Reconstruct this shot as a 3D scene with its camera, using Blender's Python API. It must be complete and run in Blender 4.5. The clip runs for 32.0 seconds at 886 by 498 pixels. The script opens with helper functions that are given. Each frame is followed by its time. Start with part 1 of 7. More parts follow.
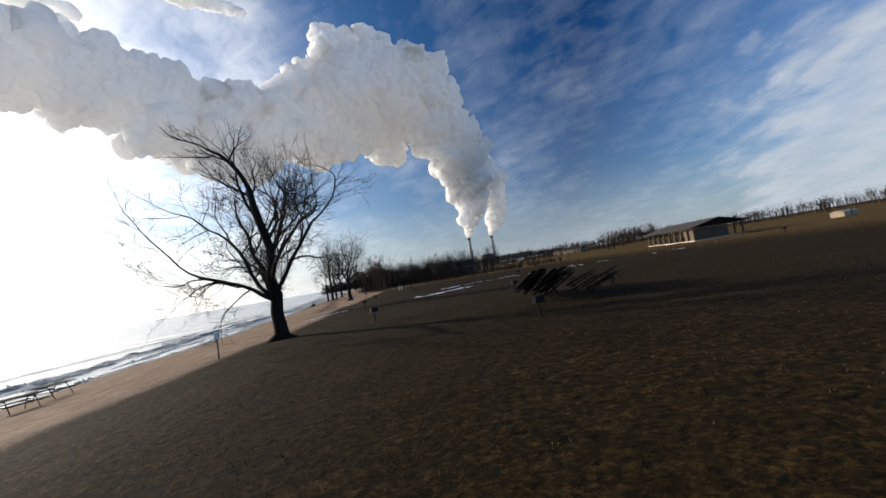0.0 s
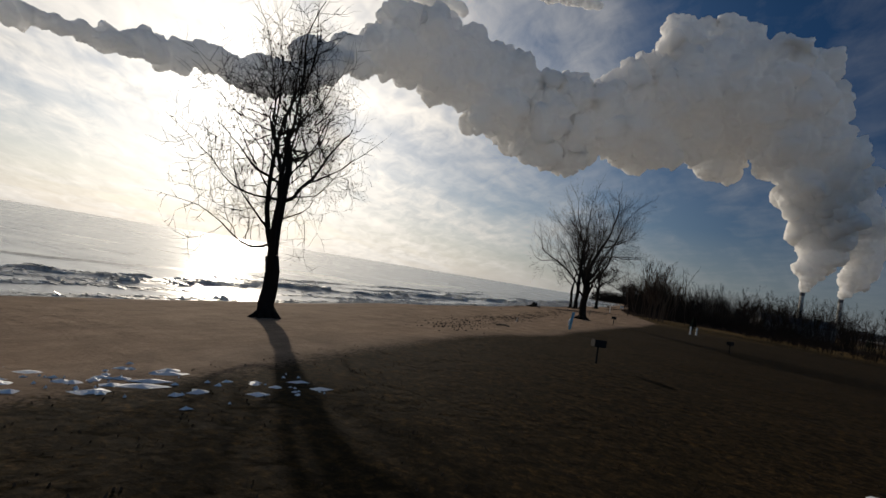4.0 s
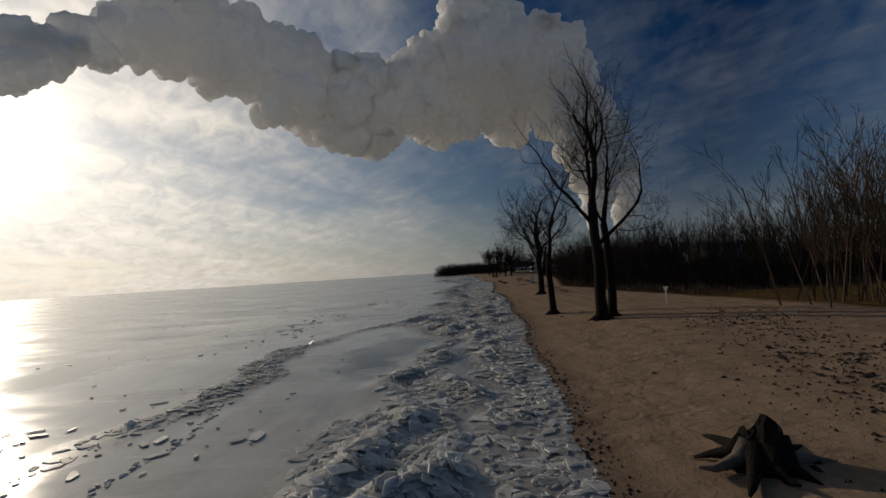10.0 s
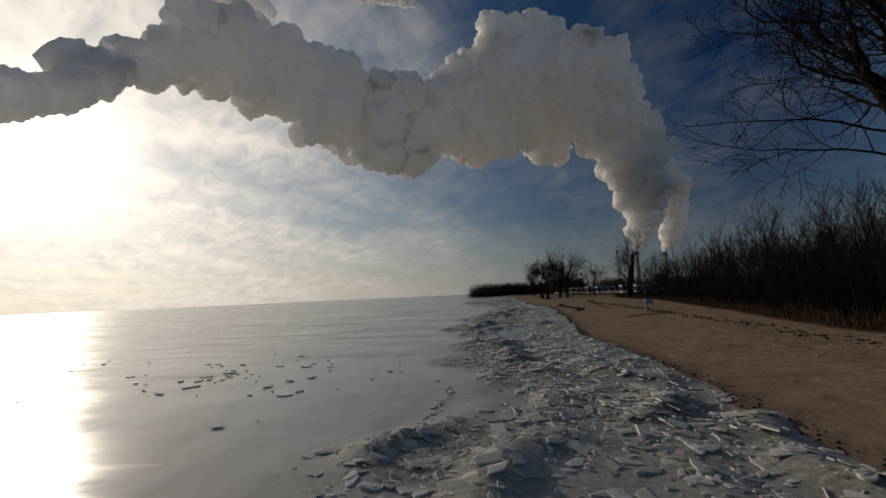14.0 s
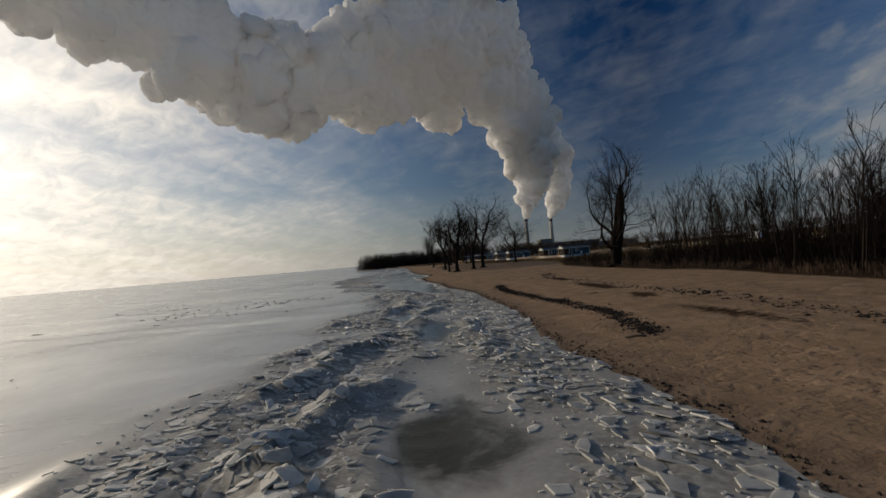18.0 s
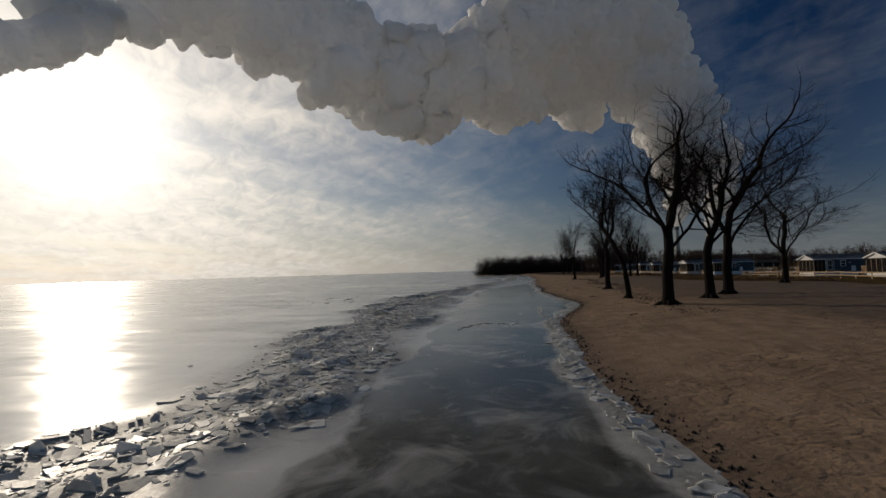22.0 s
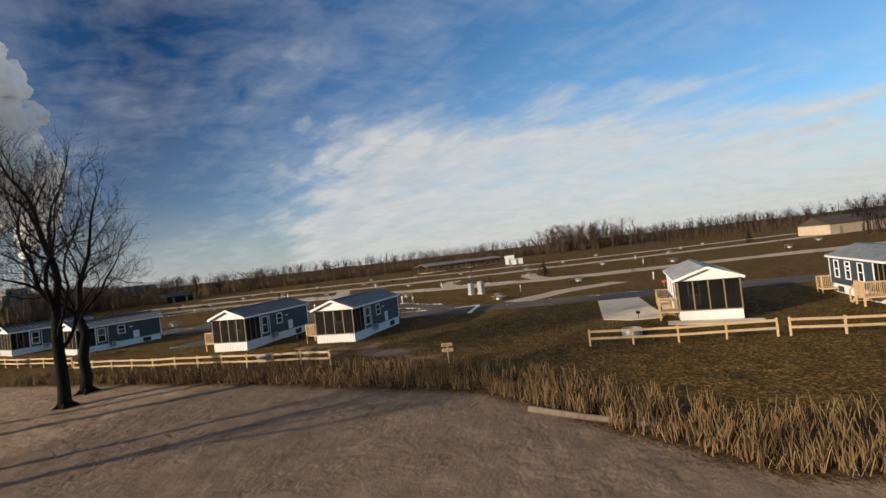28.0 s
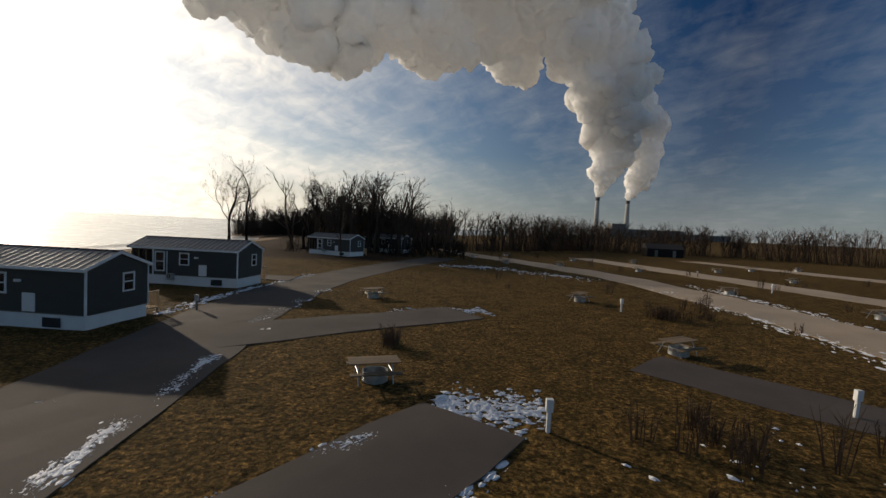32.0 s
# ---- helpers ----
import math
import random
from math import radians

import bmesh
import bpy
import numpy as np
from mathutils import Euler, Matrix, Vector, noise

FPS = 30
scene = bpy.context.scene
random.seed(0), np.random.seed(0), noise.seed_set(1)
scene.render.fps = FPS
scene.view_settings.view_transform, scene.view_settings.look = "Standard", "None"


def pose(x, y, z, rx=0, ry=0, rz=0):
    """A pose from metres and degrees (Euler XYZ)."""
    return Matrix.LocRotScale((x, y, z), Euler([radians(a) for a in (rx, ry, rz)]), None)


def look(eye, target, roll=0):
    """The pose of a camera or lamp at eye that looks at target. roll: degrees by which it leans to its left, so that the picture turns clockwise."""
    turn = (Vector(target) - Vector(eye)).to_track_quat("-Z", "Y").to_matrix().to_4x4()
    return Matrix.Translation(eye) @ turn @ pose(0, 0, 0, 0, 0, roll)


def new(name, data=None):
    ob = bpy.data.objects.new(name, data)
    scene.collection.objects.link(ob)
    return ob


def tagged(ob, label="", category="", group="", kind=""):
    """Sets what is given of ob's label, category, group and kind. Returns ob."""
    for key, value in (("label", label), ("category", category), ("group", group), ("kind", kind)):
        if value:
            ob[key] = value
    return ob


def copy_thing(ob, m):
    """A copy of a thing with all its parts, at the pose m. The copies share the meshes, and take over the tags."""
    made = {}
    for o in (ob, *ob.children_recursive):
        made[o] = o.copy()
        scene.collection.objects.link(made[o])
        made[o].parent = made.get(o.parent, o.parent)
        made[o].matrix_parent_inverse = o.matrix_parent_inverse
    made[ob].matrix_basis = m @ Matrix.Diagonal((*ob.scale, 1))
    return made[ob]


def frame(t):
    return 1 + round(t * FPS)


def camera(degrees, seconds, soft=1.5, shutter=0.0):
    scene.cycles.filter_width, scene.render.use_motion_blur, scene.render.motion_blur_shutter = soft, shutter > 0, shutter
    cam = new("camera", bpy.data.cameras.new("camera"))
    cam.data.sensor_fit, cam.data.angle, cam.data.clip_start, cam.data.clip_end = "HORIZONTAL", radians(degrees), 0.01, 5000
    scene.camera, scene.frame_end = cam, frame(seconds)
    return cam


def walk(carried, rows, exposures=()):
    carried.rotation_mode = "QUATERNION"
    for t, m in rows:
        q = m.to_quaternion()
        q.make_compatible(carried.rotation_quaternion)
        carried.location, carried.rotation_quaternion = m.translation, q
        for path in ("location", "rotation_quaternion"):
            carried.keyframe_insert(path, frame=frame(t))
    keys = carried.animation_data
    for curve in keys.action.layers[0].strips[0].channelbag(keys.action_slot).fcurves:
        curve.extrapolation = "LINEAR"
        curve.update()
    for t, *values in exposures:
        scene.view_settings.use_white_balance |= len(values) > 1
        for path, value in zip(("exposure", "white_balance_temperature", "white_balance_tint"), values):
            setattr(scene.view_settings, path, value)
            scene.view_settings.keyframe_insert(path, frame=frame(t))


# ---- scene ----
cam = camera(89.1, 32.0)

PATH = [
    (0, (2.021, -71.374, 4.202), (2.429, -69.418, 4.3), -9.5),
    (0.5, (2.438, -63.674, 4.051), (2.918, -61.738, 4.184), -3.5),
    (1, (3.392, -57.107, 3.961), (3.972, -55.198, 4.097), -2.6),
    (1.5, (4.722, -50.539, 3.886), (5.258, -48.618, 4.031), -0.1),
    (2, (5.529, -44.038, 4.031), (5.903, -42.078, 4.17), 2.9),
    (2.5, (5.965, -36.676, 4.083), (5.994, -34.68, 4.198), 5.4),
    (3, (6.374, -30.351, 4.078), (5.961, -28.396, 4.16), 8.8),
    (3.5, (6.527, -25.053, 3.979), (5.783, -23.197, 4.011), 11.3),
    (5.5, (-0.833, -4.806, 3.967), (-1.568, -2.974, 4.293), 5.9),
    (6, (-4.176, 1.53, 4.509), (-4.887, 3.381, 4.771), 4.3),
    (6.5, (-7.497, 8.152, 5.212), (-7.917, 10.095, 5.433), -2.6),
    (7, (-10.199, 14.609, 5.679), (-10.243, 16.601, 5.853), -9.5),
    (7.5, (-12.202, 20.741, 5.722), (-12.071, 22.727, 5.922), -9.5),
    (8, (-13.104, 26.884, 5.33), (-13.145, 28.864, 5.612), -1.6),
    (8.5, (-13.558, 33.038, 4.937), (-13.831, 35.005, 5.17), 6.4),
    (9, (-14.481, 38.874, 4.674), (-14.686, 40.858, 4.823), 2.8),
    (9.5, (-15.731, 45.078, 4.633), (-15.808, 47.071, 4.784), -2.2),
    (10, (-15.94, 51.417, 4.817), (-15.998, 53.413, 4.92), -3.7),
    (10.5, (-16.068, 57.896, 4.73), (-16.177, 59.892, 4.789), -2.2),
    (11, (-15.883, 64.771, 4.603), (-16.123, 66.755, 4.678), -0.2),
    (11.5, (-15.884, 72.032, 4.14), (-16.084, 74.02, 4.222), -3.1),
    (12, (-15.985, 79.274, 3.589), (-16.191, 81.257, 3.755), -1.9),
    (12.5, (-16.02, 85.943, 3.235), (-16.268, 87.919, 3.421), -1.2),
    (13, (-16.045, 92.805, 3.231), (-16.29, 94.778, 3.448), -0.9),
    (13.5, (-16.232, 99.903, 3.464), (-16.476, 101.878, 3.671), -1.1),
    (14, (-16.208, 106.887, 3.817), (-16.422, 108.865, 4.021), -2.6),
    (14.5, (-15.701, 114.437, 4.523), (-15.799, 116.427, 4.706), -6.8),
    (16.5, (-15.442, 140.758, 3.71), (-15.442, 142.757, 3.776), -2.1),
    (17, (-15.084, 147.957, 3.731), (-14.977, 149.953, 3.794), -3.9),
    (17.5, (-14.382, 155.288, 3.944), (-14.155, 157.275, 3.998), -5.4),
    (18, (-13.149, 162.986, 4.113), (-12.912, 164.971, 4.157), -4.9),
    (18.5, (-11.577, 171.071, 4.164), (-11.45, 173.066, 4.226), -3.1),
    (19, (-9.775, 179.207, 4.252), (-9.803, 181.206, 4.306), -0.9),
    (19.5, (-8.358, 187.257, 4.458), (-8.528, 189.25, 4.497), 0.3),
    (20, (-7.427, 195.544, 4.414), (-7.702, 197.525, 4.444), 1.7),
    (20.5, (-7.107, 204.145, 4.369), (-7.491, 206.107, 4.386), 3.5),
    (21, (-7.369, 213.022, 4.345), (-7.784, 214.978, 4.36), 2.3),
    (21.5, (-8.122, 221.948, 4.2), (-8.489, 223.913, 4.254), 0.1),
    (22, (-9.312, 230.842, 4.027), (-9.642, 232.813, 4.126), -1.7),
    (22.5, (-10.265, 240.282, 4.103), (-10.54, 242.257, 4.25), -3.3),
    (23, (-11.217, 249.577, 4.374), (-11.485, 251.549, 4.568), -2.8),
    (23.5, (-12.202, 258.828, 4.651), (-12.46, 260.804, 4.823), -1.5),
    (24, (-12.868, 266.963, 5.109), (-13.127, 268.941, 5.243), -1.3),
    (24.5, (-13.832, 274.998, 5.7), (-14.092, 276.98, 5.782), -1.2),
    (25, (-14.91, 283.281, 6.408), (-14.878, 285.28, 6.463), -3.2),
    (25.5, (-15.333, 291.71, 7.114), (-14.747, 293.622, 7.115), -7.1),
    (26, (-14.394, 299.878, 7.649), (-13.421, 301.625, 7.599), -9.8),
    (26.5, (-11.902, 307.417, 7.988), (-10.512, 308.851, 7.88), -11.8),
    (28.5, (13.639, 328.515, 7.884), (15.473, 329.31, 7.937), -5.2),
    (29, (22.859, 331.947, 8.286), (24.668, 332.8, 8.336), -2.1),
    (29.5, (31.973, 335.116, 8.339), (33.608, 336.267, 8.365), 4.9),
    (30, (40.612, 338.73, 7.942), (41.868, 340.286, 7.928), 10.1),
    (30.5, (48.071, 343.382, 7.566), (48.812, 345.238, 7.485), 11.0),
    (31, (53.923, 349.03, 7.423), (54.137, 351.015, 7.303), 9.9),
    (31.5, (57.91, 356.171, 7.207), (57.808, 358.164, 7.077), 7.3),
    (32, (60.082, 363.708, 6.934), (60.033, 365.705, 6.841), 2.6),
]
EXPOSURES = [(t, stops, kelvin, 10) for t, stops, kelvin in (
    (0.0, 0.15, 6450), (1.5, 0.25, 6450), (3.0, -0.8, 6750), (3.5, -1.0, 6800), (5.5, -1.5, 7050), (6.5, -1.45, 7050), (8.0, -1.25, 7050), (9.0, -1.5, 7050), (14.5, -1.5, 7150), (17.0, -1.3, 7150), (18.0, -1.15, 7150),
    (19.0, -1.3, 7150), (20.5, -1.5, 7050), (24.5, -1.55, 7000), (25.3, -1.1, 6900), (26.0, -0.2, 6850), (28.5, 0.25, 7600), (30.0, 0.3, 7600), (31.0, -0.35, 7350), (32.0, -0.7, 7350))]
walk(cam, [(t, look(eye, target, roll)) for t, eye, target, roll in PATH], EXPOSURES)

# ---- sky, sun ----
SUN_AZ, SUN_EL = radians(48.3), radians(15.4)          # left of +y, above the horizon
SUN = Vector((-math.sin(SUN_AZ) * math.cos(SUN_EL), math.cos(SUN_AZ) * math.cos(SUN_EL), math.sin(SUN_EL)))


def build_world():
    world = bpy.data.worlds.new("sky")
    scene.world = world
    world.use_nodes = True
    nt = world.node_tree
    nt.nodes.clear()
    N = lambda kind: nt.nodes.new(kind)
    L = nt.links.new

    def math_node(op, a, b=None, clamp=False):
        n = N("ShaderNodeMath")
        n.operation, n.use_clamp = op, clamp
        for i, v in enumerate((a, b)):
            if v is None:
                continue
            if isinstance(v, (int, float)):
                n.inputs[i].default_value = v
            else:
                L(v, n.inputs[i])
        return n.outputs[0]

    def ramp(v, *stops):
        n = N("ShaderNodeValToRGB")
        el = n.color_ramp.elements
        while len(el) < len(stops):
            el.new(0.5)
        for e, (p, c) in zip(el, stops):
            e.position, e.color = p, (*c, 1) if isinstance(c, tuple) else (c, c, c, 1)
        L(v, n.inputs[0])
        return n.outputs[0]

    def mix(f, a, b):
        n = N("ShaderNodeMix")
        n.data_type = "RGBA"
        for i, v in ((0, f), (6, a), (7, b)):
            if isinstance(v, (int, float)):
                n.inputs[i].default_value = v
            elif isinstance(v, tuple):
                n.inputs[i].default_value = (*v, 1)
            else:
                L(v, n.inputs[i])
        return n.outputs[2]

    def noise_tex(vec, scale, detail, rough=0.55, dist=0.0):
        n = N("ShaderNodeTexNoise")
        n.inputs["Scale"].default_value, n.inputs["Detail"].default_value = scale, detail
        n.inputs["Roughness"].default_value, n.inputs["Distortion"].default_value = rough, dist
        L(vec, n.inputs["Vector"])
        return n.outputs["Fac"]

    sky = N("ShaderNodeTexSky")
    sky.sky_type, sky.sun_disc = "NISHITA", False
    sky.sun_elevation, sky.sun_rotation = SUN_EL, -SUN_AZ
    sky.air_density, sky.dust_density, sky.ozone_density = 1.0, 0.7, 4.5
    tc = N("ShaderNodeTexCoord")
    sep = N("ShaderNodeSeparateXYZ")
    L(tc.outputs["Generated"], sep.inputs[0])
    x, y, z = sep.outputs
    up = math_node("ADD", math_node("MAXIMUM", z, 0.0), 0.2)
    flat = N("ShaderNodeCombineXYZ")
    L(math_node("DIVIDE", x, up), flat.inputs[0])
    L(math_node("DIVIDE", y, up), flat.inputs[1])

    def laid(sx, sy, off=(0, 0, 0), rot=20):
        """Turned so that the streaks run towards one bearing, then stretched along it."""
        q = flat.outputs[0]
        for turn, size, by in ((rot, (1, 1, 1), (0, 0, 0)), (0, (sx, sy, 1), off)):
            m = N("ShaderNodeMapping")
            m.inputs["Rotation"].default_value = (0, 0, radians(turn))
            m.inputs["Scale"].default_value, m.inputs["Location"].default_value = size, by
            L(q, m.inputs[0])
            q = m.outputs[0]
        return q

    # how near a direction lies to the sun
    dot = N("ShaderNodeVectorMath")
    dot.operation = "DOT_PRODUCT"
    dot.inputs[1].default_value = SUN
    L(tc.outputs["Generated"], dot.inputs[0])
    near = math_node("MAXIMUM", dot.outputs["Value"], 0.0)
    wide = math_node("POWER", near, 4.0)
    tight = math_node("POWER", near, 260.0)

    wisp = noise_tex(laid(1.3, 0.45), 1.25, 8, 0.6, 0.35)
    rows = noise_tex(laid(3.2, 1.4, (3.1, 0.4, 0)), 1.5, 6, 0.55, 0.5)
    broad = noise_tex(laid(0.6, 0.3, (1.7, 5.2, 0)), 1.1, 4, 0.5)
    puffs = noise_tex(laid(1.5, 0.8, (0.6, 2.4, 0)), 2.6, 8, 0.58, 0.2)
    amount = math_node("ADD", math_node("MULTIPLY", wisp, 0.65), math_node("MULTIPLY", rows, 0.35))
    amount = math_node("ADD", amount, math_node("MULTIPLY", math_node("SUBTRACT", broad, 0.5), 0.6))
    amount = math_node("ADD", amount, math_node("MULTIPLY", math_node("POWER", near, 3.0), 0.36))
    ripple = noise_tex(laid(3.0, 5.0, (0.3, 1.9, 0), 50), 1.7, 7, 0.6, 0.6)
    amount = math_node("ADD", amount, math_node("MULTIPLY", math_node("SUBTRACT", ripple, 0.5), 0.34))
    thin = ramp(amount, (0.44, 0.0), (0.60, 0.17), (0.76, 0.45), (0.90, 0.9))
    # a bank of small heaped clouds inland, away from the sun
    fx, fy = math_node("DIVIDE", x, up), math_node("DIVIDE", y, up)
    jag = math_node("MULTIPLY", math_node("SUBTRACT", puffs, 0.5), 2.6)
    front = math_node("SUBTRACT", math_node("ADD", fx, math_node("MULTIPLY", fy, 0.45)), 1.95)
    flank = math_node("SUBTRACT", math_node("MULTIPLY", fx, 1.03), fy)
    b1 = math_node("ADD", math_node("DIVIDE", front, 0.55), jag, True)
    b2 = math_node("ADD", math_node("DIVIDE", flank, 0.5), jag, True)
    body = ramp(puffs, (0.25, 0.45), (0.6, 0.88))
    bank = math_node("MULTIPLY", math_node("MULTIPLY", b1, b2), body)
    cover = math_node("MAXIMUM", thin, bank)
    haze = ramp(z, (0.0, 0.85), (0.05, 0.55), (0.16, 0.16), (0.4, 0.0))
    fleece = math_node("ADD", math_node("MULTIPLY", ripple, 0.6), math_node("MULTIPLY", wisp, 0.4))
    cloud = mix(math_node("ADD", math_node("MULTIPLY", wide, 0.75), 0.25), mix(wide, (0.35, 0.38, 0.42), (1.62, 1.54, 1.43)), ramp(fleece, (0.36, (0.5, 0.54, 0.6)), (0.5, (0.86, 0.88, 0.9)), (0.64, (1.1, 1.09, 1.08))))
    cloud.node.blend_type = "MULTIPLY"
    glow = N("ShaderNodeVectorMath")
    glow.operation = "SCALE"
    glow.inputs[0].default_value = (1.0, 0.975, 0.94)
    soft = math_node("MULTIPLY", math_node("POWER", near, 24.0), 0.55)
    L(math_node("ADD", math_node("MULTIPLY", tight, 2.6), soft), glow.inputs["Scale"])
    blue = N("ShaderNodeVectorMath")
    blue.operation = "SCALE"
    side = math_node("MULTIPLY", math_node("ADD", dot.outputs["Value"], 1.0), 0.5)
    deep = mix(1.0, sky.outputs[0], ramp(side, (0.28, (0.75, 1.15, 1.3)), (0.45, (0.40, 0.74, 1.0)), (0.62, (0.085, 0.25, 0.42)), (0.78, (0.28, 0.46, 0.60)), (0.95, (1.0, 1.0, 1.0))))
    deep.node.blend_type = "MULTIPLY"
    L(deep, blue.inputs[0])
    blue.inputs["Scale"].default_value = 0.085
    hazed = mix(haze, blue.outputs[0], mix(wide, (0.26, 0.29, 0.32), (1.45, 1.36, 1.24)))
    drawn = mix(cover, hazed, cloud)
    total = N("ShaderNodeVectorMath")
    total.operation = "ADD"
    L(drawn, total.inputs[0])
    L(glow.outputs[0], total.inputs[1])
    bg = N("ShaderNodeBackground")
    bg.inputs["Strength"].default_value = 1.5
    L(total.outputs[0], bg.inputs[0])
    out = N("ShaderNodeOutputWorld")
    L(bg.outputs[0], out.inputs[0])


build_world()
lamp = bpy.data.lights.new("sun", "SUN")
lamp.energy, lamp.angle, lamp.color = 4.6, radians(0.8), (1.0, 0.90, 0.77)
new("sun", lamp).matrix_world = look(tuple(SUN * 100), (0, 0, 0))

# ---- materials ----
def nodes_of(name):
    m = bpy.data.materials.new(name)
    m.use_nodes = True
    return m, m.node_tree, m.node_tree.nodes["Principled BSDF"]


def tex(nt, scale, detail=5, rough=0.55, dist=0.0, vec=None, stretch=None):
    n = nt.nodes.new("ShaderNodeTexNoise")
    n.inputs["Scale"].default_value, n.inputs["Detail"].default_value = scale, detail
    n.inputs["Roughness"].default_value, n.inputs["Distortion"].default_value = rough, dist
    if vec is None:
        vec = nt.nodes.new("ShaderNodeTexCoord").outputs["Object"]
    if stretch:
        mp = nt.nodes.new("ShaderNodeMapping")
        mp.inputs["Scale"].default_value = stretch
        nt.links.new(vec, mp.inputs[0])
        vec = mp.outputs[0]
    nt.links.new(vec, n.inputs["Vector"])
    return n.outputs["Fac"]


def ramp(nt, v, *stops):
    n = nt.nodes.new("ShaderNodeValToRGB")
    el = n.color_ramp.elements
    while len(el) < len(stops):
        el.new(0.5)
    for e, (p, c) in zip(el, stops):
        e.position, e.color = p, (*c, 1) if isinstance(c, tuple) else (c, c, c, 1)
    nt.links.new(v, n.inputs[0])
    return n.outputs[0]


def blend(nt, f, a, b, how="MIX"):
    n = nt.nodes.new("ShaderNodeMix")
    n.data_type, n.blend_type = "RGBA", how
    for i, v in ((0, f), (6, a), (7, b)):
        if isinstance(v, (int, float)):
            n.inputs[i].default_value = v
        elif isinstance(v, tuple):
            n.inputs[i].default_value = (*v, 1)
        else:
            nt.links.new(v, n.inputs[i])
    return n.outputs[2]


def bump(nt, bsdf, height, strength=0.3, distance=0.02):
    n = nt.nodes.new("ShaderNodeBump")
    n.inputs["Strength"].default_value, n.inputs["Distance"].default_value = strength, distance
    nt.links.new(height, n.inputs["Height"])
    nt.links.new(n.outputs[0], bsdf.inputs["Normal"])


def plain(name, base, rough=0.7, var=0.18, scale=3.0, fine=40.0, metal=0.0, relief=0.2, depth=0.01, stretch=None, spec=0.5, each=0.0):
    """Paint, wood, metal or bark: a base colour with broad stains, fine grain and a small relief."""
    m, nt, b = nodes_of(name)
    lo, hi = tuple(c * (1 - var) for c in base), tuple(min(1, c * (1 + var)) for c in base)
    c = ramp(nt, tex(nt, scale, 4, stretch=stretch), (0.3, lo), (0.7, hi))
    g = tex(nt, fine, 3, stretch=stretch)
    c = blend(nt, 0.35, c, ramp(nt, g, (0.35, lo), (0.65, hi)))
    if each:
        info = nt.nodes.new("ShaderNodeObjectInfo")
        c = blend(nt, 1.0, c, ramp(nt, info.outputs["Random"], (0.0, 1 - each), (1.0, 1 + each)), "MULTIPLY")
    nt.links.new(c, b.inputs["Base Color"])
    b.inputs["Roughness"].default_value, b.inputs["Metallic"].default_value = rough, metal
    b.inputs["Specular IOR Level"].default_value = spec
    if relief:
        bump(nt, b, g, relief, depth)
    return m


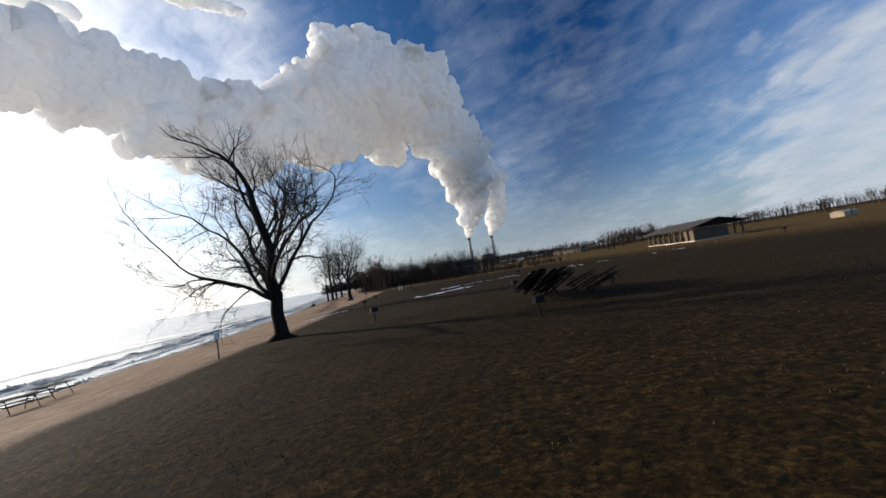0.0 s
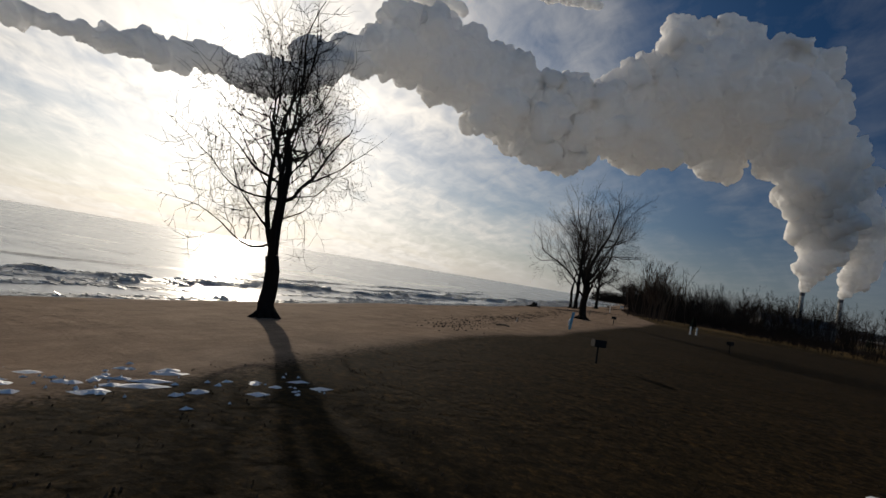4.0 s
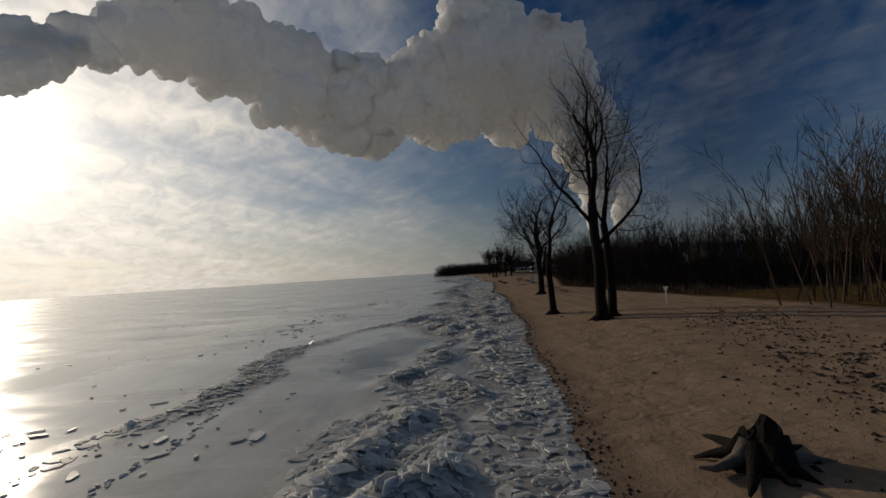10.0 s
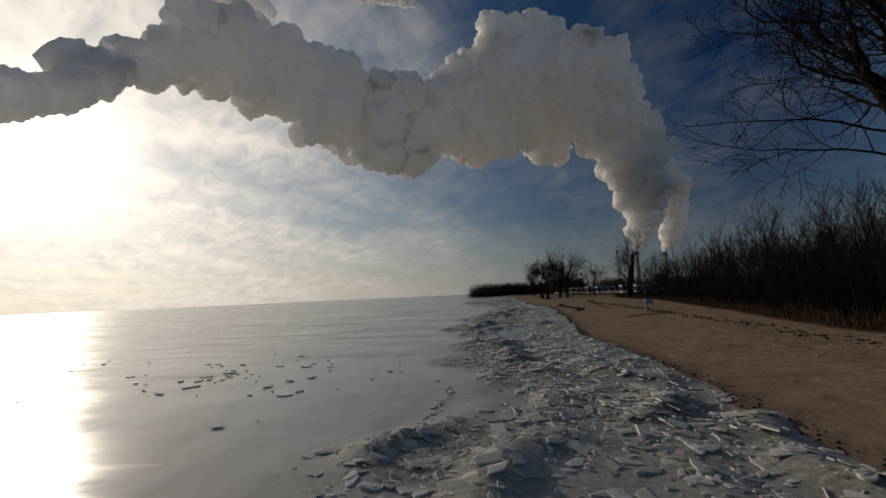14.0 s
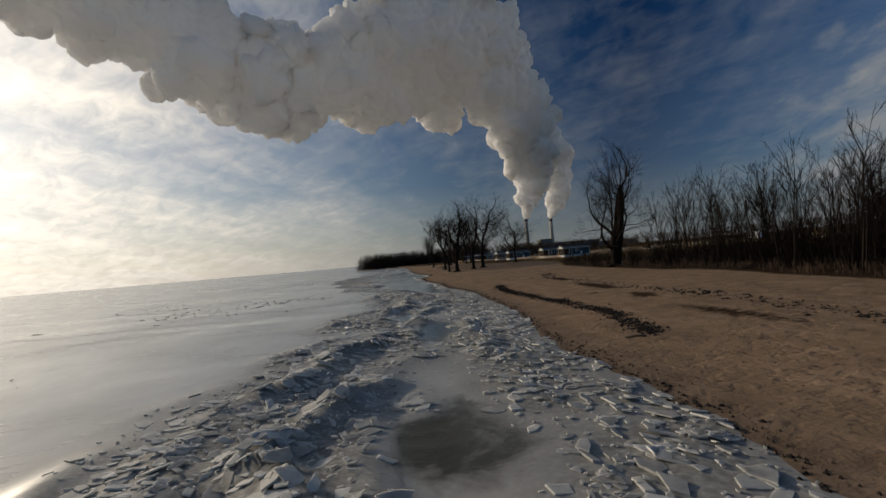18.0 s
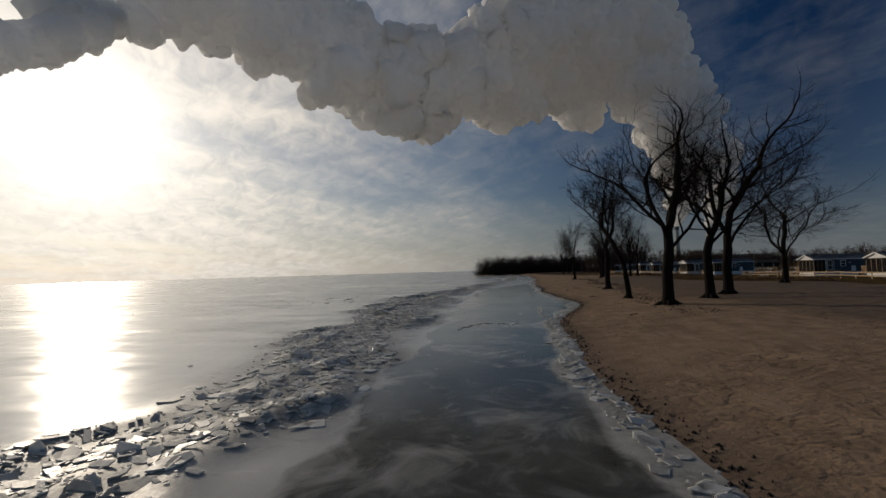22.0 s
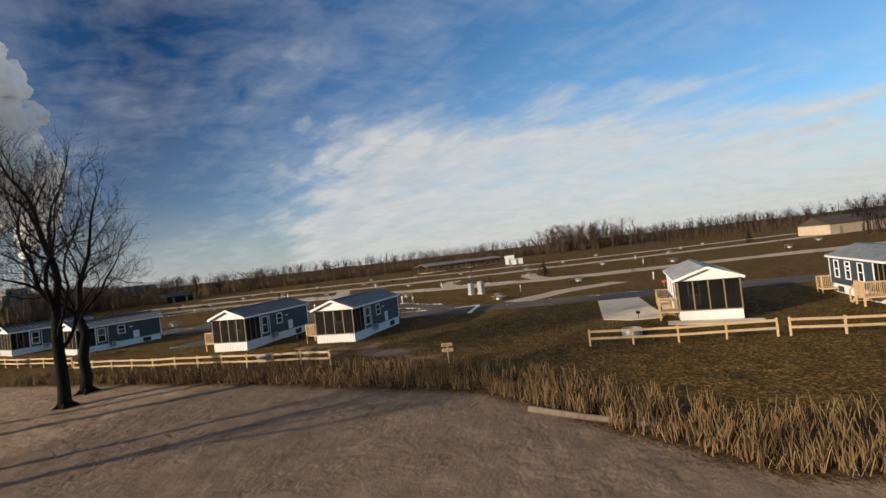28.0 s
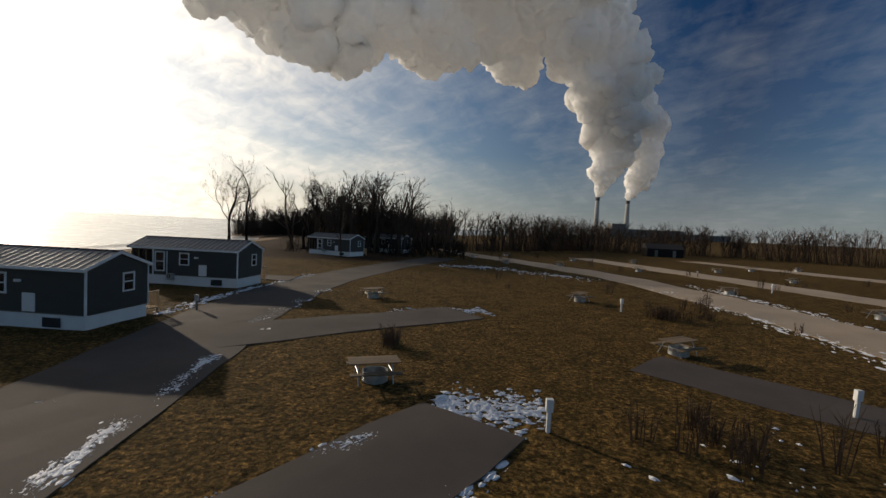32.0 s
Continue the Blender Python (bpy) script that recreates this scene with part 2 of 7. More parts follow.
def ground_material():
    m, nt, b = nodes_of("sand_and_turf")
    at = nt.nodes.new("ShaderNodeVertexColor")
    at.layer_name = "zone"
    sp = nt.nodes.new("ShaderNodeSeparateColor")
    nt.links.new(at.outputs[0], sp.inputs[0])
    big, mid, fine, tuft = tex(nt, 0.12, 4), tex(nt, 0.9, 5, 0.6), tex(nt, 9.0, 6, 0.65), tex(nt, 26.0, 4, 0.7)
    sand = ramp(nt, mid, (0.3, (0.20, 0.131, 0.083)), (0.52, (0.315, 0.214, 0.139)), (0.75, (0.42, 0.293, 0.196)))
    sand = blend(nt, 0.4, sand, ramp(nt, fine, (0.3, (0.205, 0.136, 0.089)), (0.7, (0.40, 0.287, 0.196))))
    debris = ramp(nt, tex(nt, 3.2, 8, 0.75, 0.25), (0.56, 0.0), (0.63, 1.0))
    sand = blend(nt, nt_mul(nt, debris, ramp(nt, big, (0.42, 0.0), (0.6, 0.85))), sand, (0.06, 0.04, 0.028))
    lines = tex(nt, 1.0, 6, 0.65, 0.25, stretch=(1.0, 0.16, 1))
    sand = blend(nt, 0.4, sand, ramp(nt, lines, (0.36, 0.62), (0.5, 0.96), (0.64, 1.25)), "MULTIPLY")
    specks = ramp(nt, tex(nt, 16.0, 8, 0.75), (0.62, 0.0), (0.67, 0.75))
    sand = blend(nt, nt_mul(nt, specks, ramp(nt, tex(nt, 0.6, 4), (0.4, 0.1), (0.6, 1.0))), sand, (0.075, 0.05, 0.034))
    wet = ramp(nt, mid, (0.3, (0.12, 0.085, 0.06)), (0.7, (0.20, 0.145, 0.105)))
    sand = blend(nt, sp.outputs[2], sand, wet)
    turf = ramp(nt, tuft, (0.3, (0.02072, 0.01554, 0.00814)), (0.52, (0.05772, 0.04292, 0.01998)), (0.75, (0.1184, 0.09028, 0.04884)))
    turf = blend(nt, 0.45, turf, ramp(nt, mid, (0.3, (0.03108, 0.02664, 0.0111)), (0.5, (0.06142, 0.04588, 0.02146)), (0.72, (0.1051, 0.07696, 0.04292))))
    turf = blend(nt, ramp(nt, big, (0.4, 0.0), (0.7, 0.45)), turf, (0.096, 0.07, 0.036))
    straw = ramp(nt, tex(nt, 7.0, 9, 0.78, 0.5), (0.49, 0.0), (0.58, 0.9))
    turf = blend(nt, nt_mul(nt, straw, ramp(nt, mid, (0.35, 0.25), (0.65, 1.0))), turf, (0.27, 0.175, 0.075))
    turf = blend(nt, ramp(nt, tex(nt, 4.5, 8, 0.72), (0.52, 0.0), (0.62, 0.8)), turf, (0.018, 0.014, 0.007))
    turf = blend(nt, 1.0, turf, (0.82, 0.84, 0.86), "MULTIPLY")
    # near-black turf of the first meadow: the backlit blades' shade put into the colour
    backlit_turf = ramp(nt, tuft, (0.3, (0.0036, 0.0027, 0.0015)), (0.55, (0.0086, 0.0064, 0.0032)), (0.78, (0.019, 0.0138, 0.0074)))
    turf = blend(nt, sp.outputs[2], turf, backlit_turf)
    clump = tex(nt, 5.5, 9, 0.72, 0.4)
    turf = blend(nt, 1.0, turf, ramp(nt, clump, (0.36, (0.461, 0.397, 0.282)), (0.5, (1.22, 1.04, 0.717)), (0.6, (2.37, 1.92, 1.22)), (0.7, (3.46, 2.69, 1.6))), "MULTIPLY")
    scrub = ramp(nt, fine, (0.3, (0.0187, 0.0119, 0.00765)), (0.6, (0.0595, 0.0357, 0.02125)), (0.8, (0.136, 0.08925, 0.051)))
    edge = nt_add(nt, sp.outputs[0], ramp(nt, fine, (0.2, -0.0), (0.8, 0.5)), -0.25)
    edge2 = nt_add(nt, sp.outputs[1], ramp(nt, tex(nt, 2.5, 6, 0.65), (0.2, 0.0), (0.8, 0.6)), -0.3)
    c = blend(nt, ramp(nt, edge, (0.35, 0.0), (0.62, 1.0)), sand, turf)
    c = blend(nt, ramp(nt, edge2, (0.35, 0.0), (0.65, 1.0)), c, scrub)
    nt.links.new(c, b.inputs["Base Color"])
    nt.links.new(ramp(nt, nt_mul(nt, sp.outputs[2], ramp(nt, sp.outputs[0], (0.0, 1.0), (0.3, 0.0))), (0.0, 0.95), (1.0, 0.55)), b.inputs["Roughness"])
    b.inputs["Specular IOR Level"].default_value = 0.04
    h = nt_add(nt, nt_mul(nt, mid, 2.6), nt_mul(nt, fine, 1.0), 0.0)
    h = nt_add(nt, h, nt_mul(nt, lines, 0.7), 0.0)
    pits = ramp(nt, tex(nt, 1.9, 2, 0.5), (0.34, 0.0), (0.5, 1.0))
    h = nt_add(nt, h, nt_mul(nt, nt_mul(nt, pits, ramp(nt, big, (0.4, 0.15), (0.55, 1.0))), 0.9), 0.0)
    h = nt_add(nt, h, nt_mul(nt, tuft, 0.35), 0.0)
    bump(nt, b, h, 0.36, 0.14)
    return m


def nt_mul(nt, a, b):
    n = nt.nodes.new("ShaderNodeMath")
    n.operation = "MULTIPLY"
    for i, v in enumerate((a, b)):
        if isinstance(v, (int, float)):
            n.inputs[i].default_value = v
        else:
            nt.links.new(v, n.inputs[i])
    return n.outputs[0]


def nt_add(nt, a, b, c):
    n = nt.nodes.new("ShaderNodeMath")
    n.operation = "ADD"
    nt.links.new(a, n.inputs[0])
    nt.links.new(b, n.inputs[1])
    o = nt.nodes.new("ShaderNodeMath")
    o.operation = "ADD"
    nt.links.new(n.outputs[0], o.inputs[0])
    o.inputs[1].default_value = c
    return o.outputs[0]


def ice_material():
    m, nt, b = nodes_of("lake_ice")
    big, mid = tex(nt, 0.035, 6, 0.6, 1.5, stretch=(1.0, 0.35, 1)), tex(nt, 0.35, 7, 0.62, 1.2, stretch=(1, 0.5, 1))
    fine = tex(nt, 6.0, 5, 0.6)
    at = nt.nodes.new("ShaderNodeVertexColor")
    at.layer_name = "zone"
    sp = nt.nodes.new("ShaderNodeSeparateColor")
    nt.links.new(at.outputs[0], sp.inputs[0])
    c = ramp(nt, mid, (0.3, (0.31, 0.30, 0.275)), (0.5, (0.45, 0.435, 0.40)), (0.72, (0.58, 0.56, 0.515)))
    c = blend(nt, ramp(nt, big, (0.35, 0.0), (0.65, 0.5)), c, (0.56, 0.55, 0.52))
    dark = ramp(nt, tex(nt, 0.55, 6, 0.6, 2.0), (0.32, (0.032, 0.035, 0.029)), (0.52, (0.065, 0.07, 0.06)), (0.68, (0.14, 0.145, 0.135)))
    swirl = nt_add(nt, sp.outputs[0], ramp(nt, tex(nt, 0.45, 6, 0.6, 1.6), (0.2, 0.0), (0.8, 0.7)), -0.35)
    c = blend(nt, ramp(nt, swirl, (0.3, 0.0), (0.75, 1.0)), c, dark)
    crust = ramp(nt, fine, (0.3, (0.13, 0.127, 0.115)), (0.55, (0.29, 0.282, 0.255)), (0.78, (0.58, 0.565, 0.515)))
    c = blend(nt, sp.outputs[1], c, crust)
    nt.links.new(c, b.inputs["Base Color"])
    streak = tex(nt, 0.12, 7, 0.65, 1.0, stretch=(1.0, 4.0, 1))
    patch = tex(nt, 0.05, 6, 0.6, 1.2, stretch=(1.0, 2.5, 1))
    c = blend(nt, nt_mul(nt, ramp(nt, streak, (0.5, 0.0), (0.66, 0.35)), ramp(nt, sp.outputs[0], (0.1, 1.0), (0.5, 0.0))), c, (0.62, 0.61, 0.58))
    nt.links.new(c, b.inputs["Base Color"])
    gloss = nt_add(nt, ramp(nt, patch, (0.35, 0.12), (0.65, 0.24)), ramp(nt, streak, (0.4, 0.0), (0.7, 0.10)), 0.0)
    gloss = blend(nt, sp.outputs[0], gloss, (0.12, 0.12, 0.12))
    nt.links.new(blend(nt, sp.outputs[1], gloss, (0.5, 0.5, 0.5)), b.inputs["Roughness"])
    b.inputs["Specular IOR Level"].default_value = 0.5
    b.inputs["IOR"].default_value = 1.31
    h = nt_add(nt, nt_mul(nt, mid, 1.0), nt_mul(nt, fine, 0.12), 0.0)
    h = nt_add(nt, h, nt_mul(nt, streak, 1.6), 0.0)
    h = nt_add(nt, h, nt_mul(nt, nt_mul(nt, sp.outputs[1], tex(nt, 3.2, 8, 0.72)), 22.0), 0.0)
    bump(nt, b, h, 0.07, 0.05)
    return m


def broken_ice_material():
    m, nt, b = nodes_of("broken_ice")
    geo = nt.nodes.new("ShaderNodeNewGeometry")
    info = nt.nodes.new("ShaderNodeObjectInfo")
    v = nt.nodes.new("ShaderNodeMath")
    v.operation = "FRACT"
    nt.links.new(nt_add(nt, geo.outputs["Random Per Island"], info.outputs["Random"], 0.0), v.inputs[0])
    c = ramp(nt, v.outputs[0], (0.0, (0.22, 0.215, 0.195)), (0.35, (0.42, 0.41, 0.375)), (0.7, (0.66, 0.645, 0.59)), (1.0, (0.88, 0.86, 0.79)))
    g = tex(nt, 5.0, 6, 0.65)
    c = blend(nt, 0.35, c, ramp(nt, g, (0.3, (0.22, 0.215, 0.2)), (0.7, (0.84, 0.82, 0.76))))
    nt.links.new(c, b.inputs["Base Color"])
    nt.links.new(ramp(nt, g, (0.3, 0.3), (0.7, 0.6)), b.inputs["Roughness"])
    b.inputs["IOR"].default_value = 1.4
    b.inputs["Subsurface Weight"].default_value = 0.7
    b.inputs["Subsurface Radius"].default_value = (1.0, 1.0, 1.0)
    b.inputs["Subsurface Scale"].default_value = 0.12
    bump(nt, b, tex(nt, 12, 6, 0.65), 0.3, 0.02)
    return m


def steam_material():
    """Steam: light enters the skin, wanders far inside and comes out soft; a little goes straight through."""
    m, nt, b = nodes_of("steam")
    b.subsurface_method = "RANDOM_WALK"
    white = (1.0, 0.988, 0.968, 1)
    b.inputs["Base Color"].default_value = white
    b.inputs["Roughness"].default_value, b.inputs["Specular IOR Level"].default_value = 1.0, 0.0
    b.inputs["Subsurface Weight"].default_value = 1.0
    b.inputs["Subsurface Radius"].default_value = (1.0, 1.0, 1.0)
    b.inputs["Subsurface Scale"].default_value = 100.0
    b.inputs["Subsurface Anisotropy"].default_value = 0.5
    bump(nt, b, tex(nt, 0.025, 8, 0.62), 0.45, 9.0)
    t, p = nt.nodes.new("ShaderNodeBsdfTranslucent"), nt.nodes.new("ShaderNodeBsdfTransparent")
    t.inputs["Color"].default_value = white
    u, v = nt.nodes.new("ShaderNodeMixShader"), nt.nodes.new("ShaderNodeMixShader")
    u.inputs[0].default_value, v.inputs[0].default_value = 0.2, 0.1
    nt.links.new(b.outputs[0], u.inputs[1])
    nt.links.new(t.outputs[0], u.inputs[2])
    nt.links.new(u.outputs[0], v.inputs[1])
    nt.links.new(p.outputs[0], v.inputs[2])
    nt.links.new(v.outputs[0], nt.nodes["Material Output"].inputs["Surface"])
    return m


def glass_material():
    m, nt, b = nodes_of("window_glass")
    b.inputs["Base Color"].default_value = (0.02, 0.025, 0.03, 1)
    b.inputs["Roughness"].default_value, b.inputs["IOR"].default_value = 0.04, 1.5
    b.inputs["Transmission Weight"].default_value = 0.35
    return m


def screen_material():
    """Insect screen: a dark weave that lets part of the light through."""
    m, nt, b = nodes_of("porch_screen")
    b.inputs["Base Color"].default_value = (0.012, 0.011, 0.01, 1)
    b.inputs["Roughness"].default_value, b.inputs["Specular IOR Level"].default_value = 0.8, 0.1
    b.inputs["Alpha"].default_value = 0.6
    return m


SAND = ground_material()
ICE, RUBBLE = ice_material(), broken_ice_material()
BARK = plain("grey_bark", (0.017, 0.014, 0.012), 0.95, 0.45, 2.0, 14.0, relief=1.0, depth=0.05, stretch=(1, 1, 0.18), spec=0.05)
PALE_BARK = plain("pale_bark", (0.15, 0.115, 0.09), 0.95, 0.4, 2.0, 14.0, relief=0.8, depth=0.03, stretch=(1, 1, 0.25), spec=0.15)
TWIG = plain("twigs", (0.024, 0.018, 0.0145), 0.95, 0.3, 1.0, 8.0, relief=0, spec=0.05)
BRUSHWOOD = plain("brushwood", (0.08, 0.054, 0.038), 0.95, 0.4, 0.4, 6.0, relief=0, spec=0.1)
NEEDLES = plain("needles", (0.02, 0.028, 0.015), 0.9, 0.4, 2.0, 20.0, relief=0, spec=0.2)
STEAM = steam_material()
STACK_WALL = plain("stack_concrete", (0.42, 0.40, 0.36), 0.9, 0.15, 0.02, 0.3, relief=0)
BAND = plain("stack_dark_band", (0.10, 0.10, 0.105), 0.8, 0.15, 0.02, 0.3, relief=0)
PLANT = plain("plant_cladding", (0.17, 0.16, 0.15), 0.85, 0.3, 0.01, 0.2, relief=0)
BLUE_SIDING = plain("blue_siding", (0.028, 0.048, 0.064), 0.6, 0.10, 1.5, 60.0, relief=0.05, each=0.06)
GREY_SIDING = plain("grey_green_siding", (0.042, 0.047, 0.044), 0.6, 0.10, 1.5, 60.0, relief=0.05, each=0.06)
WHITE = plain("white_vinyl", (0.72, 0.71, 0.69), 0.5, 0.06, 2.0, 60.0, relief=0.04)
ROOF = plain("dark_metal_roof", (0.035, 0.045, 0.06), 0.38, 0.15, 1.0, 30.0, metal=0.55, relief=0.04)
LUMBER = plain("new_lumber", (0.46, 0.31, 0.17), 0.75, 0.2, 2.0, 30.0, relief=0.15, stretch=(0.3, 4, 4), each=0.12)
TABLE_WOOD = plain("table_boards", (0.17, 0.115, 0.065), 0.8, 0.25, 2.0, 30.0, relief=0.2, stretch=(0.3, 4, 4), each=0.25)
GREY_WOOD = plain("weathered_wood", (0.20, 0.17, 0.14), 0.85, 0.25, 2.0, 30.0, relief=0.25, stretch=(0.4, 4, 4), each=0.2)
DARK_WOOD = plain("dark_table_wood", (0.026, 0.022, 0.02), 0.9, 0.3, 2.0, 30.0, relief=0.2, stretch=(0.4, 4, 4), each=0.2, spec=0.08)
PORCH_WOOD = plain("stained_porch_wood", (0.21, 0.135, 0.075), 0.8, 0.2, 2.0, 30.0, relief=0.15, stretch=(4, 4, 0.4), each=0.1)
SEAM = plain("pale_seam_metal", (0.30, 0.32, 0.34), 0.45, 0.5, 1.4, 9.0, metal=0.3, relief=0.1)
BROWN_POST = plain("brown_masonry", (0.11, 0.078, 0.052), 0.9, 0.25, 1.0, 14.0, relief=0.2)
GLASS, SCREEN = glass_material(), screen_material()
DARK = plain("dark_interior", (0.03, 0.028, 0.026), 0.9, 0.2, 1.0, 20.0, relief=0)
CURTAIN = plain("porch_curtain", (0.45, 0.42, 0.38), 0.9, 0.2, 2.0, 30.0, relief=0.1)
STEEL = plain("galvanised_steel", (0.42, 0.43, 0.43), 0.45, 0.2, 4.0, 40.0, metal=0.7, relief=0.1)
BLACK_WOOD = plain("black_stained_wood", (0.010, 0.009, 0.008), 0.95, 0.3, 2.0, 30.0, relief=0.2, stretch=(0.4, 4, 4), each=0.2, spec=0.04)
BLACK_IRON = plain("black_iron", (0.013, 0.012, 0.012), 0.8, 0.3, 4.0, 40.0, relief=0.2, spec=0.15)
BLUE_PAINT = plain("light_blue_paint", (0.12, 0.36, 0.52), 0.55, 0.12, 3.0, 40.0, relief=0.1)
RED_PAINT = plain("orange_red_paint", (0.62, 0.12, 0.04), 0.55, 0.1, 3.0, 40.0, relief=0.05)
CONCRETE = plain("concrete", (0.60, 0.49, 0.37), 0.9, 0.2, 0.8, 18.0, relief=0.25, depth=0.01)
ASPHALT = plain("asphalt", (0.085, 0.07, 0.061), 0.92, 0.25, 0.35, 45.0, relief=0.35, depth=0.012, spec=0.2)
GRAVEL_ROAD = plain("pale_gravel_road", (0.36, 0.275, 0.195), 0.95, 0.2, 0.25, 12.0, relief=0.5, depth=0.03)
SNOW = plain("old_snow", (0.74, 0.75, 0.77), 0.6, 0.12, 1.2, 20.0, relief=0.5, depth=0.04)
PALE_WALL = plain("tan_masonry", (0.40, 0.31, 0.22), 0.85, 0.15, 1.0, 20.0, relief=0.1)
SHINGLE = plain("brown_shingles", (0.045, 0.034, 0.027), 0.95, 0.2, 0.6, 12.0, relief=0.3)
STRAW = plain("dry_reeds", (0.17, 0.108, 0.055), 0.95, 0.35, 1.0, 10.0, relief=0, spec=0.1)

# ---- building blocks ----
class Shape:
    """A mesh in the making."""

    def __init__(self):
        self.v, self.f = [], []

    def box(self, x0, y0, z0, x1, y1, z1, m=None):
        pts = [(x0, y0, z0), (x1, y0, z0), (x1, y1, z0), (x0, y1, z0), (x0, y0, z1), (x1, y0, z1), (x1, y1, z1), (x0, y1, z1)]
        return self.add(pts, [(0, 3, 2, 1), (4, 5, 6, 7), (0, 1, 5, 4), (1, 2, 6, 5), (2, 3, 7, 6), (3, 0, 4, 7)], m)

    def add(self, pts, faces, m=None):
        o = len(self.v)
        self.v += [tuple(m @ Vector(p)) for p in pts] if m is not None else [tuple(p) for p in pts]
        self.f += [tuple(o + i for i in f) for f in faces]
        return self

    def beam(self, a, b, w, h=None):
        """A square bar from a to b."""
        a, b = Vector(a), Vector(b)
        h = h or w
        d = (b - a).normalized()
        s = d.cross(Vector((0, 0, 1)))
        s = s.normalized() if s.length > 1e-4 else Vector((1, 0, 0))
        u = s.cross(d)
        pts = [p + s * i * w / 2 + u * j * h / 2 for p in (a, b) for i, j in ((-1, -1), (1, -1), (1, 1), (-1, 1))]
        return self.add(pts, [(0, 1, 2, 3), (7, 6, 5, 4), (0, 4, 5, 1), (1, 5, 6, 2), (2, 6, 7, 3), (3, 7, 4, 0)])

    def tube(self, pts, radii, sides=6, cap=True):
        """A tapering tube along points."""
        o = len(self.v)
        pts = [Vector(p) for p in pts]
        side = None
        for i, (p, r) in enumerate(zip(pts, radii)):
            d = (pts[min(i + 1, len(pts) - 1)] - pts[max(i - 1, 0)]).normalized()
            if side is None or abs(side.dot(d)) > 0.95:
                side = d.orthogonal().normalized()
            side = (side - d * side.dot(d)).normalized()
            up = d.cross(side)
            for k in range(sides):
                a = 2 * math.pi * k / sides
                q = p + (side * math.cos(a) + up * math.sin(a)) * r
                self.v.append((q.x, q.y, q.z))
        for i in range(len(pts) - 1):
            for k in range(sides):
                a, b = o + i * sides + k, o + i * sides + (k + 1) % sides
                self.f.append((a, b, b + sides, a + sides))
        if cap:
            self.f.append(tuple(o + k for k in range(sides))[::-1])
            e = o + (len(pts) - 1) * sides
            self.f.append(tuple(e + k for k in range(sides)))
        return self

    def ring(self, c, r, z0, z1, t, sides=20):
        """An upright ring wall of thickness t round c."""
        o = len(self.v)
        for rr, z in ((r, z0), (r, z1), (r - t, z1), (r - t, z0)):
            for k in range(sides):
                a = 2 * math.pi * k / sides
                self.v.append((c[0] + rr * math.cos(a), c[1] + rr * math.sin(a), z))
        for j in range(4):
            for k in range(sides):
                a, b = o + j * sides + k, o + j * sides + (k + 1) % sides
                c2, d = o + ((j + 1) % 4) * sides + (k + 1) % sides, o + ((j + 1) % 4) * sides + k
                self.f.append((a, b, c2, d))
        return self

    def mesh(self, name, material, smooth=False):
        me = bpy.data.meshes.new(name)
        me.from_pydata(self.v, [], self.f)
        me.materials.append(material)
        if smooth:
            me.polygons.foreach_set("use_smooth", [True] * len(me.polygons))
        me.update()
        return me


def part(name, shape, material, parent=None, label="", smooth=False):
    ob = new(name, shape.mesh(name, material, smooth) if isinstance(shape, Shape) else shape)
    ob.parent = parent
    return tagged(ob, label)


def thing(name, m, label, category, group="", kind=""):
    ob = new(name)
    ob.empty_display_size = 0.3
    ob.matrix_basis = m
    return tagged(ob, label, category, group, kind)


def single(name, shape, material, label, category, group="", kind="", smooth=False):
    ob = new(name, shape.mesh(name, material, smooth))
    return tagged(ob, label, category, group, kind)


def lerp_table(table):
    ks = [k for k, _ in table]
    vs = [v for _, v in table]
    return lambda q: float(np.interp(q, ks, vs))


# The waterline, and the edge of the turf, as x over y.
SHORE_T = [(-4000, -700), (-600, -120), (-200, -42), (-60, -26), (-35, -22), (-5, -17), (10, -16.5), (30, -14.5), (60, -13), (80, -12), (100, -10.2), (125, -8.9),
           (150, -9), (170, -7), (190, -5.3), (210, -4.4), (225, -5), (250, -6.8), (262, -6.6), (285, -3.0), (295, -4.4), (312, -5.7),
           (350, -5.6), (400, -3.6), (500, -4.0), (530, -12), (552, -36), (575, -44), (640, -30), (800, 60), (1200, 200), (2000, 330), (4000, 600)]
TURF_T = [(-4000, -600), (-600, -90), (-200, -24), (-56, -8), (-35, -4), (-20, -1.5), (0, -1), (10, 2), (24, 4), (42, 7.5), (60, 10), (90, 7), (105, 5), (122, 4.5), (135, 3),
          (166, 9), (180, 11.5), (200, 15), (217, 14.5), (236, 16), (265, 26), (295, 30), (312, 21), (322, 19), (333, 25), (345, 25), (356, 24.5), (380, 22), (400, 12), (450, 6), (520, 0), (560, -34), (700, 20), (2000, 360), (4000, 640)]
_sh = np.array(SHORE_T, float)
_tf = np.array(TURF_T, float)


def shore(y):
    return np.interp(y, _sh[:, 0], _sh[:, 1]) + 0.5 * np.sin(y * 0.23) * np.sin(y * 0.071 + 1)


def turf_edge(y):
    return np.interp(y, _tf[:, 0], _tf[:, 1])


def height(x, y):
    """The lie of the land."""
    d = np.asarray(x, float) - shore(y)
    top = 1.25 + 0.3 * np.clip((20 - np.asarray(y, float)) / 60, 0, 1)
    z = np.interp(d, [-40, -3, 0, 2, 8, 15, 22, 60], [-1.5, -0.5, 0.02, 0.28, 0.75, 1.05, 1.25, 1.25])
    return z * np.where(d > 2, 1 + (top / 1.25 - 1) * np.clip((d - 2) / 15, 0, 1), 1)

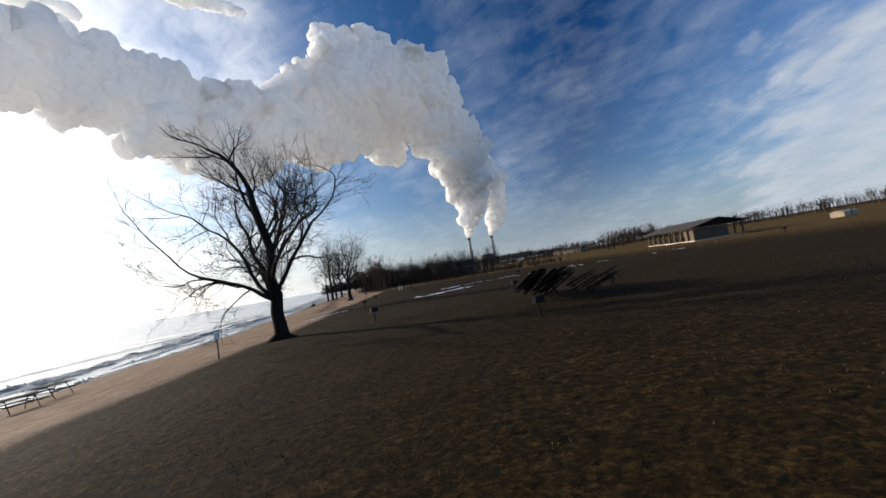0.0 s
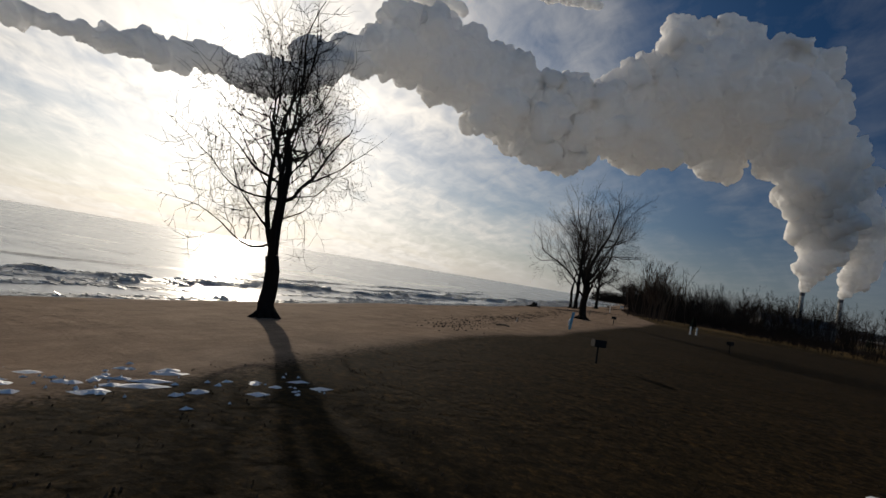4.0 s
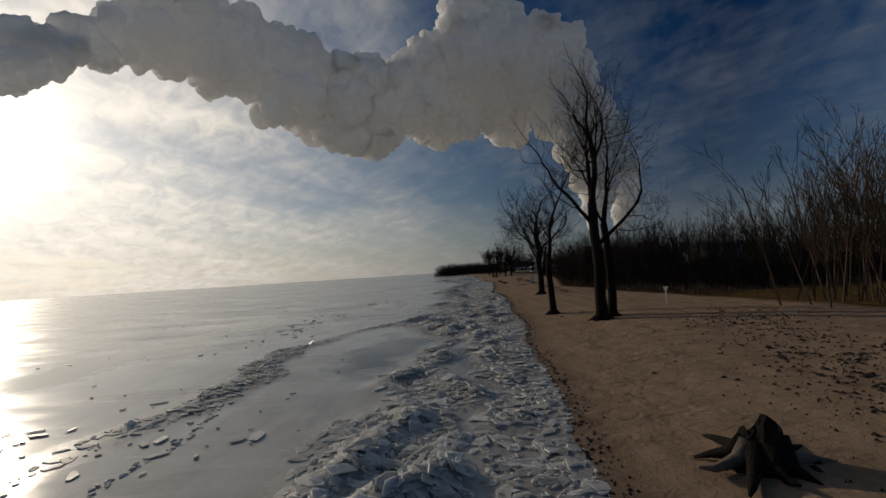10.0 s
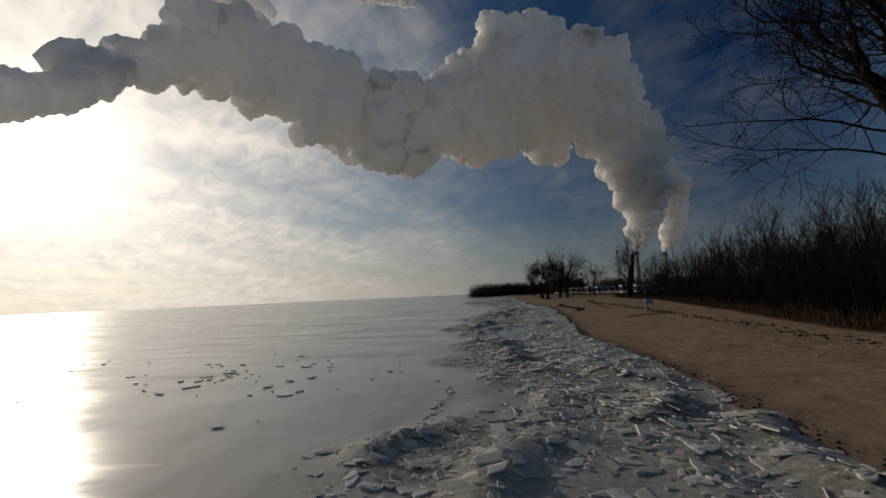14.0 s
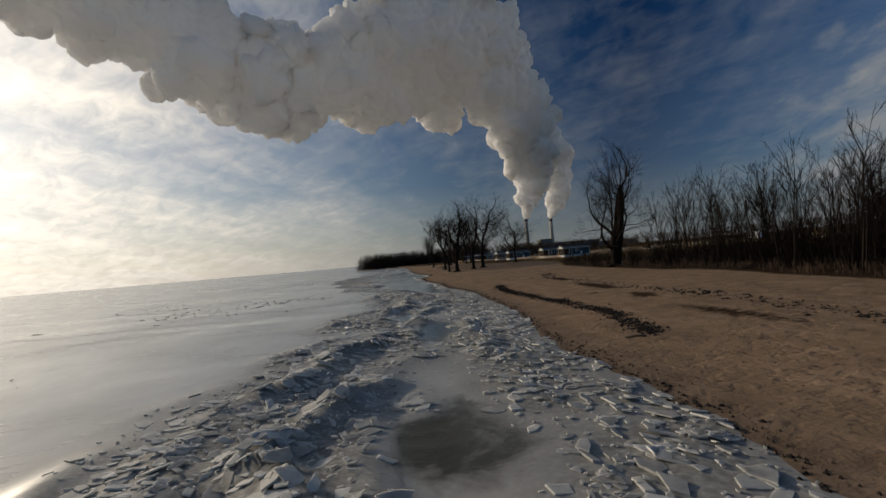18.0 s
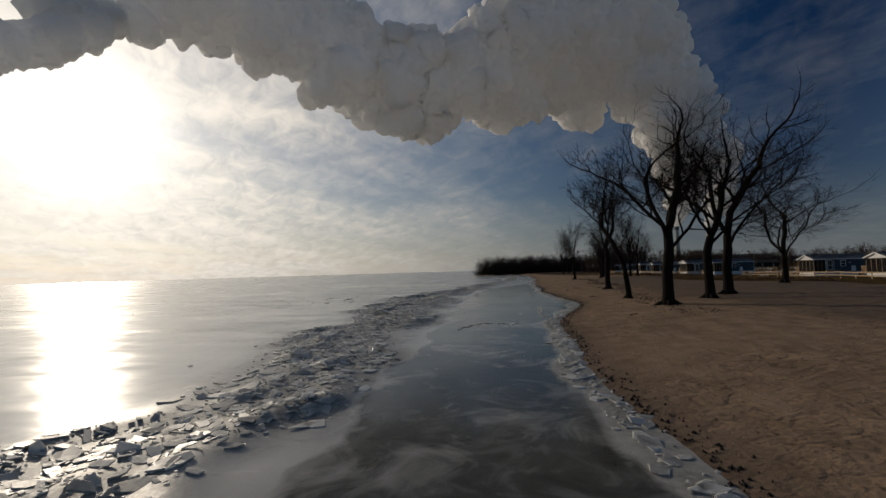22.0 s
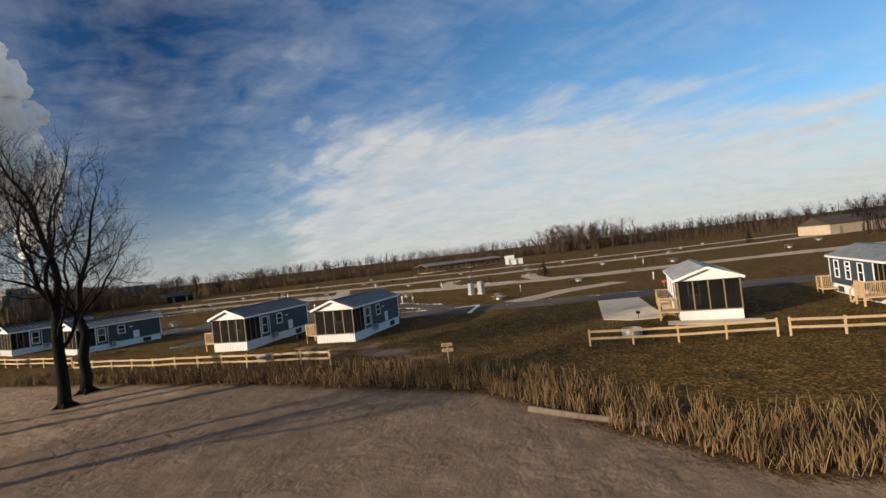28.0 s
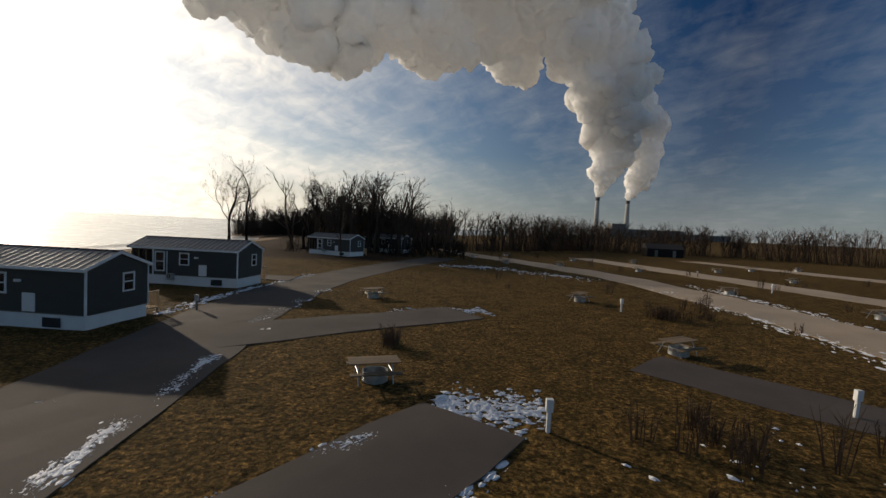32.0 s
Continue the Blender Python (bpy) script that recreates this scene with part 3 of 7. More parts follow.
# ---- land, ice, sky-line ----
def graded(lo, hi, step, far, grow=1.22):
    inner = list(np.arange(lo, hi + step / 2, step))
    out, s, q = [], step, hi
    while q < far:
        s *= grow
        q += s
        out.append(q)
    back, s, q = [], step, lo
    while q > -far:
        s *= grow
        q -= s
        back.append(q)
    return np.array(back[::-1] + inner + out)


def sheet(name, xs, ys, zf, material, zone):
    X, Y = np.meshgrid(xs, ys)
    Z = zf(X, Y)
    nx, ny = len(xs), len(ys)
    me = bpy.data.meshes.new(name)
    V = np.stack([X, Y, Z], -1).reshape(-1, 3)
    idx = np.arange(nx * ny).reshape(ny, nx)
    F = np.stack([idx[:-1, :-1], idx[:-1, 1:], idx[1:, 1:], idx[1:, :-1]], -1).reshape(-1, 4)
    me.from_pydata(V.tolist(), [], F.tolist())
    me.polygons.foreach_set("use_smooth", np.ones(len(F), bool))
    col = me.color_attributes.new("zone", "FLOAT_COLOR", "POINT")
    W = np.ones((len(V), 4), np.float32)
    W[:, :3] = zone(V[:, 0], V[:, 1])
    col.data.foreach_set("color", W.ravel())
    me.materials.append(material)
    me.update()
    return new(name, me)


def wob(x, y, s, k=0.0):
    """Cheap smooth unevenness."""
    return (np.sin(x * s + 1.3 * np.sin(y * s * 0.7 + k)) * np.cos(y * s * 1.1 + np.sin(x * s * 0.6 + k * 2)))


def land_z(x, y):
    d = x - shore(y)
    rough = np.clip(d / 4, 0, 1)
    on_sand = np.clip((turf_edge(y) - x) / 4, 0, 1)
    near = np.exp(-(np.maximum(0, np.abs(x - 30) - 90) / 60) ** 2)
    z = height(x, y) + rough * near * (0.05 * wob(x, y, 0.33) + 0.03 * wob(x, y, 0.9, 2) + on_sand * 0.05 * wob(x, y, 2.1, 4) * (0.4 + 0.6 * (wob(x, y, 0.19, 7) > 0)))
    return z


def gz(x, y):
    """Height of the ground's surface."""
    return float(land_z(np.array(float(x)), np.array(float(y))))


def land_zone(x, y):
    d = x - shore(y)
    turf = np.clip((x - turf_edge(y)) / 3.0 + 0.5, 0, 1)
    bare = np.clip(1.1 - np.hypot((x - 33.5) / 5.5, (y - 345) / 14), 0, 1) + np.clip(1.0 - np.hypot((x - 36) / 4, (y - 378) / 8), 0, 1) * 0.6
    turf = turf * (1 - 0.75 * np.clip(bare * (0.75 + 0.5 * wob(x, y, 0.8, 3) + 0.4 * wob(x, y, 2.1, 1)), 0, 1))
    e = turf_edge(y)
    # rough scrub: a belt behind the sand and all through the woods
    belt = np.clip(1.2 - np.abs(x - e - 2.5) / 3.2, 0, 1) * ((y > 295) & (y < 372)) * 0.9
    wood = np.clip((x - e + 1) / 2, 0, 1) * np.clip((y - 92) / 6, 0, 1) * np.clip((268 - y) / 30, 0, 1) * np.clip((75 - x) / 20, 0, 1)
    wood2 = np.clip((x - e + 1) / 2, 0, 1) * np.clip((y - 425) / 15, 0, 1) * np.clip((60 - x) / 15, 0, 1)
    line = np.clip(1 - np.abs(d - 9.5 - 1.5 * np.sin(y * 0.06)) / 0.55, 0, 1) * ((y > 170) & (y < 214)) * 1.2
    scrub = np.clip(np.maximum.reduce([belt, wood, wood2, line]), 0, 1)
    wet = np.clip(1.0 - d / 2.2, 0, 1)
    # marks the first meadow's turf too, whose colour takes in its backlit shade
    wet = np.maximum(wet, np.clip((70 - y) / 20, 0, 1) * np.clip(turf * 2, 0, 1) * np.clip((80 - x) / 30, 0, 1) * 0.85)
    # packed darker sand behind the loose beach
    packed = np.interp(y, [248, 256, 285, 312, 335, 350], [9, 6.3, 5, 6, 6, 9])
    wet = np.maximum(wet, 0.8 * np.clip((x - packed) / 2.5 + 0.3 * wob(x, y, 0.5, 4), 0, 1) * ((y > 248) & (y < 352)) * (turf < 0.5))
    return np.stack([turf, scrub, wet], -1)


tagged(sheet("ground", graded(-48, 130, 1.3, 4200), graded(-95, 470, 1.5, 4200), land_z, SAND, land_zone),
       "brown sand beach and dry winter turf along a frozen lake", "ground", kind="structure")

# Dark, clear ice lies in pools between the ridges: (x, y, half width, half length)
POOLS = [(-14.5, 64, 1.5, 3), (-20.8, 80.5, 2.3, 7), (-15.7, 78, 0.8, 5), (-11.8, 173, 1.7, 2.3), (-14.8, 149, 2.2, 4), (-13.8, 157, 1.2, 4), (-10.5, 189, 1.4, 4), (-12.5, 197, 0.9, 3.5), (-46, 365, 14, 10), (-41, 88, 3, 18), (-34, 20, 5, 4), (-40, 40, 9, 5)]
# Pressure ridges: y, x of the middle, half width, height
RIDGES = np.array([(-90, -38, 1.4, .24), (-40, -32, 1.4, .24), (0, -25.5, 1.5, .26), (12, -25, 1.5, .3), (20, -22, 1.4, .32), (40, -20.5, 1.6, .34), (52, -20.5, 2.4, .36), (64, -18.6, 3.2, .36), (78, -17.4, 2.8, .34), (90, -16.6, 4.2, .34), (100, -16.5, 5.5, .36),
                   (112, -14.5, 5.5, .4), (126, -13.5, 5.2, .35), (140, -14, 5.5, .35), (150, -18, 2.6, .4), (160, -16, 5.5, .4), (172, -17.2, 5.0, .45), (185, -14.6, 5.6, .45), (200, -12, 5.5, .4), (215, -11, 5.2, .35),
                   (230, -14.5, 2.6, .2), (240, -17.4, 3.2, .22), (250, -19.3, 4.8, .24), (265, -19.8, 4.6, .26), (280, -22, 5.5, .3), (295, -24, 6.5, .32), (310, -23.5, 5.5, .3), (330, -20, 4.5, .28), (355, -19, 4, .25), (400, -12, 3.5, .25), (500, -13, 3.5, .25)])
# Lone lines of upheaved ice: (half width, x over y)
LINES = [(1.4, [(-80, -50), (-20, -42), (16, -33.5), (23, -30.5), (42, -30), (64, -27.7), (75, -27.0), (84, -27.8), (92, -25.6), (101, -18)]), (0.8, [(-60, -28), (0, -21), (12, -18.8), (21, -17), (34, -15.8)]),
         (1.0, [(-40, -29), (4, -23.6), (11, -23), (18, -20.6), (33, -18.6), (44, -17.4)]), (0.9, [(10, -29), (30, -25.4), (46, -24), (60, -22.5)])]
# A lead of dark new ice between the ridge and the sand: its outer edge, x over y
LEAD = np.array([(216, -7), (222, -9.6), (230, -12.0), (240, -14.2), (250, -14.6), (268, -15.4), (283, -16.3), (305, -17.6), (328, -15.4), (345, -11), (352, -7)])


def lead(x, y):
    """How far into the dark lead a place lies, 0 to 1."""
    edge = np.interp(y, LEAD[:, 0], LEAD[:, 1]) + 0.35 * np.sin(y * 0.5) + 0.25 * np.sin(y * 1.3 + 1)
    inner = shore(y) - 1.0 + 0.3 * np.sin(y * 0.8)
    return np.clip((x - edge) / 0.6 + 0.5, 0, 1) * np.clip((inner - x) / 0.6 + 0.5, 0, 1) * ((y > 217) & (y < 351))


def ridge(x, y):
    """How far into the broken ice a place lies, 0 to 1."""
    c, w = np.interp(y, RIDGES[:, 0], RIDGES[:, 1]), np.interp(y, RIDGES[:, 0], RIDGES[:, 2])
    c = c + 1.1 * np.sin(y * 0.31) + 0.7 * np.sin(y * 0.83 + 1)
    main = np.clip(1.25 - np.abs(x - c) / w, 0, 1)
    hug = np.interp(y, [-100, 40, 55, 66, 100, 150, 205, 218, 260, 300, 400], [0.8, 0.8, 1.0, 2.2, 3.2, 3.4, 3.2, 1.8, 1.0, 0.8, 0.8])
    d = x - shore(y)
    band = np.clip(1.3 - np.abs(d + hug * 0.55) / hug, 0, 1)
    gap = 0.7 + 0.3 * wob(x, y, 0.42, 5)
    cut = 0 * x
    for px, py, a, b in POOLS:
        cut = np.maximum(cut, np.clip(3.2 - 2.4 * np.hypot((x - px) / a, (y - py) / b) + 0.8 * wob(x, y, 0.9, 3), 0, 1))
    gap = gap * (1 - cut)
    lone = 0 * x
    for w2, line in LINES:
        ks = np.array(line, float)
        at = np.interp(y, ks[:, 0], ks[:, 1]) + 0.5 * np.sin(y * 0.37 + w2 * 9) + 0.3 * np.sin(y * 1.1 + w2 * 5)
        lone = np.maximum(lone, np.clip(1.3 - np.abs(x - at) / w2, 0, 1) * ((y > ks[0, 0]) & (y < ks[-1, 0])) * np.clip(0.75 + 0.4 * np.sin(y * 0.23 + w2 * 20), 0, 1))
    bridge = np.clip(1.2 - np.abs(y - 158.5 - 0.15 * (x + 15)) / 1.3, 0, 1) * (x > -21) * (x < -8)
    return np.clip(np.maximum.reduce([main * gap * 1.35, lone, band * (0.75 + 0.25 * wob(x, y, 0.7, 1)), bridge]), 0, 1) * (1 - lead(x, y))


def ridge_top(y):
    return 0.8 * np.interp(y, RIDGES[:, 0], RIDGES[:, 3])


def ice_zone(x, y):
    w = np.zeros(np.shape(x))
    for px, py, a, b in POOLS:
        w = np.maximum(w, np.clip(1.5 - np.hypot((x - px) / a, (y - py) / b) + 0.35 * wob(x, y, 0.45, 2) + 0.2 * wob(x, y, 1.1, 4), 0, 1))
    w = np.maximum(w, lead(x, y) * np.clip(0.78 + 0.22 * wob(x, y, 0.35, 6) + 0.18 * wob(x, y, 0.8, 2), 0, 1))
    g = np.clip(ridge(x, y) * 1.5 - 0.2, 0, 1) * (np.abs(y - 190) < 320)
    rim = np.clip(1 - np.abs(x - shore(y) + 0.35) / 0.55, 0, 1)
    return np.stack([w * (1 - g), np.maximum(g, rim * 0.8), 0 * w], -1)


def crests(x, y):
    """Upheaved lines that run along the broken ice."""
    c, w = np.interp(y, RIDGES[:, 0], RIDGES[:, 1]), np.interp(y, RIDGES[:, 0], RIDGES[:, 2])
    z = 0 * x
    for k, o in enumerate((-0.75, -0.2, 0.4, 0.85)):
        line = c + o * w + 0.9 * np.sin(y * 0.31 + 0.4 * k) + 0.5 * np.sin(y * 0.83 + 1 + 2 * k) + 0.25 * np.sin(y * 1.9 + k)
        z = np.maximum(z, np.exp(-((x - line) / 0.62) ** 2) * np.clip(0.65 + 0.5 * np.sin(y * 0.27 + 2.3 * k) + 0.3 * np.sin(y * 1.13 + k), 0, 1.3))
    return z


def ice_z(x, y):
    near = np.exp(-(np.maximum(0, np.abs(x + 20) - 30) / 25) ** 2)
    g = np.clip(ridge(x, y) * 1.3 - 0.25, 0, 1) * (np.abs(y - 190) < 320)
    rough = 0.5 + 0.3 * wob(x, y, 2.3, 3) + 0.2 * wob(x, y, 4.1, 6) + 0.45 * wob(x, y, 1.0, 1)
    return near * 0.012 * wob(x, y, 0.5, 3) + g * ridge_top(y) * (0.45 * np.clip(rough, 0.04, 1.5) + 1.15 * crests(x, y))


ixs = graded(-32, 0, 0.36, 4200, 1.16)
tagged(sheet("water", ixs[ixs < 400], graded(-50, 340, 0.62, 4200, 1.2), ice_z, ICE, ice_zone),
       "grey frozen lake, glossy in the low sun", "lake", kind="structure")


# ---- bare trees ----
def grow(rng, limbs, twigs, p, d, length, r, level, last, droop, spread, side_max):
    """One limb and what grows from it."""
    n = 6 if level < 1 else (5 if level < 2 else (4 if level < last - 1 else 2))
    pts, q, v = [p], p.copy(), d.copy()
    for i in range(n):
        v = (v + Vector((rng.uniform(-1, 1), rng.uniform(-1, 1), rng.uniform(-0.7, 1))) * (0.27 if level < 1 else 0.38) + Vector((0, 0, droop))).normalized()
        q = q + v * (length / n)
        pts.append(q.copy())
    end = 0.52 if level < last else 0.35
    radii = [r * (1 - (1 - end) * i / n) for i in range(n + 1)]
    (limbs if level < 2 else twigs).tube(pts, radii, 7 if level == 0 else (5 if level == 1 else (4 if level == 2 else 3)), level < 1)
    if level == last:
        return
    kids = side_max[level]
    for k in range(kids):
        t = 0.35 + 0.65 * (k + rng.uniform(0.1, 0.9)) / kids if level else 0.3 + 0.7 * (k + rng.uniform(0.2, 0.8)) / kids
        t = min(t, 0.999)
        i = min(int(t * n), n - 1)
        a = pts[i].lerp(pts[i + 1], t * n - i)
        axis = (pts[i + 1] - pts[i]).normalized()
        out = axis.orthogonal().normalized()
        out.rotate(Matrix.Rotation(rng.uniform(0, 2 * math.pi), 3, axis))
        ang = spread * rng.uniform(0.8, 1.6)
        w = (axis * math.cos(ang) + out * math.sin(ang)).normalized()
        rr = max(radii[i] * rng.uniform(0.3, 0.54), 0.01)
        ll = length * rng.uniform(0.42, 0.74) * (1.15 - 0.35 * t)
        grow(rng, limbs, twigs, a, w, ll, rr, level + 1, last, droop + (0.02 if level > 1 else 0.0), spread, side_max)
    # the leader goes on
    grow(rng, limbs, twigs, pts[-1], v, length * rng.uniform(0.55, 0.72), radii[-1] * 0.9, level + 1, last, droop, spread, side_max)


def tree(name, x, y, tall, seed, label, trunk_r=0.38, bole=0.3, stems=4, wide=6.0, lean=(0, 0), spread=0.62, open_=0.5, droop=0.03, kids=(3, 3, 3, 3), last=4,
         bark=None, category="tree", group="", snag=None, roots=5):
    """A bare tree: a bole that parts into stems, their limbs and a crown of twigs."""
    rng = random.Random(seed)
    z0 = gz(x, y)
    tall = (tall - z0) * 1.06
    ob = thing(name, pose(x, y, z0), label, category, group)
    trunk, twigs, limbs = Shape(), Shape(), []
    h = tall * bole
    pts = [Vector((lean[0] * s * s * h, lean[1] * s * s * h, h * s - (0.25 if s == 0 else 0))) for s in (0, 0.08, 0.2, 0.45, 0.75, 1.0)]
    pts = [p + Vector((rng.uniform(-1, 1), rng.uniform(-1, 1), 0)) * 0.05 * i for i, p in enumerate(pts)]
    trunk.tube(pts, [trunk_r * k for k in (1.3, 1.06, 0.96, 0.9, 0.84, 0.78)], 10)
    for k in range(roots):
        a = 2 * math.pi * (k + rng.random() * 0.6) / roots
        e = Vector((math.cos(a), math.sin(a), 0))
        trunk.tube([e * trunk_r * 0.5 + Vector((0, 0, 0.35)), e * trunk_r * 1.6 + Vector((0, 0, 0.06)), e * trunk_r * 2.8 + Vector((0, 0, -0.15))], [trunk_r * 0.5, trunk_r * 0.33, trunk_r * 0.12], 5)
    for k in range(stems):
        a = 2 * math.pi * (k + rng.uniform(0, 0.5)) / stems
        tilt = open_ * rng.uniform(0.6, 1.25) if k else open_ * 0.2
        d = Vector((math.cos(a) * math.sin(tilt) + lean[0] * 0.6, math.sin(a) * math.sin(tilt) + lean[1] * 0.6, math.cos(tilt))).normalized()
        s = 1.0 if k == 0 else rng.uniform(0.75, 1.0)
        start = pts[-1] if k < 3 else pts[3].lerp(pts[5], rng.uniform(0.2, 0.95))
        limb = Shape()
        grow(rng, limb, twigs, start, d, (tall - h) * s * 0.44, trunk_r * (0.66 if k == 0 else rng.uniform(0.3, 0.44)), 0, last, droop, spread, kids)
        limbs.append(limb)
    T = np.array(twigs.v)
    up = (tall - h) / max(0.5, T[:, 2].max() - h)
    axis = np.array([lean[0] * h, lean[1] * h])
    out = wide / np.percentile(np.hypot(T[:, 0] - axis[0], T[:, 1] - axis[1]), 96)
    for s in (twigs, *limbs):
        V = np.array(s.v)
        f = np.clip((V[:, 2] - h * 0.9) / (0.25 * tall), 0, 1)[:, None]
        D = (V[:, :2] - axis) * (1 + (out - 1) * f)
        r = np.hypot(D[:, 0], D[:, 1])[:, None] + 1e-9
        V[:, :2] = axis + D * np.where(r > wide * 0.8, wide * (0.8 + 0.35 * np.tanh((r / wide - 0.8) / 0.35)), r) / r
        V[:, 2] = np.where(V[:, 2] > h, h + (V[:, 2] - h) * up, V[:, 2])
        V[:, 2] = np.maximum(V[:, 2], 0.6)
        s.v = V.tolist()
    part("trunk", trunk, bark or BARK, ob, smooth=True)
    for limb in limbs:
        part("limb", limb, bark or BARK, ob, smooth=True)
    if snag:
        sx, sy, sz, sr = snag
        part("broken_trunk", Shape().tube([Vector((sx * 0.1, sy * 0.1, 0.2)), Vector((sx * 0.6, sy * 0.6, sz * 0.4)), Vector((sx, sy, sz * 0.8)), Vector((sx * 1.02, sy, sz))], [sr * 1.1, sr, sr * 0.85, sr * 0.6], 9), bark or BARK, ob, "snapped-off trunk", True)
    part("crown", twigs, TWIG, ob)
    return ob


def small_tree(seed, fan=0.5, slim=False, few=None):
    """The shape of one thin bare tree, a unit high."""
    rng = random.Random(seed)
    s = Shape()

    def limb(p, d, ll, r, level):
        bend = 0.3 if slim else 1.0
        q = p + d * ll * 0.5 + Vector((rng.uniform(-1, 1), rng.uniform(-1, 1), 0)) * ll * 0.08 * bend
        e = q + (d + Vector((rng.uniform(-1, 1), rng.uniform(-1, 1), 0.3)) * 0.25 * bend).normalized() * ll * 0.5
        s.tube([p, q, e] if level < 2 else [p, e], ([r, r * 0.8, r * 0.55] if level < 2 else [r, r * 0.45]), 4 if level == 0 else 3, False)
        if level == 3:
            return
        for k in range((few or ((9, 4, 2) if slim else (6, 4, 3)))[level]):
            f = rng.uniform(0.25 if level == 0 and not slim else 0.35, 1.0)
            a = p.lerp(q, f * 2) if f < 0.5 else q.lerp(e, f * 2 - 1)
            o = d.orthogonal().normalized()
            o.rotate(Matrix.Rotation(rng.uniform(0, 6.28), 3, d))
            an = fan * rng.uniform(0.6, 1.4)
            limb(a, (d * math.cos(an) + o * math.sin(an) + Vector((0, 0, 0.15))).normalized(), ll * rng.uniform(0.38, 0.6) * (1.15 - 0.45 * f), max(r * rng.uniform(0.35, 0.55) * (1.1 - 0.4 * f), 0.0024 if few else 0.0011), level + 1)

    limb(Vector((0, 0, -0.02)), Vector((0, 0, 1)), 0.72, 0.0052 if slim else 0.016, 0)
    V = np.array(s.v)
    V[:, 2] /= V[:, 2].max()
    return V, s.f


STOCK = [small_tree(500 + k, 0.55) for k in range(5)]
FAR = [small_tree(540 + k, 0.66, False, (6, 3, 2)) for k in range(8)]
BROAD = [small_tree(550 + k, 0.66, False, (7, 4, 2)) for k in range(6)]
SLIM = [small_tree(520 + k, 0.42, True) for k in range(5)]


def stamped(kinds, spots, seed, lean=0.08):
    """Many trees in one mesh, each turned, leaning and of its own height."""
    rng = random.Random(seed)
    Vs, s, o = [], Shape(), 0
    for x, y, tall in spots:
        V, F = rng.choice(kinds)
        a, w = rng.uniform(0, 6.28), tall * rng.uniform(0.85, 1.2)
        c, n = math.cos(a), math.sin(a)
        lx, ly = rng.gauss(0, lean) * tall, rng.gauss(0, lean) * tall
        Vs.append(np.stack([x + (V[:, 0] * c - V[:, 1] * n) * w + lx * V[:, 2], y + (V[:, 0] * n + V[:, 1] * c) * w + ly * V[:, 2], gz(x, y) + V[:, 2] * tall], -1))
        s.f += [tuple(i + o for i in f) for f in F]
        o += len(V)
    s.v = np.concatenate(Vs).tolist()
    return s


def wood(name, label, spots, seed, material, kinds=None, category="woodland", lean=0.08):
    """Trees that stand too thick to count."""
    return single(name, stamped(kinds or FAR, spots, seed, lean), material, label, category, kind="stuff")


def scatter(rng, n, x0, x1, y0, y1, t0, t1, keep=lambda x, y: True):
    out = []
    while len(out) < n:
        x, y = rng.uniform(x0, x1), rng.uniform(y0, y1)
        if keep(x, y):
            out.append((x, y, rng.uniform(t0, t1)))
    return out


COTTON = "bare winter cottonwood with furrowed grey bark on the sand"
tree("tree", -3.2, -39, 17.6, 11, "broad bare tree with low drooping limbs on the turf's edge", 0.46, 0.24, 7, 9.2, spread=0.6, open_=0.8, droop=0.0, kids=(5, 5, 4, 3))
tree("tree", -8.4, -4.9, 16.2, 12, "tall narrow bare tree on the beach sand", 0.36, 0.16, 4, 6.0, lean=(-0.14, 0), spread=0.95, open_=0.5, kids=(8, 6, 4, 3))
tree("tree", 0.9, 35.6, 17.8, 13, "bare round-crowned tree on the sand by the grill", 0.42, 0.24, 9, 6.6, spread=0.66, open_=0.85, kids=(5, 5, 4, 3))
tree("tree", -5.4, 85.5, 21.3, 14, "tall old cottonwood with a heavy forked trunk", 0.42, 0.4, 6, 5.2, spread=0.75, open_=0.6, kids=(4, 5, 4, 3), roots=7)
tree("tree", -4.3, 86.6, 17.5, 15, "slim bare tree close beside the old cottonwood", 0.34, 0.4, 3, 3.6, spread=0.6, open_=0.35, kids=(3, 3, 3, 3))
tree("tree", -7.4, 93.2, 15.4, 16, "bent bare tree with a crooked top on the sand", 0.32, 0.33, 2, 4.6, spread=0.75, open_=0.75, kids=(5, 5, 4, 3), roots=9)
tree("tree", -3.4, 120.5, 17.2, 17, "bare cottonwood with crooked upright limbs", 0.46, 0.36, 6, 6.4, spread=0.64, open_=0.66, kids=(5, 5, 4, 3))
tree("tree", 15.5, 217.8, 17.4, 18, "bare double-trunked tree with one trunk snapped off", 0.5, 0.22, 6, 6.4, spread=0.72, open_=0.85, kids=(5, 5, 4, 3), snag=(1.2, -0.6, 10.4, 0.42))
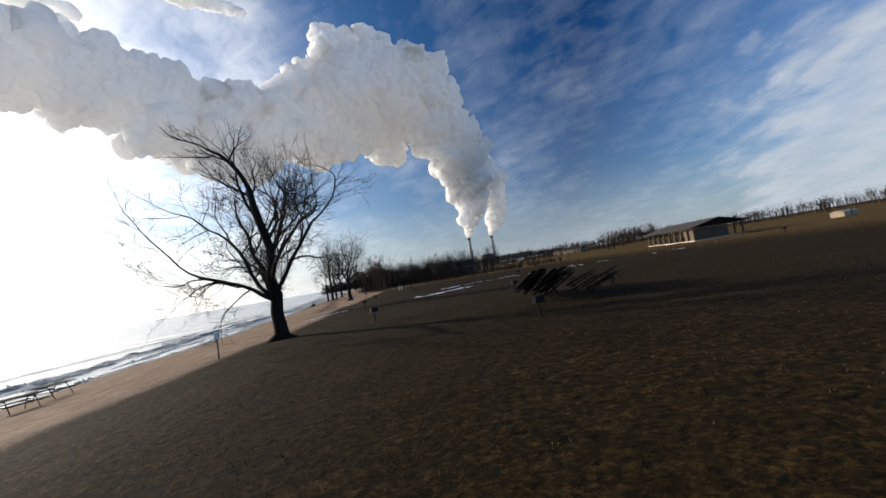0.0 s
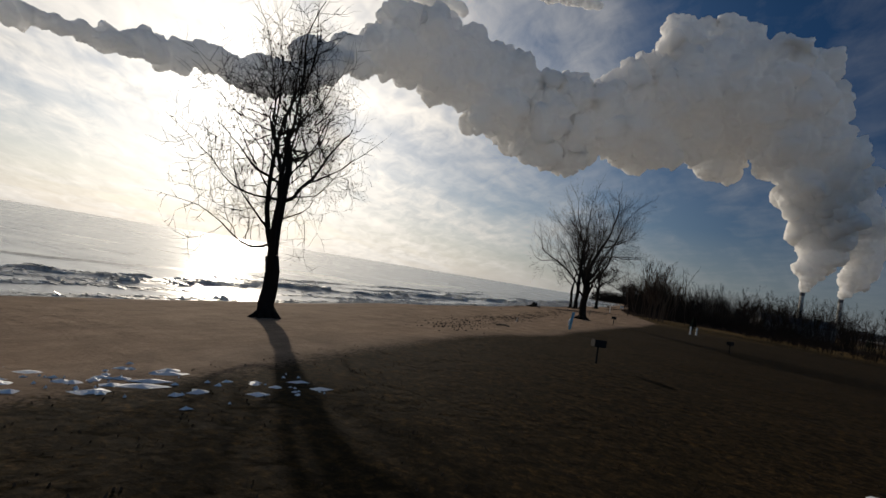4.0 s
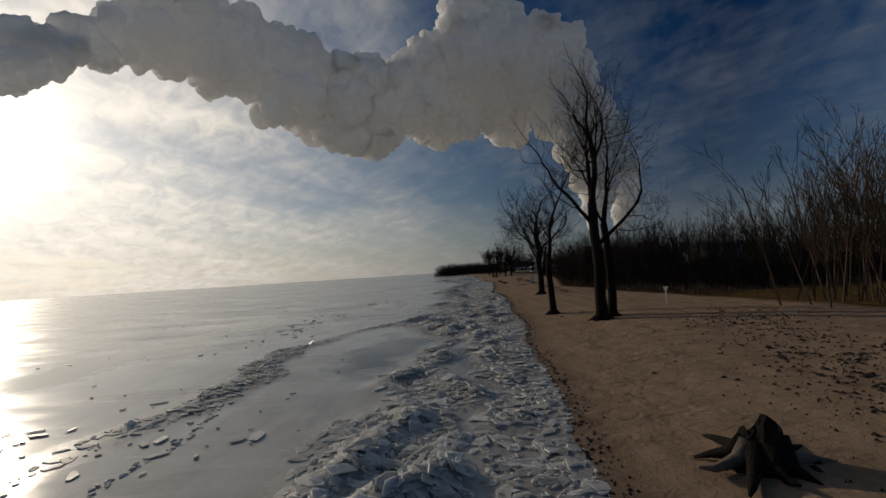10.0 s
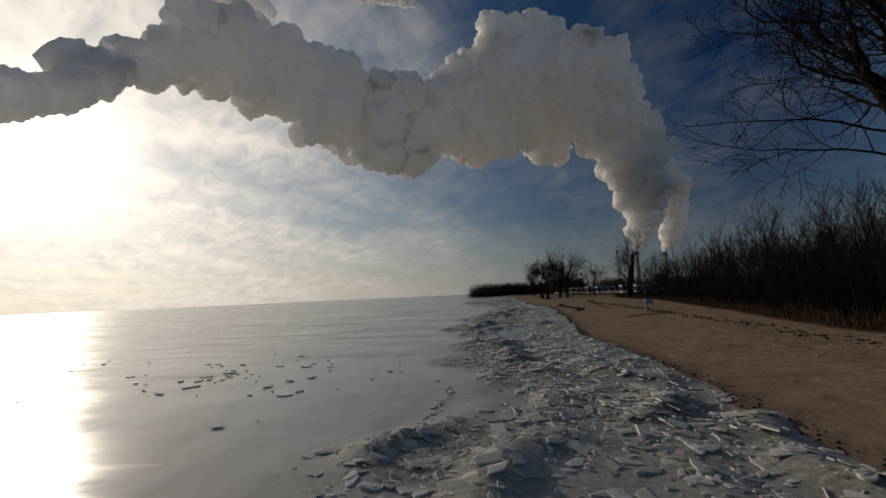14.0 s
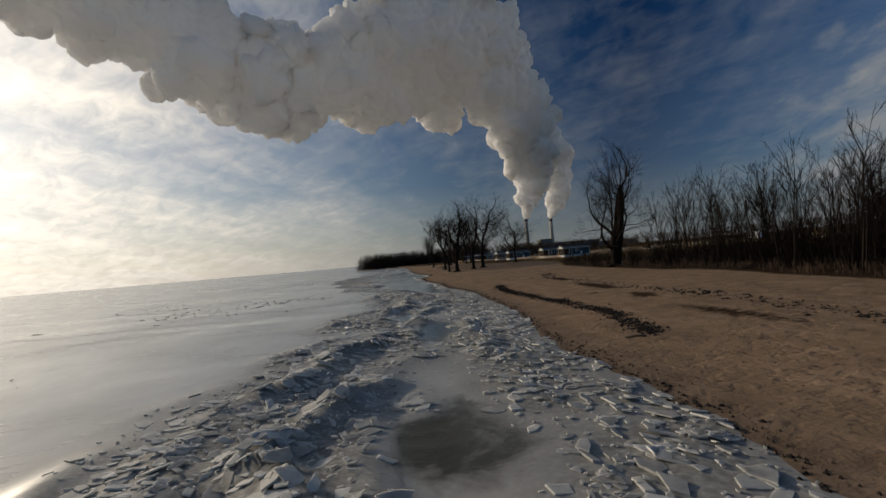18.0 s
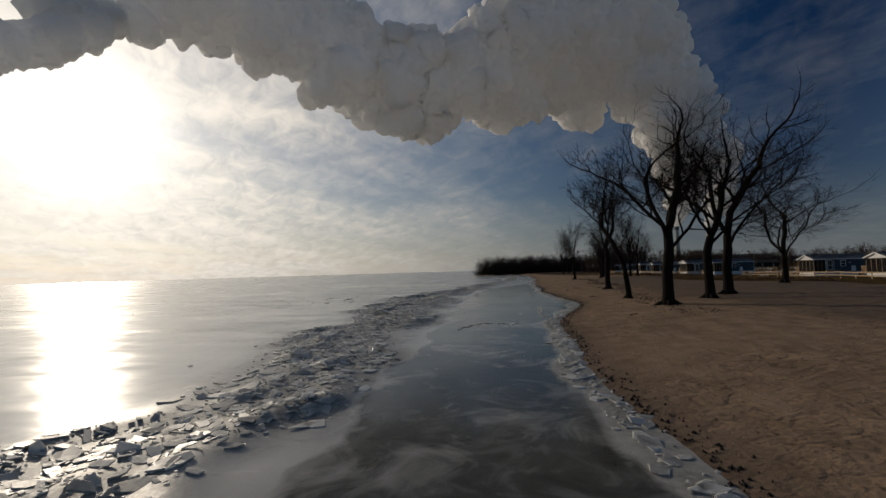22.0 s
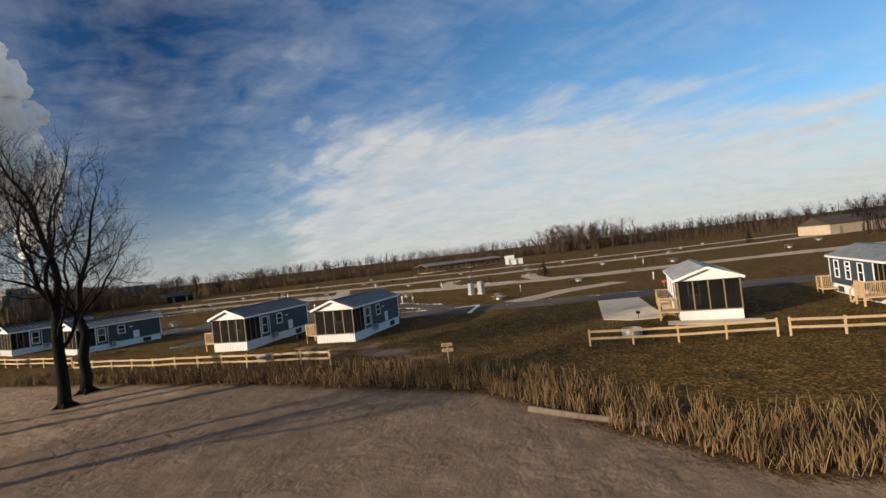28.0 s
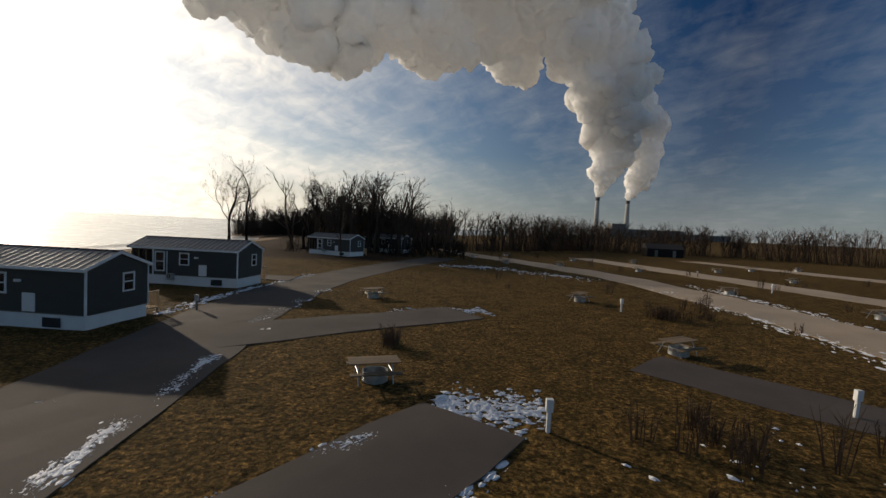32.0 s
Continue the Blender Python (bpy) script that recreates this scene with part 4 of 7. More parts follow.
for i, (x, y, t, rr, b, w, ln) in enumerate([(2.8, 270.7, 18.0, 0.46, 0.33, 8, (0, 0)), (7.7, 275.2, 18.3, 0.42, 0.3, 7.8, (0.02, 0)), (11.0, 279.4, 20.5, 0.46, 0.28, 8.5, (0, 0)), (2.5, 283.4, 15.6, 0.3, 0.5, 3.6, (-0.28, 0.1)),
                                            (24.2, 295.1, 18.0, 0.36, 0.2, 9, (0, 0)), (3.6, 300.7, 17.6, 0.4, 0.34, 5.4, (0, 0)), (5.2, 354.8, 16.9, 0.34, 0.3, 5, (-0.06, 0)), (13.1, 358.9, 20.6, 0.42, 0.3, 5.5, (0, 0)),
                                            (13.2, 362.5, 17.0, 0.3, 0.3, 4, (0, 0)), (20.1, 358.5, 19.0, 0.34, 0.3, 6.0, (0.03, 0)), (22.5, 361.0, 18.0, 0.34, 0.3, 6.4, (0.04, 0)), (11.4, 352.0, 12.0, 0.2, 0.3, 3, (-0.1, 0))]):
    tree("tree", x, y, t, 30 + i, COTTON, rr, b, 3 if i == 5 else (4 if i % 3 else 5), w, lean=ln, spread=0.62, open_=0.62 if b < 0.4 else 0.5, kids=(5, 5, 4, 3), group="trees along the beach")
for i, (x, y, t) in enumerate([(19.5, 391, 17.5), (12.3, 458, 19), (14.6, 461, 20), (29, 456, 17.5), (32, 459, 17), (35.5, 461, 16.5)]):
    tree("tree", x, y, t, 60 + i, "tall bare tree behind the far cabins", 0.34, 0.28, 4, 6.0 if i < 3 else 5.0, spread=0.62, open_=0.6, kids=(4, 4, 3, 3), group="trees behind the cabins")


def shrub(shape, rng, x, y, z, tall, stems=12, forks=2):
    for _ in range(stems):
        a, t = rng.uniform(0, 6.28), tall * rng.uniform(0.55, 1.05)
        e = Vector((x + math.cos(a) * t * rng.uniform(0.15, 0.6), y + math.sin(a) * t * rng.uniform(0.15, 0.6), z + t))
        p = Vector((x + math.cos(a) * 0.25, y + math.sin(a) * 0.25, z - 0.1))
        r = 0.012 + 0.006 * tall
        shape.tube([p, p.lerp(e, 0.55) + Vector((0, 0, 0.08 * t)), e] if forks > 1 else [p, e], [r, r * 0.7, r * 0.3] if forks > 1 else [r, r * 0.35], 3, False)
        for _ in range(forks):
            q = p.lerp(e, rng.uniform(0.4, 0.9))
            f = q + Vector((rng.uniform(-1, 1), rng.uniform(-1, 1), rng.uniform(0.3, 1))) * t * 0.3
            shape.tube([q, f], [r * 0.6, r * 0.3], 3, False)


def thicket(name, label, spots, seed, material, stems=12, category="underbrush", forks=2):
    rng = random.Random(seed)
    s = Shape()
    for x, y, tall in spots:
        shrub(s, rng, x, y, gz(x, y), tall, stems, forks)
    return single(name, s, material, label, category, kind="stuff")


def behind(line, rng, n, deep, t0, t1):
    """Spots in a belt behind a line on the plan."""
    out = []
    for _ in range(n):
        k = rng.uniform(0, len(line) - 1.001)
        (x0, y0), (x1, y1) = line[int(k)], line[int(k) + 1]
        f = k - int(k)
        d = rng.random() ** 1.5 * deep
        nx, ny = (y1 - y0), -(x1 - x0)
        s = math.hypot(nx, ny)
        if nx + ny < 0 and nx < 0:
            nx, ny = -nx, -ny
        out.append((x0 + (x1 - x0) * f + nx / s * d, y0 + (y1 - y0) * f + abs(ny) / s * d, rng.uniform(t0, t1)))
    return out


_r = random.Random(5)
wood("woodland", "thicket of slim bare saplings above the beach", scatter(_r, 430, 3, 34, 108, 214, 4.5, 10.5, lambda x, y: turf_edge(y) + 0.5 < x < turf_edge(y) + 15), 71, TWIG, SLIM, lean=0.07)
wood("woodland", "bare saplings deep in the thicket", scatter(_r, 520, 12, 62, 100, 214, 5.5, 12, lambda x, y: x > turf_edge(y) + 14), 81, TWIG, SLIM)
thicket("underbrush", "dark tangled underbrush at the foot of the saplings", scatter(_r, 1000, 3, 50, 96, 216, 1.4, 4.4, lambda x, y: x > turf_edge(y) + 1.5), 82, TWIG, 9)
thicket("underbrush", "dark low brush behind the beach", scatter(_r, 420, 14, 60, 214, 262, 0.6, 2.0, lambda x, y: x > turf_edge(y) + 1.0) + scatter(_r, 300, 9, 70, 60, 100, 0.7, 2.2, lambda x, y: x > 26), 83, TWIG, 8)
wood("sapling_clump", "clump of brown multi-stemmed bare saplings", [(10.8 + _r.gauss(0, 1.9), 82 + _r.gauss(0, 3.0), _r.uniform(7, 13)) for _ in range(44)], 72, BRUSHWOOD, SLIM, "sapling clump", 0.12)
wood("woodland", "far bare woods on the headland", scatter(_r, 620, -44, 40, 545, 640, 6, 14, lambda x, y: x > shore(y) + 2), 73, TWIG, BROAD)
thicket("underbrush", "bare brush on the headland's rim", scatter(_r, 800, -44, 40, 540, 600, 3, 8, lambda x, y: x > shore(y) + 1), 84, TWIG, 10, forks=1)
wood("woodland", "bare woods behind the beach", scatter(_r, 380, 4, 60, 452, 560, 7, 12, lambda x, y: x > 30), 74, BRUSHWOOD)
thicket("underbrush", "bare brush in the woods behind the beach", scatter(_r, 500, 3, 62, 446, 540, 1.2, 3.5, lambda x, y: x > 27), 85, TWIG, 10, forks=1)
LINE = [(60, 475), (92, 512), (150, 520), (215, 455), (282, 400), (318, 345), (420, 300), (600, 150)]
wood("woodland", "bare tree line beyond the campground", behind(LINE, _r, 1150, 40, 5, 12), 75, BRUSHWOOD, BROAD)
thicket("underbrush", "bare brush along the far tree line", behind(LINE, _r, 1500, 30, 1.5, 5.0), 86, BRUSHWOOD, 9, forks=1)
wood("woodland", "clump of round-crowned bare trees behind the cabins", [(38 + _r.gauss(0, 6), 461 + _r.gauss(0, 7), _r.uniform(11, 17)) for _ in range(60)], 95, BRUSHWOOD, BROAD)
wood("woodland", "dark far woods on the inland horizon", [(d * math.sin(a), 250 + d * math.cos(a), _r.uniform(12, 20)) for a, d in ((_r.uniform(0.12, 2.3), _r.uniform(560, 820)) for _ in range(700))], 94, TWIG)
wood("woodland", "clump of tall bare trees inland", [(300 + _r.gauss(0, 14), 368 + _r.gauss(0, 14), _r.uniform(13, 19)) for _ in range(90)], 87, BRUSHWOOD, BROAD)
wood("woodland", "bare woods inland of the meadow", behind([(420, -200), (330, 60), (300, 200), (250, 330)], _r, 380, 90, 6, 13), 76, TWIG)
wood("woodland", "bare trees at the far end of the meadow", behind([(30, 190), (80, 235), (140, 250), (215, 235)], _r, 320, 30, 5, 11), 88, TWIG)
thicket("underbrush", "brush at the far end of the meadow", behind([(30, 185), (80, 230), (140, 245), (215, 230)], _r, 420, 20, 1.5, 4), 89, BRUSHWOOD, 10, forks=1)


def conifer(x, y, tall, seed):
    rng = random.Random(seed)
    ob = thing("evergreen", pose(x, y, gz(x, y)), "small dark evergreen on the turf", "evergreen tree", "evergreens on the turf")
    part("trunk", Shape().tube([(0, 0, -0.2), (0, 0, tall)], [0.12, 0.02], 5), BARK, ob)
    s = Shape()
    for k in range(150):
        f = rng.random() ** 0.7
        z, a = tall * (0.08 + 0.9 * f), rng.uniform(0, 6.28)
        ll = (1 - f) * tall * 0.34 + 0.15
        e = Vector((math.cos(a) * ll, math.sin(a) * ll, z - 0.12 * ll))
        w = Vector((-math.sin(a), math.cos(a), 0)) * 0.16 * (ll + 0.5)
        s.add([Vector((0, 0, z)), e * 0.6 + w + Vector((0, 0, z * 0.4)), e, e * 0.6 - w + Vector((0, 0, z * 0.4 + 0.1))], [(0, 1, 2), (0, 2, 3)])
    part("crown", s, NEEDLES, ob)


for i, (x, y, t) in enumerate([(42, 140, 5.5), (52, 152, 5), (58, 158, 6), (70, 165, 5.2), (62, 128, 4.6), (15.0, 59.2, 2.0), (114, 110, 5), (118, 112, 4.5), (98, 346, 3.2), (165, 300, 4), (240, 350, 5)]):
    conifer(x, y, t, 300 + i)


# ---- power station and its steam ----
def lump_cloud(name, label, path, count, seed, voxel=7.0, billows=((230, 130), (115, 85), (52, 40), (25, 16)), calm=24, fat=0.2):
    """Steam: many swelling puffs along a line, in one soft uneven skin."""
    rng = random.Random(seed)
    bm = bmesh.new()
    bmesh.ops.create_icosphere(bm, subdivisions=2, radius=1)
    unit = np.array([v.co[:] for v in bm.verts])
    faces = np.array([[v.index for v in f.verts] for f in bm.faces])
    bm.free()
    V, F, o = [], [], 0
    P = np.array(path, float)
    for i in range(count):
        t = (i + rng.random()) / count * (len(P) - 1)
        k = min(int(t), len(P) - 2)
        c = P[k] + (P[k + 1] - P[k]) * (t - k)
        R = c[3]
        out = np.array([rng.gauss(0, 1) for _ in range(3)])
        out /= np.linalg.norm(out)
        centre = c[:3] + out * R * rng.random() ** 0.5 * 0.72
        if i % 3 == 0:
            V.append(unit * R * 0.7 + c[:3])
        else:
            V.append(unit * R * (fat + 0.26 * rng.random()) + centre)
        F.append(faces + o)
        o += len(unit)
    me = bpy.data.meshes.new(name)
    me.from_pydata(np.concatenate(V).tolist(), [], np.concatenate(F).tolist())
    me.materials.append(STEAM)
    ob = tagged(new(name, me), label, "steam plume", kind="stuff")

    skin = ob.modifiers.new("skin", "REMESH")
    skin.mode, skin.voxel_size, skin.use_smooth_shade = "VOXEL", voxel, True
    soft = ob.modifiers.new("soften", "SMOOTH")
    soft.factor, soft.iterations = 0.6, calm
    for k, (size, depth) in enumerate(billows):
        t = bpy.data.textures.new("billow", "CLOUDS")
        t.noise_scale, t.noise_depth = size, 2
        t.noise_type = "SOFT_NOISE" if k < 1 else "HARD_NOISE"
        d = ob.modifiers.new("billow", "DISPLACE")
        d.texture, d.strength, d.mid_level, d.texture_coords = t, depth, 0.45 if k < 1 else 0.25, "LOCAL"
    blur = ob.modifiers.new("blur", "SMOOTH")
    blur.factor, blur.iterations = 0.5, 2
    return ob


def aloft(rows):
    """Path of a plume from bearing, height over the horizon and half width in degrees, and distance, as seen from the middle of the beach."""
    out = []
    for az, el, hw, d in rows:
        a, e = radians(az), radians(el)
        out.append((-13 + d * math.sin(a), 100 + d * math.cos(a), 4 + d * math.tan(e), 0.97 * d / math.cos(e) * math.tan(radians(hw))))
    return out


lump_cloud("steam_plume", "great white steam plume blown out over the lake",
           aloft([(17.8, 11.5, 3.7, 1960), (17.2, 15.5, 4.4, 1950), (15.0, 19.8, 5.4, 1930), (11, 23.8, 7.8, 1900), (5.5, 25.0, 9.2, 1870), (0, 23.2, 7.8, 1830), (-5, 21.2, 6.4, 1790), (-10, 21.2, 6.3, 1750), (-16, 23, 6.6, 1700),
                  (-22, 25.2, 6.6, 1640), (-28, 26.6, 5.8, 1580), (-33.5, 27, 4.6, 1530), (-38.5, 26.2, 3.2, 1480), (-42.5, 25, 2.3, 1440), (-46, 24, 1.5, 1410)]), 560, 3)
lump_cloud("steam_plume", "young steam rising from the first chimney", [(563, 1988, 138, 8), (566, 1988, 160, 18), (578, 1988, 205, 44), (594, 1988, 280, 82), (602, 1988, 360, 112), (595, 1988, 450, 130)], 200, 5, 4.0, ((60, 14), (30, 17), (15, 8)), 8)
lump_cloud("steam_plume", "second steam plume joining the first", [(705, 2081, 138, 8), (712, 2081, 158, 17), (735, 2078, 205, 46), (752, 2072, 270, 76), (730, 2060, 360, 95), (685, 2040, 470, 120), (640, 2020, 560, 120)], 210, 9, 4.0, ((60, 14), (30, 17), (15, 8)), 8)
lump_cloud("steam_plume", "grey torn drift of old steam over the lake", aloft([(-42.5, 24.2, 1.4, 1430), (-45.5, 22.0, 2.5, 1400), (-49, 20.0, 2.2, 1380), (-53, 19.6, 1.9, 1340), (-58, 19.2, 1.8, 1300), (-63, 18.6, 1.7, 1260), (-68, 17.8, 1.4, 1220), (-75, 17, 1.1, 1180), (-84, 16, 0.9, 1150)]), 260, 14, 5.0, ((160, 30), (60, 26), (26, 12), (13, 6)), 16, 0.5)
lump_cloud("small_cloud", "small lit cloud above the plume", aloft([(-43, 31.5, 0.9, 1500), (-38, 33.0, 1.5, 1540), (-32, 33.4, 1.7, 1580), (-27, 32.6, 0.9, 1600)]), 50, 21, 6.0, ((90, 40), (40, 24), (18, 10)), 10)
lump_cloud("small_cloud", "small lit cloud above the plume", aloft([(-20, 36.2, 1.0, 1650), (-15, 35.4, 1.6, 1650), (-9, 34.4, 1.0, 1650)]), 30, 22, 6.0, ((90, 40), (40, 24), (18, 10)), 10)


def power_station():
    ob = thing("power_station", pose(563, 1988, 1.2), "far power station with two tall chimneys", "power station")
    for x, y in ((0, 0), (142, 93)):
        s, c = Shape(), Shape()
        s.tube([(x, y, -2), (x, y, 70), (x, y, 139)], [9.5, 8.0, 6.8], 20)
        st = part("chimney", s, STACK_WALL, ob, "pale concrete chimney", True)
        part("rim", c.ring((x, y), 7.6, 128, 140, 1.2, 20), BAND, st, "dark band at the top")
    b = Shape()
    b.box(40, -20, -2, 300, 90, 32)
    part("boiler_house", b, PLANT, ob)
    part("annex", Shape().box(300.5, -10, -2, 470, 80, 22), PLANT, ob)
    part("tower", Shape().box(60, 10, 32.01, 110, 60, 50), PLANT, ob)


power_station()

# ---- cabins ----
def window(parent, x0, x1, z0, z1, y, out, name="window"):
    """A framed sash window in a wall that runs along x; out: the way it faces."""
    f = Shape()
    t = 0.09
    y1 = y + out * 0.05
    for a in ((x0 - t, z0 - t, x1 + t, z0), (x0 - t, z1, x1 + t, z1 + t), (x0 - t, z0, x0, z1), (x1, z0, x1 + t, z1), (x0, (z0 + z1) / 2 - 0.03, x1, (z0 + z1) / 2 + 0.03)):
        f.box(a[0], min(y, y1), a[1], a[2], max(y, y1), a[3])
    w = part(name, f, WHITE, parent, "white framed sash window")
    for a, b in ((z0, (z0 + z1) / 2 - 0.03), ((z0 + z1) / 2 + 0.03, z1)):
        ya = y + out * 0.012
        part("pane", Shape().box(x0, min(y, ya), a, x1, max(y, ya), b), GLASS, w)


def cabin(m, siding, label, length=9.3, width=3.95, deck=1):
    """A park cabin: its porch end lies at x = 0, its length along x."""
    ob = thing("cabin", m, label, "cabin", "park cabins")
    sk, eave, rise, porch = 0.78, 3.0, 0.72, 1.95
    h = width / 2
    # skirting of upright boards
    s = Shape().box(0.03, -h + 0.03, -0.35, length - 0.03, h - 0.03, sk)
    skirt = part("skirting", s, WHITE, ob, "white ribbed skirting")
    for k in range(int(width / 0.3)):
        q = -h + 0.18 + k * 0.3
        part("rib", Shape().box(0.0, q - 0.02, -0.35, 0.03, q + 0.02, sk), WHITE, skirt)
    # walls of the closed part
    t = 0.12
    part("side_wall", Shape().box(porch, -h, sk, length, -h + t, eave), siding, ob)
    part("side_wall", Shape().box(porch, h - t, sk, length, h, eave), siding, ob)
    part("porch_wall", Shape().box(porch, -h + t, sk, porch + t, h - t, eave), siding, ob)
    wall = part("end_wall", Shape().add([(length - t, -h + t, sk), (length - t, h - t, sk), (length - t, h - t, eave), (length - t, 0, eave + rise), (length - t, -h + t, eave), (length, -h + t, sk), (length, h - t, sk), (length, h - t, eave), (length, 0, eave + rise), (length, -h + t, eave)],
                                        [(0, 4, 3, 2, 1), (5, 6, 7, 8, 9), (0, 1, 6, 5), (1, 2, 7, 6), (2, 3, 8, 7), (3, 4, 9, 8), (4, 0, 5, 9)]), siding, ob)
    for k in range(14):
        z = sk + 0.08 + k * 0.155
        for y in (-h - 0.008, h):
            part("siding_board", Shape().box(porch, y, z, length, y + 0.008, z + 0.018), siding, wall)
        part("siding_board", Shape().box(length, -h, z, length + 0.008, h, z + 0.018), siding, wall)
    part("floor", Shape().box(0.0, -h, sk, length, h, sk + 0.06), GREY_WOOD, ob)
    for x, y in ((porch, -h), (porch, h), (length, -h), (length, h)):
        part("corner_trim", Shape().box(x - 0.06, y - 0.02, sk, x + 0.06, y + 0.025, eave), WHITE, wall)
    # roof in two slopes, with standing seams
    over, th = 0.22, 0.07
    sl = math.atan2(rise, h)
    e = h + over
    ez = eave - over * math.tan(sl) + 0.06
    rz = eave + rise + 0.06
    r = Shape()
    for sgn in (-1, 1):
        r.add([(-over, sgn * e, ez), (length + 0.1, sgn * e, ez), (length + 0.1, 0, rz), (-over, 0, rz), (-over, sgn * e, ez + th), (length + 0.1, sgn * e, ez + th), (length + 0.1, 0, rz + th), (-over, 0, rz + th)],
              [(0, 1, 2, 3), (4, 7, 6, 5), (0, 4, 5, 1), (1, 5, 6, 2), (2, 6, 7, 3), (3, 7, 4, 0)])
    roof = part("roof", r, ROOF, ob, "dark standing-seam metal roof")
    n = int(length / 0.42)
    for k in range(n + 1):
        x = -over + 0.02 + k * (length + 0.3) / n
        for sgn in (-1, 1):
            part("seam", Shape().beam((x, sgn * e, ez + th + 0.015), (x, 0, rz + th + 0.015), 0.03, 0.035), SEAM, roof)
    part("ridge_cap", Shape().beam((-over, 0, rz + th + 0.02), (length + 0.1, 0, rz + th + 0.02), 0.22, 0.04), ROOF, roof)
    fs = Shape()
    for sgn in (-1, 1):
        fs.beam((-over - 0.015, sgn * e, ez + 0.0), (-over - 0.015, 0, rz), 0.03, 0.17)
        fs.beam((-over, sgn * (e + 0.01), ez + 0.01), (length + 0.1, sgn * (e + 0.01), ez + 0.01), 0.03, 0.15)
        fs.beam((length + 0.115, sgn * e, ez), (length + 0.115, 0, rz), 0.03, 0.15)
    part("fascia", fs, WHITE, roof)
    # gable over the porch
    g = Shape().add([(0.0, -h, eave - 0.06), (0.0, h, eave - 0.06), (0.0, 0, eave + rise), (0.08, -h, eave - 0.06), (0.08, h, eave - 0.06), (0.08, 0, eave + rise)], [(0, 2, 1), (3, 4, 5), (0, 1, 4, 3), (1, 2, 5, 4), (2, 0, 3, 5)])
    part("gable", g, WHITE, ob, "white boarded gable")
    part("porch_ceiling", Shape().box(0.09, -h + 0.02, eave - 0.09, porch, h - 0.02, eave - 0.06), WHITE, ob)
    # screened porch: posts, rails, balusters, screens
    posts = [(0.05, -h + 0.05), (0.05, -h / 2 + 0.03), (0.05, 0.0), (0.05, h / 2 - 0.03), (0.05, h - 0.05), (porch / 3, -h + 0.05), (porch * 2 / 3, -h + 0.05), (porch / 3, h - 0.05), (porch * 2 / 3, h - 0.05)]
    for x, y in posts:
        part("post", Shape().box(x - 0.045, y - 0.045, sk + 0.06, x + 0.045, y + 0.045, eave - 0.06), PORCH_WOOD, ob)
    rl = Shape()
    for z in (sk + 0.14, sk + 1.0):
        rl.box(0.03, -h + 0.05, z, 0.07, h - 0.05, z + 0.06)
        for y in (-h + 0.05, h - 0.05):
            rl.box(0.05, y - 0.02, z, porch, y + 0.02, z + 0.06)
    rail = part("railing", rl, PORCH_WOOD, ob)
    for k in range(26):
        y = -h + 0.12 + k * (width - 0.24) / 25
        part("baluster", Shape().box(0.035, y - 0.018, sk + 0.2, 0.065, y + 0.018, sk + 1.0), GREY_WOOD, rail)
    for k in range(19):
        x = 0.16 + k * (porch - 0.2) / 18
        for y in (-h + 0.05, h - 0.05):
            part("baluster", Shape().box(x - 0.018, y - 0.015, sk + 0.2, x + 0.018, y + 0.015, sk + 1.0), GREY_WOOD, rail)
    part("screen", Shape().box(0.012, -h + 0.1, sk + 0.08, 0.018, h - 0.1, eave - 0.1), SCREEN, ob, "dark insect screen")
    for y in (-h + 0.015, h - 0.02):
        part("screen", Shape().box(0.1, y, sk + 0.08, porch - 0.06, y + 0.006, eave - 0.1), SCREEN, ob, "dark insect screen")
    # wall of the house inside the porch
    d = part("porch_door", Shape().box(porch - 0.05, 0.3, sk + 0.07, porch - 0.005, 1.15, sk + 2.05), WHITE, ob, "white door inside the porch")
    part("glass", Shape().box(porch - 0.062, 0.42, sk + 0.95, porch - 0.052, 1.03, sk + 1.9), GLASS, d)
    # long sides
    for out, y in ((-1, -h), (1, h)):
        if out < 0:
            window(ob, 2.2, 2.9, sk + 0.4, eave - 0.35, y, out)
            window(ob, 4.35, 5.05, 1.75, 2.62, y, out)
        else:
            for q in (1.5, 3.6, 5.6):
                window(ob, porch + q, porch + q + 0.72, sk + 0.6, eave - 0.35, y, out)
        if out < 0:
            part("utility_door", Shape().box(5.98, min(y, y + out * 0.04), 0.86, 6.66, max(y, y + out * 0.04), 1.76), WHITE, ob, "low white service door")
        part("vent", Shape().box(7.05, min(y, y + out * 0.03), 0.15, 8.0, max(y, y + out * 0.03), 0.62), DARK, skirt, "black skirting vent")
        part("lamp", Shape().box(5.6, min(y, y + out * 0.1), 2.27, 5.92, max(y, y + out * 0.1), 2.4), WHITE, ob, "small white wall lamp")
    ac = part("air_conditioner", Shape().box(3.36, -h - 0.36, sk - 0.22, 3.9, -h - 0.06, sk + 0.18), STEEL, ob, "outdoor air-conditioner unit on brackets")
    part("fan_grille", Shape().ring((0, 0), 0.15, 0, 0.01, 0.06, 16).mesh("fan_grille", DARK), None, ac).matrix_basis = pose(3.62, -h - 0.365, sk - 0.02, 90, 0, 0)
    part("bracket", Shape().box(3.38, -h - 0.4, sk - 0.31, 3.92, -h, sk - 0.25), STEEL, ac)
    part("pipe", Shape().beam((3.2, -h - 0.04, sk - 0.1), (3.2, -h - 0.04, eave - 0.25), 0.06), WHITE, ob)
